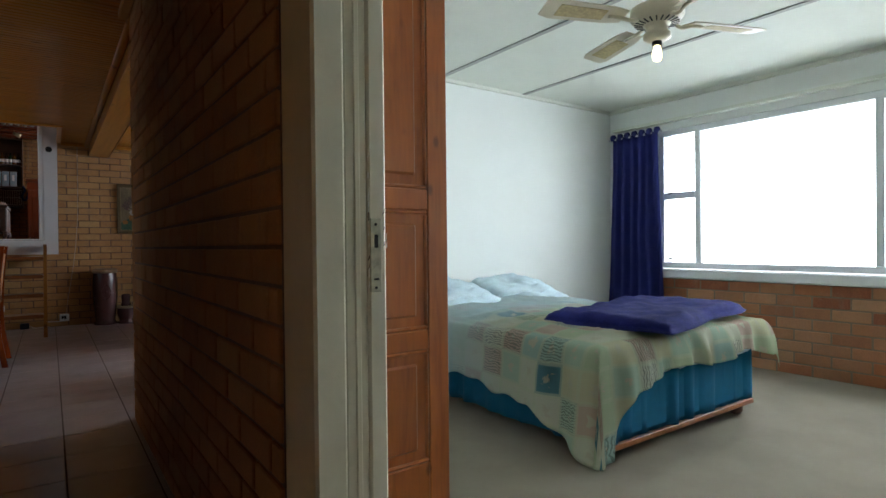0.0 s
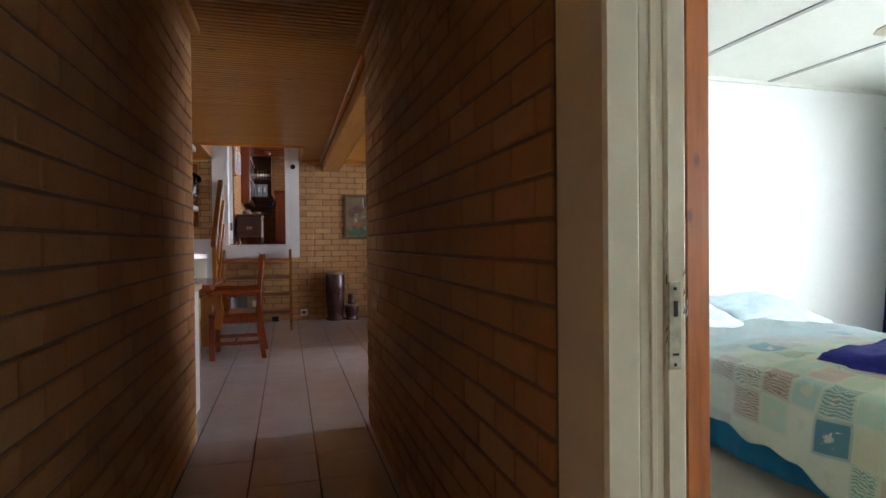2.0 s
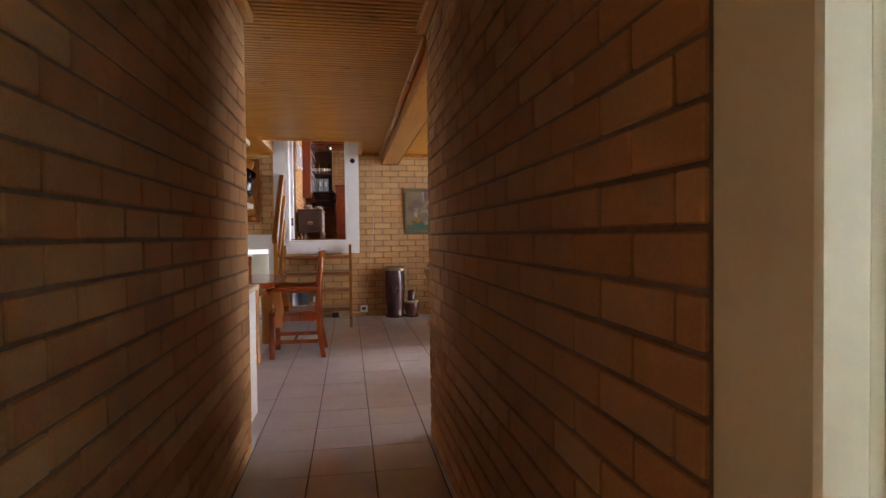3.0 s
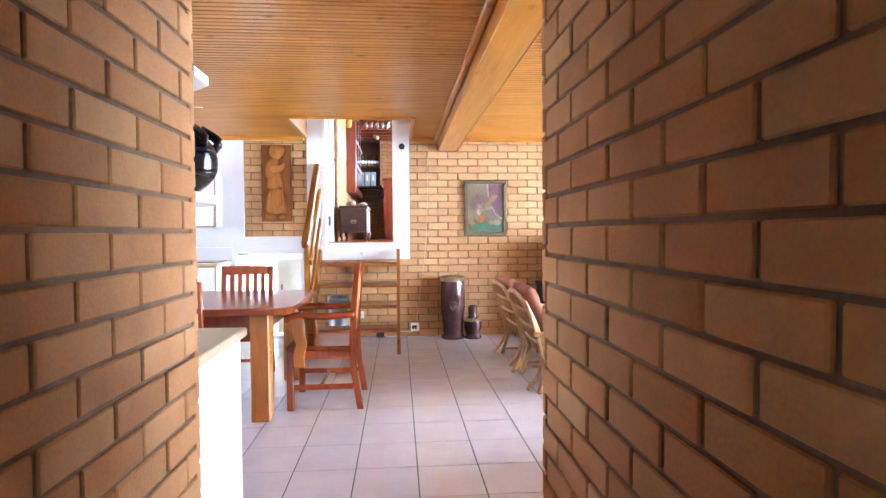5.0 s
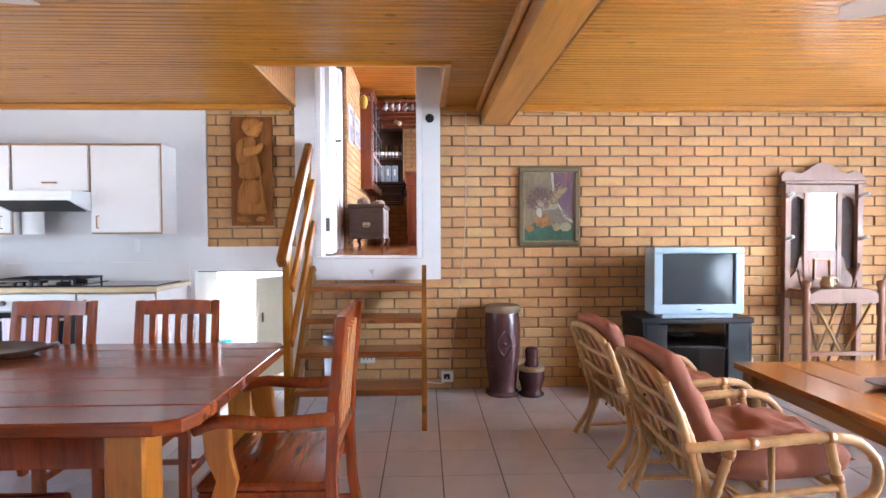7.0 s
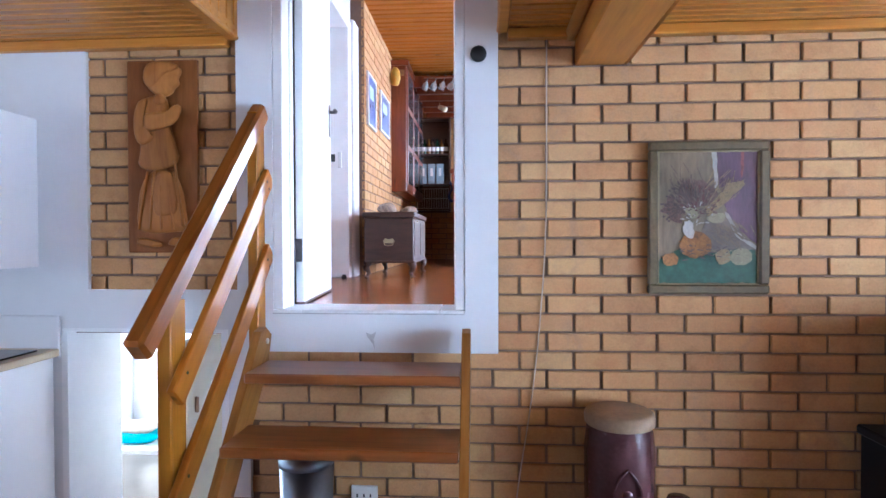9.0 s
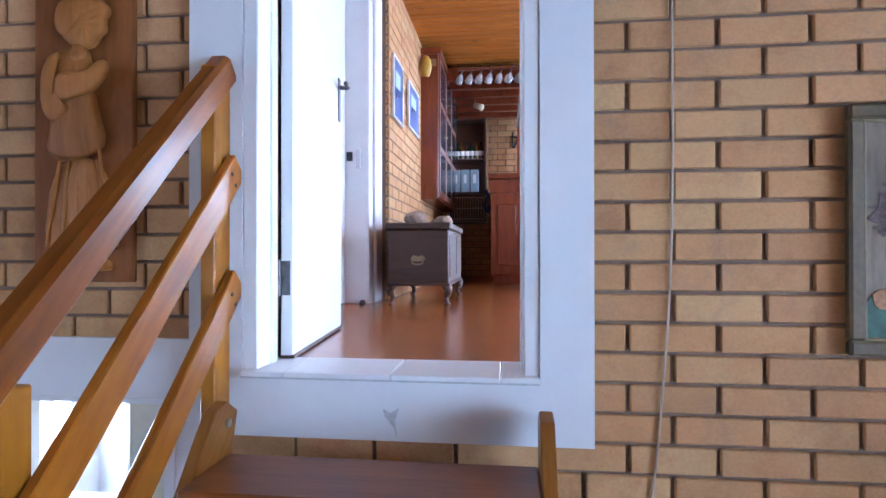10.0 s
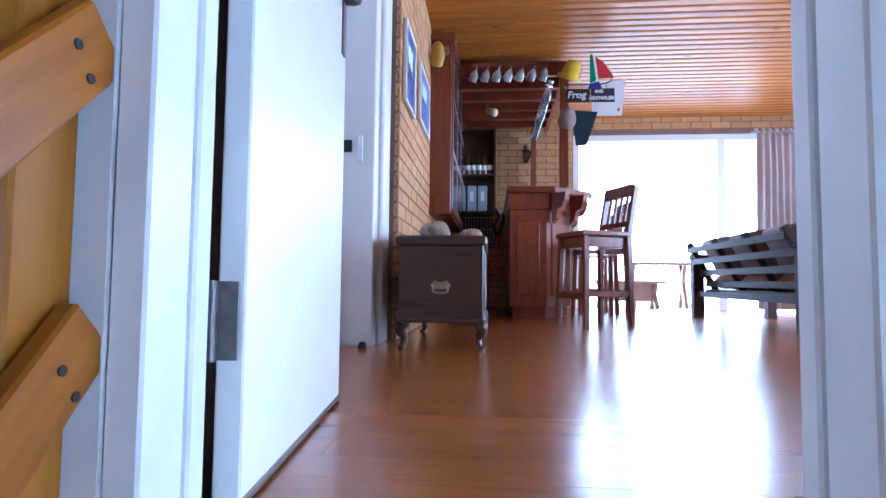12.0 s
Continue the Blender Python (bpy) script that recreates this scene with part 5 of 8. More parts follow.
chair_a = rattan_chair(pose(0.965, 6.58, 0), "cane armchair with rust brown cushions by the coffee table")
copy_thing(chair_a, pose(0.97, 7.36, 0, 0, 0, 4))
copy_thing(chair_a, pose(4.05, 7.55, 0, 0, 0, 195))
copy_thing(chair_a, pose(1.30, 4.53, 0, 0, 0, 90))


def coffee_table():
    t = thing("coffee_table", pose(2.62, 6.98, 0), "long honey pine coffee table with square legs", "coffee table")
    for k in range(5):
        part("top_plank", box(-0.68 + k * 0.273, -0.68 + (k + 1) * 0.273 - 0.002, -0.64, 0.70, 0.40, 0.44, 0.003), COFFEE_TOP, t)
    for x, y in ((-0.60, -0.55), (0.60, -0.55), (-0.60, 0.60), (0.60, 0.60)):
        part("leg", box(x - 0.05, x + 0.05, y - 0.05, y + 0.05, 0, 0.40, 0.006), COFFEE_PINE, t)
    for q in ((-0.55, 0.55, -0.565, -0.54), (-0.55, 0.55, 0.59, 0.615)):
        part("apron", box(q[0], q[1], q[2], q[3], 0.31, 0.40, 0.003), COFFEE_PINE, t)
    for x in (-0.60, 0.60):
        part("apron", box(x - 0.012, x + 0.012, -0.5, 0.55, 0.31, 0.40, 0.003), COFFEE_PINE, t)


coffee_table()
plate = thing("platter", pose(2.52, 6.98, 0.44, 0, 0, -20), "oval dark platter heaped with purple and cream shells", "platter")
part("dish", lathe([(0.05, 0.004), (0.16, 0.01), (0.23, 0.035), (0.225, 0.04), (0.15, 0.018), (0.0, 0.012)], 28, m=Matrix.Diagonal((1.0, 0.62, 1, 1))), plain("dark_glazed_dish", (0.12, 0.10, 0.12), 0.3, var=0.2), plate, smooth=True)
rnd = random.Random(12)
SHELLS = [plain("purple_shell", (0.24, 0.07, 0.10), 0.5, var=0.4, scale=30), plain("pink_shell", (0.42, 0.20, 0.19), 0.5, var=0.4, scale=30), plain("cream_shell", (0.60, 0.50, 0.36), 0.5, var=0.2)]
for k in range(16):
    a, r = rnd.uniform(0, 6.28), rnd.uniform(0, 0.16)
    single("shell", pillow(0, 0, 0, rnd.uniform(0.06, 0.10), rnd.uniform(0.045, 0.07), 0.05, n=6, power=0.5, lump=0.6), rnd.choice(SHELLS[:2] if k else SHELLS[2:]), pose(2.52 + 0.02 + r * math.cos(a), 6.98 + 0.6 * r * math.sin(a), 0.478 + 0.015 * (k % 3), rnd.uniform(-20, 20), 0, rnd.uniform(0, 360)), "purple pink sea shell heaped on the platter", "shell", "shells on the platter", smooth=True)
single("remote_control", box(-0.025, 0.025, -0.08, 0.08, 0, 0.02, 0.006), BLACK_PLASTIC, pose(2.60, 6.72, 0.44, 0, 0, 70), "black remote control on the coffee table", "remote control")


def gathered(width, height, depth, folds, flare=0.1, gather=0.0):
    def f(u, v):
        z = height * v
        w = width * (1 + flare * (1 - v) - gather * math.exp(-((v - 0.62) / 0.12) ** 2))
        x = (u - 0.5) * w
        y = depth * (0.55 + 0.45 * (1 - v)) * math.sin(u * folds * 2 * math.pi + 0.6 * math.sin(v * 4 + u * 9)) + 0.015 * noise.noise(Vector((u * 5, v * 3, 1)))
        return Vector((x, y, z))
    return sheet(folds * 10, 24, f, 0.003)


def curtain(name, m, width, height, folds, material, label, depth=0.045, flare=0.1, heading=True):
    t = thing(name, m, label, "curtain")
    part("cloth", gathered(width, height, depth, folds, flare), material, t, smooth=True)
    if heading:
        bm = bmesh.new()
        for k in range(folds + 1):
            x = (k / folds - 0.5) * width
            pillow(x, 0, height + 0.012, 0.05, 0.04, 0.06, bm, n=6)
        part("heading", bm, material, t, smooth=True)
    part("rod", rod((-width * 0.6, 0, height - 0.005), (width * 0.6, 0, height - 0.005), 0.01), STEEL, t)
    return t


curtain("curtain", pose(4.22, 8.52, 0.02, 0, 0, 8), 0.46, 2.13, 6, CURTAIN_PALE, "pale curtain drawn back beside the brick wall")

# pipe, sockets, cables, bin
single("conduit_pipe", tube([(0.290, 8.715, 2.30), (0.288, 8.715, 1.5), (0.262, 8.715, 1.05), (0.225, 8.716, 0.7), (0.165, 8.716, 0.3), (0.15, 8.716, 0.12)], 0.0032, 7, steps=3), CABLE_PALE, pose(0, 0, 0), "thin white cable running down the brick wall", "cable", smooth=True)
sk = thing("socket", pose(0.13, 8.722, 0.06), "white wall socket with a plug and loose cable", "socket")
part("plate", box(-0.05, 0.05, -0.03, 0, 0, 0.09, 0.004), WHITE_PLASTIC, sk)
part("plug", box(-0.03, 0.02, -0.06, -0.03, 0.03, 0.07, 0.005), BLACK_PLASTIC, sk)
part("cable", tube([(0, -0.06, 0.05), (-0.04, -0.09, 0.01), (-0.12, -0.07, 0.008), (-0.2, -0.04, 0.01)], 0.004, 6, steps=3), WHITE_PLASTIC, sk)
s2 = thing("socket", pose(-0.52, 8.722, 0.22), "white double wall socket on the brick behind the steps", "socket")
part("plate", box(-0.06, 0.06, -0.012, 0, 0, 0.08, 0.003), WHITE_PLASTIC, s2)
for k in range(3):
    part("pin_hole", box(-0.035 + 0.03 * k, -0.028 + 0.03 * k, -0.0135, -0.0115, 0.03, 0.045), IRON, s2)
s3 = thing("adaptor", pose(-0.27, 8.68, 0.0), "black plug adaptor with a white cable on the floor", "adaptor")
part("body", box(-0.045, 0.045, -0.03, 0.03, 0, 0.07, 0.006), BLACK_PLASTIC, s3)
part("cable", tube([(0.04, 0, 0.03), (0.1, -0.03, 0.008), (0.17, 0.01, 0.008), (0.24, -0.02, 0.008)], 0.004, 6, steps=3), WHITE_PLASTIC, s3)
bin_ = thing("bin", pose(-0.74, 8.58, 0), "brushed steel bin under the steps", "bin")
part("body", lathe([(0.10, 0), (0.10, 0.01), (0.115, 0.46), (0.11, 0.46), (0.105, 0.44)], 26), BIN_STEEL, bin_, smooth=True)
part("lid", lathe([(0.117, 0.455), (0.119, 0.475), (0.105, 0.495), (0.0, 0.51)], 26), BIN_STEEL, bin_, smooth=True)
single("camera_eye", lathe([(0.0, 0.0), (0.035, 0.0), (0.035, 0.012), (0.02, 0.02), (0.0, 0.022)], 20), IRON, pose(-0.005, 8.697, 2.21, 90, 0, 0), "round black sensor on the white door surround", "sensor", smooth=True)

# ---- dining ----
def chair_parts(t, arms=False, h=0.93):
    w, d, sz = (0.25, 0.46, 0.44) if arms else (0.215, 0.42, 0.44)
    for s in (-1, 1):
        part("front_leg", box(s * (w - 0.022) - 0.022, s * (w - 0.022) + 0.022, d - 0.05, d - 0.006, 0, sz - 0.03, 0.004), RED_WOOD, t)
        m = Matrix(((0, 0, 1, s * (w - 0.0175) - 0.0175), (1, 0, 0, 0), (0, 1, 0, 0), (0, 0, 0, 1)))
        back = [(-0.06, 0), (-0.018, 0), (0.022, 0.25), (0.032, 0.45), (0.022, 0.7), (-0.012, h), (-0.046, h), (-0.018, 0.7), (-0.008, 0.45), (-0.018, 0.25)]
        part("back_post", slab(back, 0, 0.035, m=m, bev=0.004), RED_WOOD, t)
        part("side_rail", box(s * (w - 0.015) - 0.011, s * (w - 0.015) + 0.011, 0.03, d - 0.05, sz - 0.09, sz - 0.03, 0.003), RED_WOOD, t)
        part("side_stretcher", box(s * (w - 0.02) - 0.01, s * (w - 0.02) + 0.01, 0.01, d - 0.04, 0.14, 0.175, 0.003), RED_WOOD, t)
    part("seat", box(-w + 0.002, w - 0.002, 0.02, d, sz - 0.03, sz, 0.008), TABLE_WOOD, t)
    part("front_rail", box(-w + 0.045, w - 0.045, d - 0.04, d - 0.016, sz - 0.09, sz - 0.031, 0.003), RED_WOOD, t)
    part("cross_stretcher", box(-w + 0.03, w - 0.03, d * 0.5 - 0.01, d * 0.5 + 0.01, 0.145, 0.17, 0.003), RED_WOOD, t)
    top = sheet(10, 4, lambda u, v: Vector(((u - 0.5) * (2 * w - 0.072), -0.012 - 0.014 * v - 0.012 * (1 - (2 * u - 1) ** 2), h - 0.075 + 0.07 * v + 0.006 * (1 - (2 * u - 1) ** 2) * v)), 0.024)
    part("top_rail", top, RED_WOOD, t)
    part("lower_rail", box(-w + 0.035, w - 0.035, -0.004, 0.02, sz + 0.08, sz + 0.13, 0.003), RED_WOOD, t)
    for k in range(5):
        x = (k - 2) * (2 * w - 0.07) / 5.6
        part("slat", beam((x, 0.008, sz + 0.125), (x, -0.022 - 0.01 * (1 - (k - 2) ** 2 / 5), h - 0.065), 0.036, 0.012, 0.003, up=(0, 1, 0)), ORANGE_WOOD if arms else RED_WOOD, t)
    if arms:
        for s in (-1, 1):
            x = s * (w + 0.005)
            part("arm", tube([(x, -0.005, 0.66), (x, 0.2, 0.645), (x, 0.36, 0.655), (x, 0.46, 0.63)], 0.024, 10, steps=4), RED_WOOD, t, smooth=True)
            m = Matrix(((0, 0, 1, x - 0.016), (1, 0, 0, 0), (0, 1, 0, 0), (0, 0, 0, 1)))
            prof = [(0.33, 0.30), (0.40, 0.30), (0.41, 0.38), (0.385, 0.46), (0.42, 0.54), (0.43, 0.64), (0.34, 0.64), (0.335, 0.55), (0.315, 0.46), (0.335, 0.38)]
            part("arm_support", slab(prof, 0, 0.032, m=m, bev=0.005), ORANGE_WOOD, t)
    return t


head_chair = chair_parts(thing("armchair", pose(-0.36, 6.29, 0, 0, 0, 90), "red stained wooden armchair with a slatted back at the table head", "armchair"), True, 1.0)
chair = chair_parts(thing("dining_chair", pose(-1.42, 5.60, 0), "red stained wooden dining chair with a slatted back", "chair", "chairs round the table"))
copy_thing(chair, pose(-2.05, 5.62, 0, 0, 0, 3))
for x, a in ((-1.36, 181), (-2.0, 179), (-2.62, 180)):
    copy_thing(chair, pose(x, 7.14, 0, 0, 0, a))


def dining_table():
    t = thing("dining_table", pose(-1.85, 6.40, 0), "long red stained dining table with thick square legs", "dining table")
    hw, hd = 1.11, 0.60
    n = 7
    c = 0.10
    for k in range(n):
        y0, y1 = -hd + k * 2 * hd / n, -hd + (k + 1) * 2 * hd / n - 0.002
        if k in (0, n - 1):
            s = 1 if k == 0 else -1
            e, i = (y0, y1) if k == 0 else (y1, y0)
            pts = [(-hw, i), (-hw, e + s * c), (-hw + 0.03, e + s * 0.03), (-hw + c, e), (hw - c, e), (hw - 0.03, e + s * 0.03), (hw, e + s * c), (hw, i)]
            bm = slab(pts, 0.69, 0.735, bev=0.008)
        else:
            bm = box(-hw, hw, y0, y1, 0.69, 0.735, 0.0025)
        part("top_plank", bm, TABLE_WOOD, t)
    for x in (-hw + 0.2, hw - 0.2):
        for y in (-hd + 0.09, hd - 0.09):
            part("leg", box(x - 0.06, x + 0.06, y - 0.06, y + 0.06, 0, 0.69, 0.008), ORANGE_WOOD, t)
    for y in (-hd + 0.09, hd - 0.09):
        part("apron", box(-hw + 0.265, hw - 0.265, y - 0.014, y + 0.014, 0.57, 0.69, 0.003), RED_WOOD, t)
    for x in (-hw + 0.2, hw - 0.2):
        part("apron", box(x - 0.014, x + 0.014, -hd + 0.155, hd - 0.155, 0.57, 0.69, 0.003), RED_WOOD, t)


dining_table()
tray = thing("wooden_tray", pose(-2.06, 6.70, 0.735, 0, 0, 8), "oval dark wooden tray on the dining table", "tray")
part("dish", lathe([(0.12, 0.0), (0.24, 0.006), (0.30, 0.035), (0.292, 0.04), (0.22, 0.014), (0.0, 0.01)], 30, m=Matrix.Diagonal((1, 0.62, 1, 1))), DARK_WOOD, tray, smooth=True)
for s in (-1, 1):
    part("handle", tube([(s * 0.28, -0.06, 0.035), (s * 0.33, -0.03, 0.045), (s * 0.33, 0.03, 0.045), (s * 0.28, 0.06, 0.035)], 0.009, 7, steps=3), DARK_WOOD, tray, smooth=True)

# ---- kitchen ----
def handle(parent, x, z, upright=True, length=0.09, y=-0.02):
    a, b = ((x, y, z - length / 2), (x, y, z + length / 2)) if upright else ((x - length / 2, y, z), (x + length / 2, y, z))
    part("handle", tube([a, (a[0], a[1] - 0.025, a[2]), (b[0], b[1] - 0.025, b[2]), b], 0.006, 6), OAK, parent, "small oak bar handle")


def cupboard(name, x0, x1, y0, y1, z0, z1, label, door_label="", hx=None, horizontal=False, group="kitchen cupboards", bottom=True):
    t = thing(name, pose(x0, y0, z0), label, "cupboard", group)
    w, d, h = x1 - x0, y1 - y0, z1 - z0
    part("carcass", box(0.001, w - 0.001, 0.02, d, 0, h, 0.002), MELAMINE, t)
    part("trim", box(0, w, 0.012, 0.02, h - 0.014, h + 0.002, 0), OAK, t, "oak edging strip")
    part("trim", box(w - 0.008, w, 0.011, 0.0195, 0, h - 0.014, 0), OAK, t, "oak edging strip")
    if bottom:
        part("trim", box(0, w - 0.008, 0.011, 0.0195, -0.002, 0.012, 0), OAK, t, "oak edging strip")
    door = part("door", box(0.008, w - 0.012, 0.0, 0.018, 0.014, h - 0.016, 0.003), MELAMINE, t)
    if horizontal:
        handle(door, w / 2, 0.07 if z0 > 1 else h - 0.06, False, y=0.0)
    else:
        handle(door, hx, 0.09 if z0 > 1 else h - 0.10, True, y=0.0)
    return t


cupboard("wall_cupboard", -2.56, -2.035, 8.44, 8.703, 1.285, 1.965, "white wall cupboard with oak edging over the hob", hx=0.06)
cupboard("wall_cupboard", -3.135, -2.562, 8.44, 8.703, 1.60, 1.965, "short white wall cupboard above the cooker hood", horizontal=True)
cupboard("wall_cupboard", -3.66, -3.137, 8.44, 8.703, 1.285, 1.965, "white wall cupboard with oak edging", hx=0.45)
cupboard("wall_cupboard", -4.20, -3.662, 8.44, 8.703, 1.285, 1.965, "white wall cupboard with oak edging", hx=0.06)
cupboard("base_unit", -2.50, -1.955, 8.16, 8.683, 0.0, 0.875, "white kitchen base unit beside the oven", hx=0.06)
cupboard("base_unit", -3.72, -3.13, 8.16, 8.683, 0.0, 0.875, "white kitchen base unit with oak edging", hx=0.5)
cupboard("base_unit", -4.5, -3.722, 8.16, 8.683, 0.0, 0.875, "white kitchen base unit with oak edging", hx=0.6)
wt = thing("worktop", pose(0, 0, 0.875), "cream kitchen worktop with a lighter front edge", "worktop")
part("slab", box(-4.6, -1.925, 8.13, 8.684, 0, 0.035, 0.005), COUNTER, wt)
single("glass_cutting_board", box(-0.28, 0.28, -0.21, 0.21, 0, 0.008, 0.002), BLACK_GLASS, pose(-2.25, 8.40, 0.91), "dark glossy glass board on the worktop", "cutting board")
hob = thing("gas_hob", pose(-2.83, 8.40, 0.91), "black gas hob with iron pan supports", "hob")
part("plate", box(-0.30, 0.30, -0.22, 0.22, 0, 0.012, 0.003), BLACK_GLASS, hob)
for x in (-0.15, 0.15):
    for y in (-0.1, 0.1):
        part("burner", lathe([(0.045, 0.012), (0.05, 0.02), (0.035, 0.03), (0.0, 0.032)], 16, m=pose(x, y, 0)), IRON, hob, smooth=True)
    bm = bmesh.new()
    for y in (-0.17, 0.0, 0.17):
        beam((x - 0.125, y, 0.05), (x + 0.125, y, 0.05), 0.01, 0.012, 0, bm)
    for dx in (-0.12, -0.03, 0.03, 0.12):
        beam((x + dx, -0.17, 0.05), (x + dx, 0.17, 0.05), 0.01, 0.012, 0, bm)
    for dx in (-0.12, 0.12):
        for y in (-0.165, 0.165):
            beam((x + dx, y, 0.012), (x + dx, y, 0.05), 0.01, 0.012, 0, bm, up=(0, 1, 0))
    part("pan_support", bm, IRON, hob)
for k in range(4):
    part("knob", lathe([(0.016, 0.012), (0.016, 0.03), (0.0, 0.032)], 12, m=pose(-0.09 + 0.06 * k, -0.195, 0)), STEEL, hob, smooth=True)
oven = thing("oven", pose(-2.815, 8.17, 0.0), "built-in oven with a steel control panel and dark door", "oven")
part("body", box(-0.305, 0.305, 0.02, 0.51, 0.0, 0.872), MELAMINE, oven)
part("control_panel", box(-0.30, 0.30, -0.002, 0.02, 0.74, 0.865, 0.004), STEEL, oven)
part("oven_door", box(-0.30, 0.30, -0.006, 0.02, 0.22, 0.735, 0.006), BLACK_GLASS, oven)
part("door_handle", tube([(-0.24, -0.006, 0.69), (-0.24, -0.045, 0.69), (0.24, -0.045, 0.69), (0.24, -0.006, 0.69)], 0.009, 8), STEEL, oven, smooth=True)
for x in (-0.2, -0.07, 0.07, 0.2):
    part("knob", rod((x, -0.002, 0.80), (x, -0.03, 0.80), 0.02, 0.016, 14), STEEL, oven, smooth=True)


def towel_mat():
    m, nt, b = shader("striped_tea_towel", 0.9)
    w = node(nt, "ShaderNodeTexWave", Scale=9.0, Distortion=0.3)
    nt.links.new(coords(nt, (1, 0.2, 0.1)), w.inputs["Vector"])
    nt.links.new(ramp(nt, w.outputs[0], [(0.6, (0.72, 0.66, 0.72)), (0.72, (0.45, 0.12, 0.25)), (0.85, (0.72, 0.66, 0.72))]), b.inputs["Base Color"])
    return m


single("tea_towel", sheet(16, 14, lambda u, v: Vector(((u - 0.5) * 0.36, -0.056 - 0.006 * math.sin(u * 14) * (1 - v), 0.32 + 0.385 * v)), 0.004), towel_mat(), pose(-2.80, 8.165, 0.0), "white tea towel with pink stripes hung on the oven handle", "tea towel", smooth=True)
hood = thing("cooker_hood", pose(-2.86, 8.44, 1.46), "slim white cooker hood under the cupboard", "cooker hood")
part("casing", slab([(0.0, 0.0), (-0.22, 0.068), (-0.22, 0.14), (0.26, 0.14), (0.26, 0.0)], -0.30, 0.30, m=Matrix(((0, 0, 1, 0), (1, 0, 0, 0), (0, 1, 0, 0), (0, 0, 0, 1)))), GLOSS_WHITE, hood)
part("grease_filter", slab([(-0.215, 0.06), (-0.215, 0.066), (0.0, 0.0), (0.0, -0.006)], -0.27, 0.27, m=Matrix(((0, 0, 1, 0), (1, 0, 0, 0), (0, 1, 0, 0), (0, 0, 0, 1)))), IRON, hood)
part("lower_lip", box(-0.31, 0.31, -0.232, -0.221, 0.095, 0.135, 0.003), GLOSS_WHITE, hood)
single("white_canister", lathe([(0.07, 0), (0.072, 0.005), (0.072, 0.17), (0.06, 0.18), (0.0, 0.185)], 22), GLOSS_WHITE, pose(-3.07, 8.57, 1.285), "plain white canister below the hood", "canister", smooth=True)
kettle = thing("kettle", pose(-3.50, 8.45, 0.91), "steel electric kettle with a black handle", "kettle")
part("body", lathe([(0.075, 0.0), (0.078, 0.01), (0.07, 0.16), (0.062, 0.20), (0.0, 0.21)], 22), STEEL, kettle, smooth=True)
part("handle", tube([(0.055, 0, 0.2), (0.10, 0, 0.225), (0.125, 0, 0.17), (0.11, 0, 0.06), (0.075, 0, 0.04)], 0.014, 8, steps=4), BLACK_PLASTIC, kettle, smooth=True)
part("cord", tube([(0.07, 0, 0.01), (0.16, 0.03, 0.006), (0.24, -0.02, 0.006), (0.28, 0.03, 0.006)], 0.005, 6, steps=4), BLACK_PLASTIC, kettle)
single("paper_roll", lathe([(0.055, 0), (0.055, 0.14), (0.02, 0.14), (0.0, 0.14)], 18), WHITE_PLASTIC, pose(-3.72, 8.50, 0.91), "white storage jar beside the kettle", "jar", smooth=True)
wsw = thing("wall_switch", pose(-2.35, 8.703, 1.14), "white wall switch under the cupboards", "switch")
part("plate", box(-0.02, 0.02, -0.008, 0, 0, 0.10, 0.003), WHITE_PLASTIC, wsw)

# counter at the corridor's end, with shelves
cnt = thing("breakfast_counter", pose(0, 0, 0), "white breakfast counter with a cream laminate top", "counter")
part("top", box(-2.3, -0.655, 3.815, 4.50, 0.80, 0.835, 0.006), COUNTER, cnt)
part("side_panel", box(-0.70, -0.675, 3.83, 4.47, 0.0, 0.80, 0.002), MELAMINE, cnt)
part("front_panel", box(-2.28, -0.701, 4.44, 4.465, 0.0, 0.80, 0.002), MELAMINE, cnt)
part("rear_panel", box(-2.28, -0.701, 3.83, 3.85, 0.0, 0.80, 0.002), MELAMINE, cnt)
for z, y in ((1.297, 4.15), (1.64, 4.02)):
    sh = thing("wall_shelf", pose(-0.60, 3.812, z), "white corner shelf fixed to the brick wall end", "shelf", "shelves over the counter")
    d = y - 3.812
    part("board", slab([(-1.4, 0), (0, 0), (0.0, d * 0.55), (-0.09, d), (-1.4, d)], 0, 0.028, bev=0.003), GLOSS_WHITE, sh)


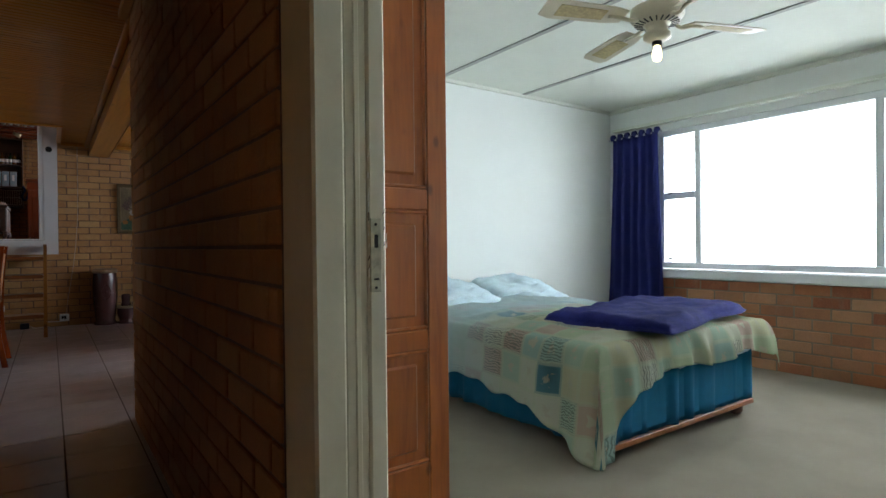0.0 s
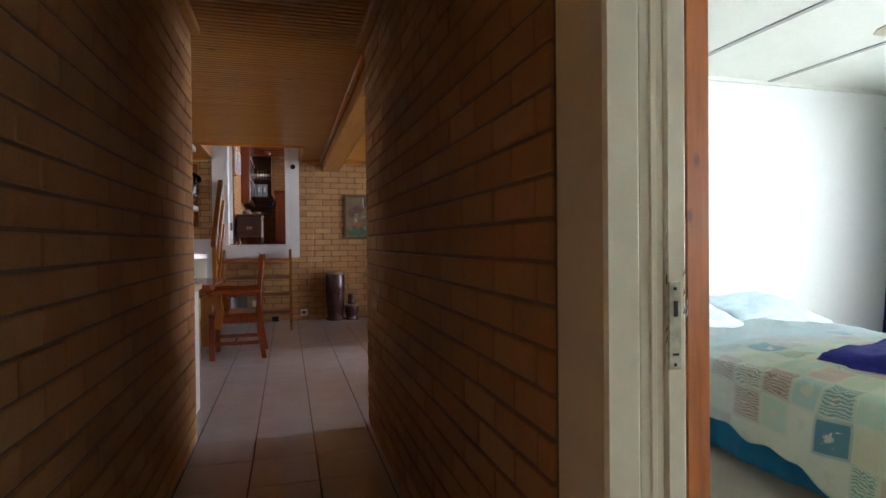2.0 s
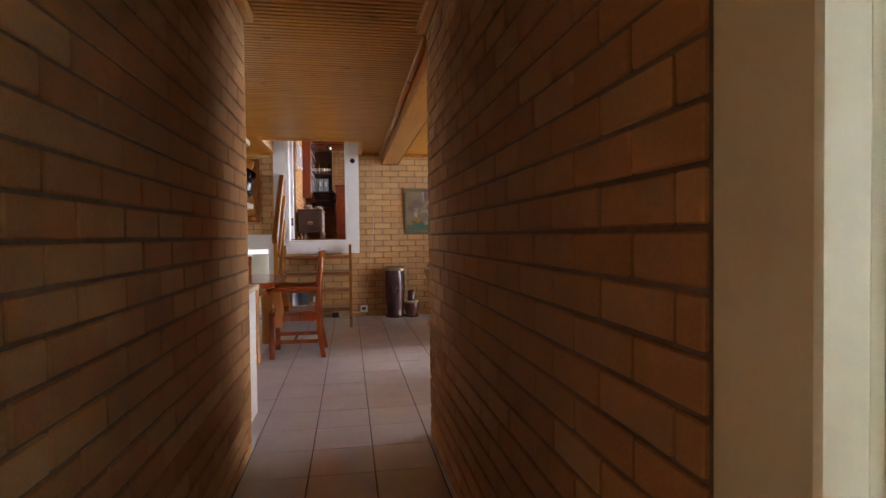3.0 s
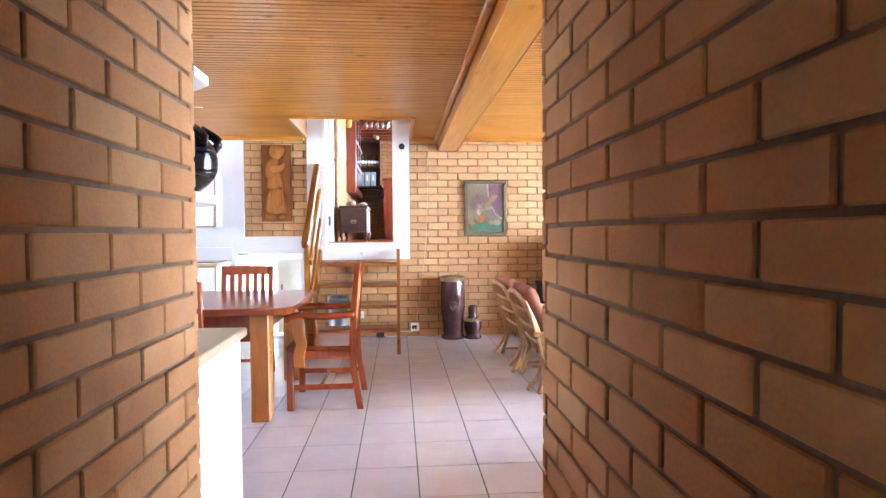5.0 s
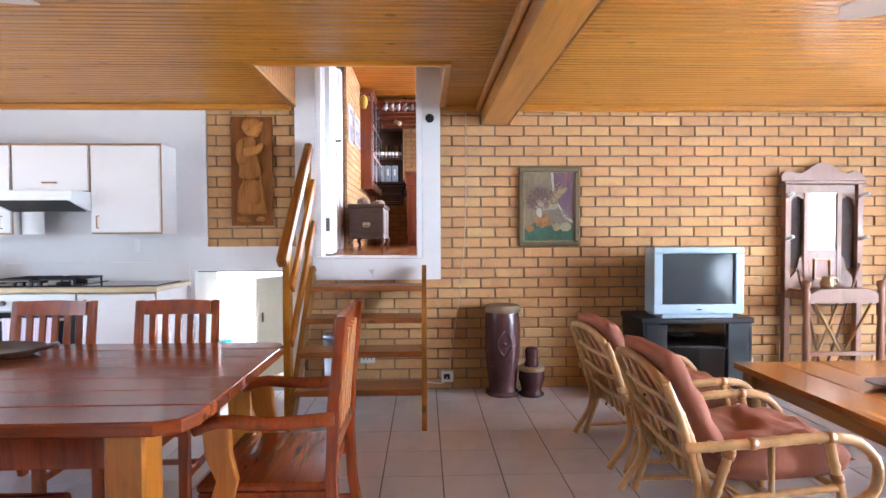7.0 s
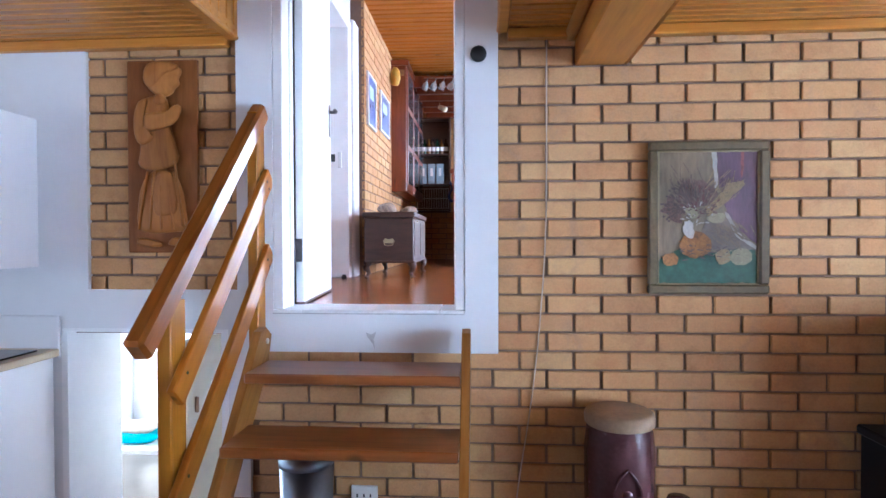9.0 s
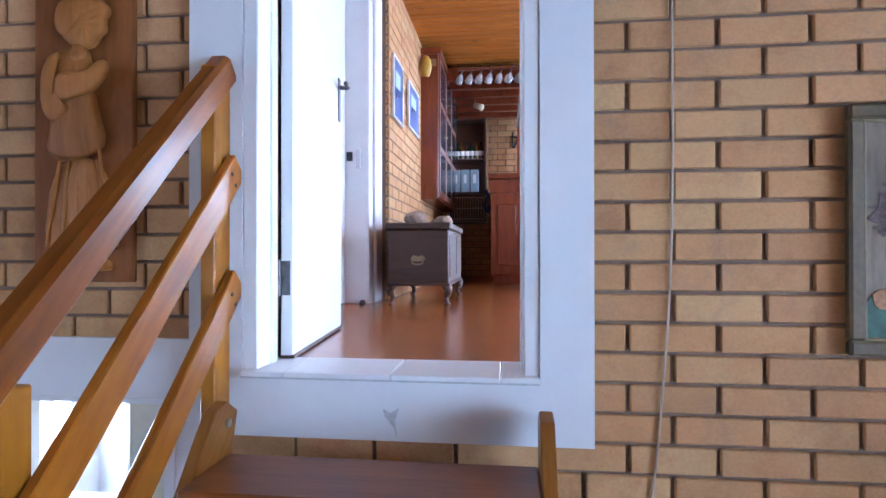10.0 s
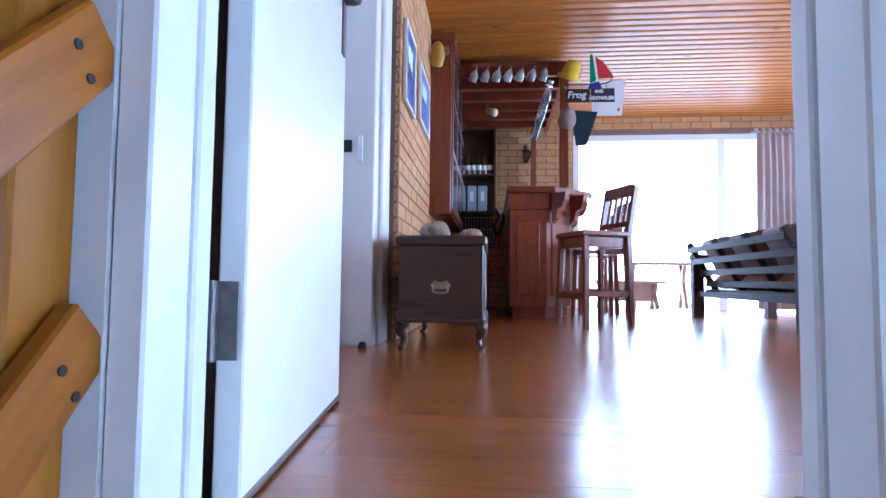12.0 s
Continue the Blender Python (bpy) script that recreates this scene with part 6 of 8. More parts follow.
def mask():
    def f(u, v):
        a, b = u * 2 * math.pi, (v - 0.5) * math.pi
        r = 1 + 0.05 * noise.noise(Vector((math.cos(a) * 3, math.sin(a) * 3, v * 7))) + 0.05 * math.sin(a * 9) * (1 if 0.6 < v < 0.95 else 0.15)
        return Vector((0.105 * r * math.cos(b) * math.cos(a), 0.105 * r * math.cos(b) * math.sin(a), 0.105 + 0.105 * math.sin(b) * (1 + 0.03 * math.sin(a * 5))))
    bm = sheet(40, 24, f)
    bmesh.ops.remove_doubles(bm, verts=bm.verts[:], dist=1e-4)
    bmesh.ops.recalc_face_normals(bm, faces=bm.faces[:])
    for a in range(10):
        tube([(0.1 * math.cos(a * 0.628), 0.1 * math.sin(a * 0.628), 0.15), (0.112 * math.cos(a * 0.628), 0.115 * math.sin(a * 0.628), 0.175), (0.06 * math.cos(a * 0.628), 0.06 * math.sin(a * 0.628), 0.212)], 0.012, 6, bm, 3)
    tube([(0.09, -0.05, 0.13), (0.12, 0.0, 0.135), (0.09, 0.05, 0.13)], 0.008, 6, bm, 3)
    tube([(0.085, -0.05, 0.075), (0.11, 0.0, 0.065), (0.085, 0.05, 0.075)], 0.012, 6, bm, 3)
    single("ebony_carving", bm, EBONY, pose(-0.69, 3.96, 1.325, 0, 0, -35) @ Matrix.Scale(0.93, 4), "glossy black carved ebony head on the shelf", "carving", smooth=True)


mask()

# pantry door, shelf and cloth behind the low opening
pd = thing("pantry_door", pose(-1.50, 8.99, 0.02, 0, 0, 62), "cream pantry door standing ajar", "door")
part("panel", box(0, 0.5, -0.015, 0.015, 0, 0.88, 0.003), FRAME_CREAM, pd)
part("pull", box(0.04, 0.055, -0.035, -0.015, 0.50, 0.58, 0.003), OAK, pd)
ps = thing("pantry_shelf", pose(-2.1, 9.4, 0), "white pantry shelf unit", "shelf")
part("board", box(-0.35, 0.55, -0.2, 0.3, 0.22, 0.245, 0.003), MELAMINE, ps)
for x in (-0.34, 0.52):
    part("end_panel", box(x, x + 0.02, -0.2, 0.3, 0, 0.22), MELAMINE, ps)
single("folded_cloth", pillow(0, 0, 0.03, 0.26, 0.18, 0.06, n=10, lump=0.8), TEAL_CLOTH, pose(-1.98, 9.35, 0.245), "crumpled turquoise cloth on the pantry shelf", "cloth", smooth=True)

single("folded_linen", pillow(0, 0, 0.025, 0.20, 0.15, 0.05, n=10, lump=0.6), PILLOW_BEIGE, pose(-1.97, 9.35, 0.300), "crumpled beige linen on the turquoise cloth", "linen", smooth=True)

# ---- bedroom ----
def patchwork():
    m, nt, b = shader("patchwork_cotton", 0.9, 0, 0.2)
    # unrolled cloth: hanging parts continue the pattern downwards
    tc = nt.nodes.new("ShaderNodeUVMap")
    uv = nt.nodes.new("ShaderNodeVectorMath")
    uv.operation = "SCALE"
    uv.inputs[3].default_value = 7.4
    nt.links.new(tc.outputs[0], uv.inputs[0])
    fl = nt.nodes.new("ShaderNodeVectorMath")
    fl.operation = "FLOOR"
    nt.links.new(uv.outputs[0], fl.inputs[0])
    far = nt.nodes.new("ShaderNodeVectorMath")
    far.inputs[1].default_value = (17.3, 5.7, 2.1)
    nt.links.new(fl.outputs[0], far.inputs[0])
    wn = nt.nodes.new("ShaderNodeTexWhiteNoise")
    nt.links.new(far.outputs[0], wn.inputs["Vector"])
    r = nt.nodes.new("ShaderNodeValToRGB")
    r.color_ramp.interpolation = "CONSTANT"
    cols = [(0.0, (0.52, 0.60, 0.40)), (0.18, (0.62, 0.60, 0.40)), (0.34, (0.55, 0.42, 0.33)), (0.45, (0.48, 0.60, 0.46)), (0.60, (0.12, 0.26, 0.30)), (0.63, (0.63, 0.64, 0.50)), (0.80, (0.58, 0.46, 0.36)), (0.90, (0.42, 0.56, 0.48))]
    el = r.color_ramp.elements
    while len(el) < len(cols):
        el.new(0.5)
    for e, (p, c) in zip(el, cols):
        e.position, e.color = p, (*c, 1)
    nt.links.new(wn.outputs["Value"], r.inputs[0])
    fr = nt.nodes.new("ShaderNodeVectorMath")
    fr.operation = "FRACTION"
    nt.links.new(uv.outputs[0], fr.inputs[0])
    # a motif in each square: flower or stripes
    ds = nt.nodes.new("ShaderNodeVectorMath")
    ds.operation = "DISTANCE"
    nt.links.new(fr.outputs[0], ds.inputs[0])
    ds.inputs[1].default_value = (0.5, 0.5, 0)
    n = node(nt, "ShaderNodeTexNoise", Scale=3.2, Detail=3.0, Distortion=1.2)
    nt.links.new(uv.outputs[0], n.inputs["Vector"])
    add = nt.nodes.new("ShaderNodeMath")
    add.operation = "MULTIPLY_ADD"
    add.inputs[1].default_value = 0.9
    nt.links.new(n.outputs[0], add.inputs[0])
    nt.links.new(ds.outputs["Value"], add.inputs[2])
    motif = ramp(nt, add.outputs[0], [(0.52, (1, 1, 1)), (0.60, (0, 0, 0))])
    c = mix(nt, motif, r.outputs[0], (0.60, 0.58, 0.44))
    w = node(nt, "ShaderNodeTexWave", Scale=3.4, Distortion=9.0, Detail=2.0)
    nt.links.new(uv.outputs[0], w.inputs["Vector"])
    stripes = ramp(nt, w.outputs[0], [(0.55, (0, 0, 0)), (0.62, (1, 1, 1))])
    pick = ramp(nt, wn.outputs["Color"], [(0.72, (0, 0, 0)), (0.73, (0.6, 0.6, 0.6))])
    both = mix(nt, 1.0, stripes, pick, "MULTIPLY")
    c = mix(nt, both, c, (0.13, 0.16, 0.13))
    # light sashing between the squares
    sq = nt.nodes.new("ShaderNodeVectorMath")
    sq.operation = "SUBTRACT"
    sq.inputs[1].default_value = (0.5, 0.5, 0.0)
    nt.links.new(fr.outputs[0], sq.inputs[0])
    ab = nt.nodes.new("ShaderNodeVectorMath")
    ab.operation = "ABSOLUTE"
    nt.links.new(sq.outputs[0], ab.inputs[0])
    axes = nt.nodes.new("ShaderNodeSeparateXYZ")
    nt.links.new(ab.outputs[0], axes.inputs[0])
    widest = nt.nodes.new("ShaderNodeMath")
    widest.operation = "MAXIMUM"
    nt.links.new(axes.outputs[0], widest.inputs[0])
    nt.links.new(axes.outputs[1], widest.inputs[1])
    c = mix(nt, ramp(nt, widest.outputs[0], [(0.41, (0, 0, 0)), (0.44, (0.6, 0.6, 0.6))]), c, (0.60, 0.64, 0.46))
    # the head end is plain pale blue
    sx = nt.nodes.new("ShaderNodeSeparateXYZ")
    nt.links.new(tc.outputs[0], sx.inputs[0])
    mr = nt.nodes.new("ShaderNodeMapRange")
    mr.inputs[1].default_value, mr.inputs[2].default_value = 0.0, 2.2
    nt.links.new(sx.outputs[1], mr.inputs[0])
    fade = ramp(nt, mr.outputs[0], [(0.50, (0, 0, 0)), (0.68, (0.8, 0.8, 0.8))])
    c = mix(nt, fade, c, (0.66, 0.80, 0.85))
    nt.links.new(c, b.inputs["Base Color"])
    f = node(nt, "ShaderNodeTexNoise", Scale=160.0)
    nt.links.new(coords(nt), f.inputs["Vector"])
    bump(nt, b, f.outputs[0], 0.2, 0.002)
    return m


def bed():
    t = thing("bed", pose(2.565, 1.78, 0), "double bed with a teal blue valance and patchwork duvet", "bed")
    hw, ln = 0.675, 1.87
    part("base", box(-hw + 0.02, hw - 0.02, 0.02, ln, 0.10, 0.34, 0.01), BASE_BLUE, t)
    part("mattress", box(-hw, hw, 0.0, ln, 0.34, 0.52, 0.05, seg=3), PILLOW_BLUE, t)
    def val(u, v):
        # round three sides: left, foot, right
        per = [(-hw, ln), (-hw, 0), (hw, 0), (hw, ln)]
        L = [ln, 2 * hw, ln]
        s = u * sum(L)
        for (a, b), l in zip(zip(per, per[1:]), L):
            if s <= l + 1e-6:
                k = s / l
                x, y = a[0] + (b[0] - a[0]) * k, a[1] + (b[1] - a[1]) * k
                nx, ny = (b[1] - a[1]) / l, -(b[0] - a[0]) / l
                break
            s -= l
        o = -0.014 - (0.013 * math.sin(u * 120 + 3 * math.sin(u * 37)) + 0.006 * math.sin(u * 271)) * (1 - 0.65 * v)
        return Vector((x + nx * o, y + ny * o, 0.088 + 0.417 * v))
    part("valance", sheet(220, 6, val, 0.004), BASE_BLUE, t, "gathered teal blue valance", smooth=True)
    for x in (-hw + 0.08, hw - 0.08):
        for y in (0.07, ln - 0.08):
            part("castor", lathe([(0.025, 0), (0.04, 0.02), (0.04, 0.055), (0.02, 0.07), (0.02, 0.10)], 14, m=pose(x, y, 0)), DARK_WOOD, t, smooth=True)
    part("edge_board", box(-hw + 0.02, hw - 0.02, -0.004, 0.019, 0.066, 0.092, 0.002), TREAD_PINE, t)


bed()


def duvet():
    """The cloth lies over the bed; its flaps hang at both sides and the foot, and one corner reaches the floor."""
    hw, ln, top = 0.70, 1.55, 0.535
    bm = bmesh.new()
    uvl = bm.loops.layers.uv.new("UVMap")
    cols = [(-hw, 1 - k / 26, -1) for k in range(26)] + [(-hw + 2 * hw * k / 70, 0, 0) for k in range(71)] + [(hw, (k + 1) / 8, 1) for k in range(8)]
    rows = [(0.0, 1 - k / 22) for k in range(22)] + [(ln * k / 80, 0) for k in range(81)]

    def left_tail(q):
        return 0.275 + 0.20 * math.exp(-q / 0.30) + 0.014 * math.sin(q * 13) + 0.010 * math.sin(q * 31 + 1)

    def foot_tail(s):
        return 0.165 + 0.32 * math.exp(-(s + hw) / 0.085) + 0.018 * math.sin(s * 11) + 0.10 * max(0.0, s - 0.5)

    grid = []
    for s, fx, side in cols:
        line = []
        for q, fy in rows:
            ox = fx * (left_tail(q) if side < 0 else 0.20 + 0.02 * math.sin(q * 9))
            oy = fy * foot_tail(s)
            drop = min(0.485, math.hypot(ox, oy)) if ox and oy else ox + oy
            bend = 0.04 * (1 - math.exp(-drop / 0.04))
            fold_x = 0.020 * math.sin(q * 17 + 3 * math.sin(q * 5)) * min(1, ox / 0.15)
            fold_y = (0.020 * math.sin(s * 23 + 2 * math.sin(s * 7)) + 0.008 * math.sin(s * 51)) * min(1, oy / 0.12)
            lay = Vector((s * 2.6, q * 2.6, drop))
            crease = 0.020 * noise.noise(lay * 1.3) + 0.026 * (0.5 - abs(noise.noise(lay * 2.1 + Vector((3, 1, 0))))) + 0.010 * (0.5 - abs(noise.noise(lay * 5.5)))
            edge = min(1, (hw - abs(s)) / 0.12 + 0.35, q / 0.12 + 0.35)
            x = s + (side or 0) * (bend * (ox > 0) + 0.10 * ox) + (fold_x + 0.4 * crease) * (side if ox else 0)
            y = q - (bend * (oy > 0) + 0.10 * oy + fold_y) * (1 if oy else 0)
            puff = 0.045 * (1 - min(1, (abs(s) / hw) ** 4)) * (1 - math.exp(-q / 0.2))
            z = top + puff + crease * max(0.3, edge) * (1 - min(1, drop / 0.3)) - max(0.0, drop - 0.012)
            u, v = s + (side or 0) * ox + 1.2, q - oy + 0.5
            line.append((bm.verts.new((x, y, max(0.03, z))), u + 0.05 * noise.noise(lay * 0.6), v + 0.05 * noise.noise(lay * 0.6 + Vector((5, 5, 5)))))
        grid.append(line)
    for i in range(len(cols) - 1):
        for j in range(len(rows) - 1):
            quad = (grid[i][j], grid[i + 1][j], grid[i + 1][j + 1], grid[i][j + 1])
            f = bm.faces.new([v[0] for v in quad])
            for lp, v in zip(f.loops, quad):
                lp[uvl].uv = (v[1], v[2])
    bmesh.ops.solidify(bm, geom=bm.faces[:], thickness=0.012)
    single("duvet", bm, patchwork(), pose(2.565, 1.76, 0), "rumpled patchwork duvet in pale green, yellow and pink", "duvet", smooth=True)


duvet()
for x, y, a in ((2.28, 3.40, 4), (2.92, 3.42, -6)):
    single("pillow", pillow(0, 0, 0, 0.62, 0.42, 0.13, lump=0.5, n=26, power=0.45, m=pose(0, 0, 0, 14, 0, a)), PILLOW_BLUE, pose(x, y, 0.632), "pale blue pillow against the bedroom wall", "pillow", "pillows on the bed", smooth=True)
    single("pillow", pillow(0, 0, 0, 0.64, 0.42, 0.12, lump=0.45, n=26, power=0.45, m=pose(0, 0, 0, 3, 0, a)), PILLOW_BLUE, pose(x + 0.05, y - 0.05, 0.57), "flat pale blue pillow under another pillow", "pillow", "pillows on the bed", smooth=True)


def blanket():
    def f(u, v):
        x, y = (u - 0.5) * 1.18, (v - 0.5) * 0.66
        e = min(u, 1 - u, v, 1 - v)
        h = 0.062 * (1 - math.exp(-e / 0.03)) + (0.022 * noise.noise(Vector((x * 4, y * 6, 4))) + 0.014 * noise.noise(Vector((x * 9, y * 12, 7)))) * min(1, e / 0.06)
        return Vector((x + 0.02 * noise.noise(Vector((v * 4, 1, 0))), y + 0.05 * noise.noise(Vector((u * 3, 2, 0))), h))
    t = thing("blanket", pose(2.71, 2.09, 0.572, 0, 0, 12), "folded royal blue fleece blanket lying across the bed", "blanket")
    part("top_fold", sheet(60, 36, f), BLANKET, t, smooth=True)
    for k in range(2):
        def g(u, v, k=k):
            p = f(u, v)
            return Vector((p.x * (1 + 0.012 * (k + 1)), p.y * (1 + 0.02 * (k + 1)), p.z * (0.62 - 0.3 * k)))
        part("under_fold", sheet(60, 36, g), BLANKET, t, smooth=True)


blanket()
cb = curtain("curtain", pose(4.345, 3.345, 0.10, 0, 0, 90), 0.46, 1.85, 6, CURTAIN_BLUE, "navy blue curtain with a gathered heading beside the window", 0.04, 0.38)


# ---- ceiling fans ----
def fan(name, m, label, body, blade, inlay, blades, span, turn, light="shades", lit=(), drop=0.0):
    t = thing(name, m, label, "ceiling fan")
    part("canopy", lathe([(0.0, drop), (0.055, drop), (0.06, drop - 0.02), (0.03, drop - 0.045), (0.012, drop - 0.05), (0.012, -0.09), (0.0, -0.09)], 20), body, t, smooth=True)
    part("motor", lathe([(0.0, -0.085), (0.08, -0.085), (0.115, -0.10), (0.12, -0.14), (0.10, -0.165), (0.05, -0.175), (0.045, -0.21), (0.06, -0.215), (0.06, -0.235), (0.035, -0.25), (0.0, -0.25)], 28), body, t, smooth=True)
    bm = bmesh.new()
    for k in range(22):
        a = k * 2 * math.pi / 22
        beam((0.062 * math.cos(a), 0.062 * math.sin(a), -0.173), (0.098 * math.cos(a), 0.098 * math.sin(a), -0.166), 0.006, 0.004, 0, bm)
    part("vent_slots", bm, IRON, t)
    for k in range(blades):
        a = turn + k * 360 / blades
        r = pose(0, 0, -0.155, 0, 0, a)
        b = part("blade", slab([(0.17, -0.045), (0.24, -0.06), (span - 0.05, -0.068), (span, -0.05), (span, 0.05), (span - 0.05, 0.068), (0.24, 0.06), (0.17, 0.045)], 0, 0.006, m=r @ pose(0, 0, 0, 11, 0, 0), bev=0.002), blade, t)
        part("blade_iron", tube([r @ Vector(p) for p in ((0.09, 0, 0.0), (0.14, 0.01, -0.015), (0.19, 0.0, -0.006), (0.25, 0, -0.004))], 0.009, 7, steps=3), body, t, smooth=True)
        if inlay:
            part("cane_inlay", slab([(0.27, -0.035), (span - 0.07, -0.04), (span - 0.07, 0.04), (0.27, 0.035)], -0.002, 0.0, m=r @ pose(0, 0, 0, 11, 0, 0)), inlay, b)
    if light == "bulb":
        part("lamp_holder", lathe([(0.0, -0.25), (0.022, -0.25), (0.022, -0.27), (0.0, -0.27)], 14), IRON, t)
        part("bulb", lathe([(0.0, -0.26), (0.014, -0.27), (0.021, -0.30), (0.021, -0.325), (0.013, -0.338), (0.0, -0.342)], 14), BULB, t, "lit bare bulb", smooth=True)
        part("pull_chain", tube([(0.03, 0, -0.25), (0.035, 0, -0.33)], 0.002, 5), BRASS, t)
    else:
        for k in range(3):
            a = math.radians(turn + 40 + k * 120)
            d = Vector((math.cos(a), math.sin(a), 0))
            part("lamp_arm", tube([d * 0.03 + Vector((0, 0, -0.24)), d * 0.09 + Vector((0, 0, -0.235)), d * 0.11 + Vector((0, 0, -0.265))], 0.01, 7, steps=3), body, t, smooth=True)
            mm = Matrix.Translation(d * 0.11 + Vector((0, 0, -0.26))) @ Matrix.Rotation(0.45, 4, Vector((d.y, -d.x, 0)) * 1.0)
            part("lamp_shade", lathe([(0.022, 0.0), (0.032, -0.02), (0.045, -0.07), (0.062, -0.115), (0.058, -0.113), (0.040, -0.068), (0.02, -0.02)], 18, m=mm), body if k not in lit else SMOKED, t, smooth=True)
            if k in lit:
                part("bulb", lathe([(0.0, -0.06), (0.022, -0.075), (0.028, -0.10), (0.02, -0.12), (0.0, -0.128)], 12, m=mm), BULB, t, "lit bulb", smooth=True)
    return t


SMOKED = plain("smoked_shade", (0.10, 0.09, 0.06), 0.3, var=0.1)
fan("ceiling_fan", pose(2.27, 1.745, 2.146), "cream ceiling fan with cane inlaid blades and a bare bulb", FAN_CREAM, FAN_CREAM, FAN_CANE, 4, 0.57, -20, light="bulb", drop=0.09)
fan("ceiling_fan", pose(-1.93, 6.0, CEIL - 0.10), "pewter ceiling fan with pale blades and spot shades", FAN_STEEL, FAN_BLADE, None, 5, 0.58, 12, drop=0.10)
fan("ceiling_fan", pose(2.07, 6.0, CEIL - 0.04), "pewter ceiling fan with pale blades and one lit lamp", FAN_STEEL, FAN_BLADE, None, 4, 0.60, 150, lit=(0, 2), drop=0.04)

# ---- bar room ----
HINGE = plain("tarnished_hinge_steel", (0.16, 0.15, 0.15), 0.45, 0.8, var=0.3, scale=40)
UF = FLOOR2
ul = thing("door_leaf", pose(-0.856, 8.858, UF + 0.012, 0, 0, 95.0), "white painted door standing open into the bar room", "door")
part("panel", box(0.0, 0.72, -0.02, 0.02, 0, 2.02, 0.003), GLOSS_WHITE, ul)
for s in (-1, 1):
    part("escutcheon", box(0.655, 0.69, s * 0.0225 - 0.003, s * 0.0225 + 0.003, 0.91, 1.10, 0.002), HINGE, ul)
    part("handle", tube([(0.672, s * 0.02, 1.06), (0.672, s * 0.06, 1.06), (0.58, s * 0.07, 1.05)], 0.010, 8, steps=3), HINGE, ul, smooth=True)
for z in (0.25, 1.75):
    part("hinge", box(-0.0045, -0.0005, -0.012, 0.038, z - 0.055, z + 0.055, 0.001), HINGE, ul, "worn steel butt hinge")
    part("hinge_knuckle", rod((-0.008, 0.024, z - 0.056), (-0.008, 0.024, z + 0.056), 0.008, seg=10), HINGE, ul)
part("weather_bar", box(0.0, 0.72, -0.024, 0.024, -0.008, 0.004, 0.002), DARK_WOOD, ul)
single("door_stop", lathe([(0.02, 0), (0.022, 0.01), (0.015, 0.03), (0.0, 0.032)], 14), BLACK_PLASTIC, pose(-1.10, 10.70, UF), "black rubber door stop on the floor", "door stop", smooth=True)


def chest():
    t = thing("blanket_chest", pose(-0.73, 11.15, UF), "dark wooden chest on curved legs with brass handles", "chest")
    hw, hd = 0.20, 0.46
    part("body", box(-hw, hw, -hd, hd, 0.14, 0.49, 0.006), DARK_WOOD, t)
    part("lid", box(-hw - 0.015, hw + 0.015, -hd - 0.015, hd + 0.015, 0.49, 0.535, 0.008), DARK_WOOD, t)
    part("moulding", box(-hw - 0.008, hw + 0.008, -hd - 0.008, hd + 0.008, 0.125, 0.145, 0.005), DARK_WOOD, t)
    for sx in (-1, 1):
        for sy in (-1, 1):
            x, y = sx * (hw - 0.03), sy * (hd - 0.04)
            part("leg", tube([(x, y, 0.13), (x + sx * 0.025, y + sy * 0.02, 0.10), (x + sx * 0.005, y, 0.05), (x + sx * 0.012, y + sy * 0.01, 0.02), (x + sx * 0.02, y + sy * 0.015, 0.0)], (0.03, 0.026, 0.018, 0.014, 0.024), 9, steps=4), DARK_WOOD, t, smooth=True)
    bm = slab([(-0.05, 0.30), (-0.03, 0.325), (0, 0.315), (0.03, 0.325), (0.05, 0.30), (0.03, 0.285), (-0.03, 0.285)], 0, 0.004, m=pose(0, -hd - 0.0005, 0, 90, 0, 0))
    part("back_plate", bm, BRASS, t)
    part("drop_handle", tube([(-0.035, -hd - 0.008, 0.305), (-0.03, -hd - 0.02, 0.27), (0.03, -hd - 0.02, 0.27), (0.035, -hd - 0.008, 0.305)], 0.005, 6, steps=3), BRASS, t, smooth=True)
    for y in (-0.2, 0.2):
        part("catch", box(hw, hw + 0.006, y - 0.012, y + 0.012, 0.37, 0.47, 0.002), BRASS, t)
    for y0, y1 in ((-hd + 0.04, -0.02), (0.02, hd - 0.04)):
        part("front_panel", box(hw, hw + 0.006, y0, y1, 0.18, 0.46, 0.003), DARK_WOOD, t)


chest()
STONE = plain("speckled_rock", (0.36, 0.27, 0.21), 0.9, var=0.5, scale=25, relief=0.8, fine=60)
for x, y, s in ((-0.78, 10.92, 0.075), (-0.60, 11.05, 0.06), (-0.68, 11.3, 0.05)):
    bm = bmesh.new()
    bmesh.ops.create_icosphere(bm, subdivisions=3, radius=s)
    for v in bm.verts:
        v.co *= 1 + 0.25 * noise.noise(v.co * 16 + Vector((x * 9, y, 0)))
        v.co.z = max(v.co.z * 0.75, -s * 0.45)
    single("rock_specimen", bm, STONE, pose(x, y, UF + 0.535 + s * 0.45), "rough speckled brown rock on the chest", "rock", "rocks on the chest", smooth=True)


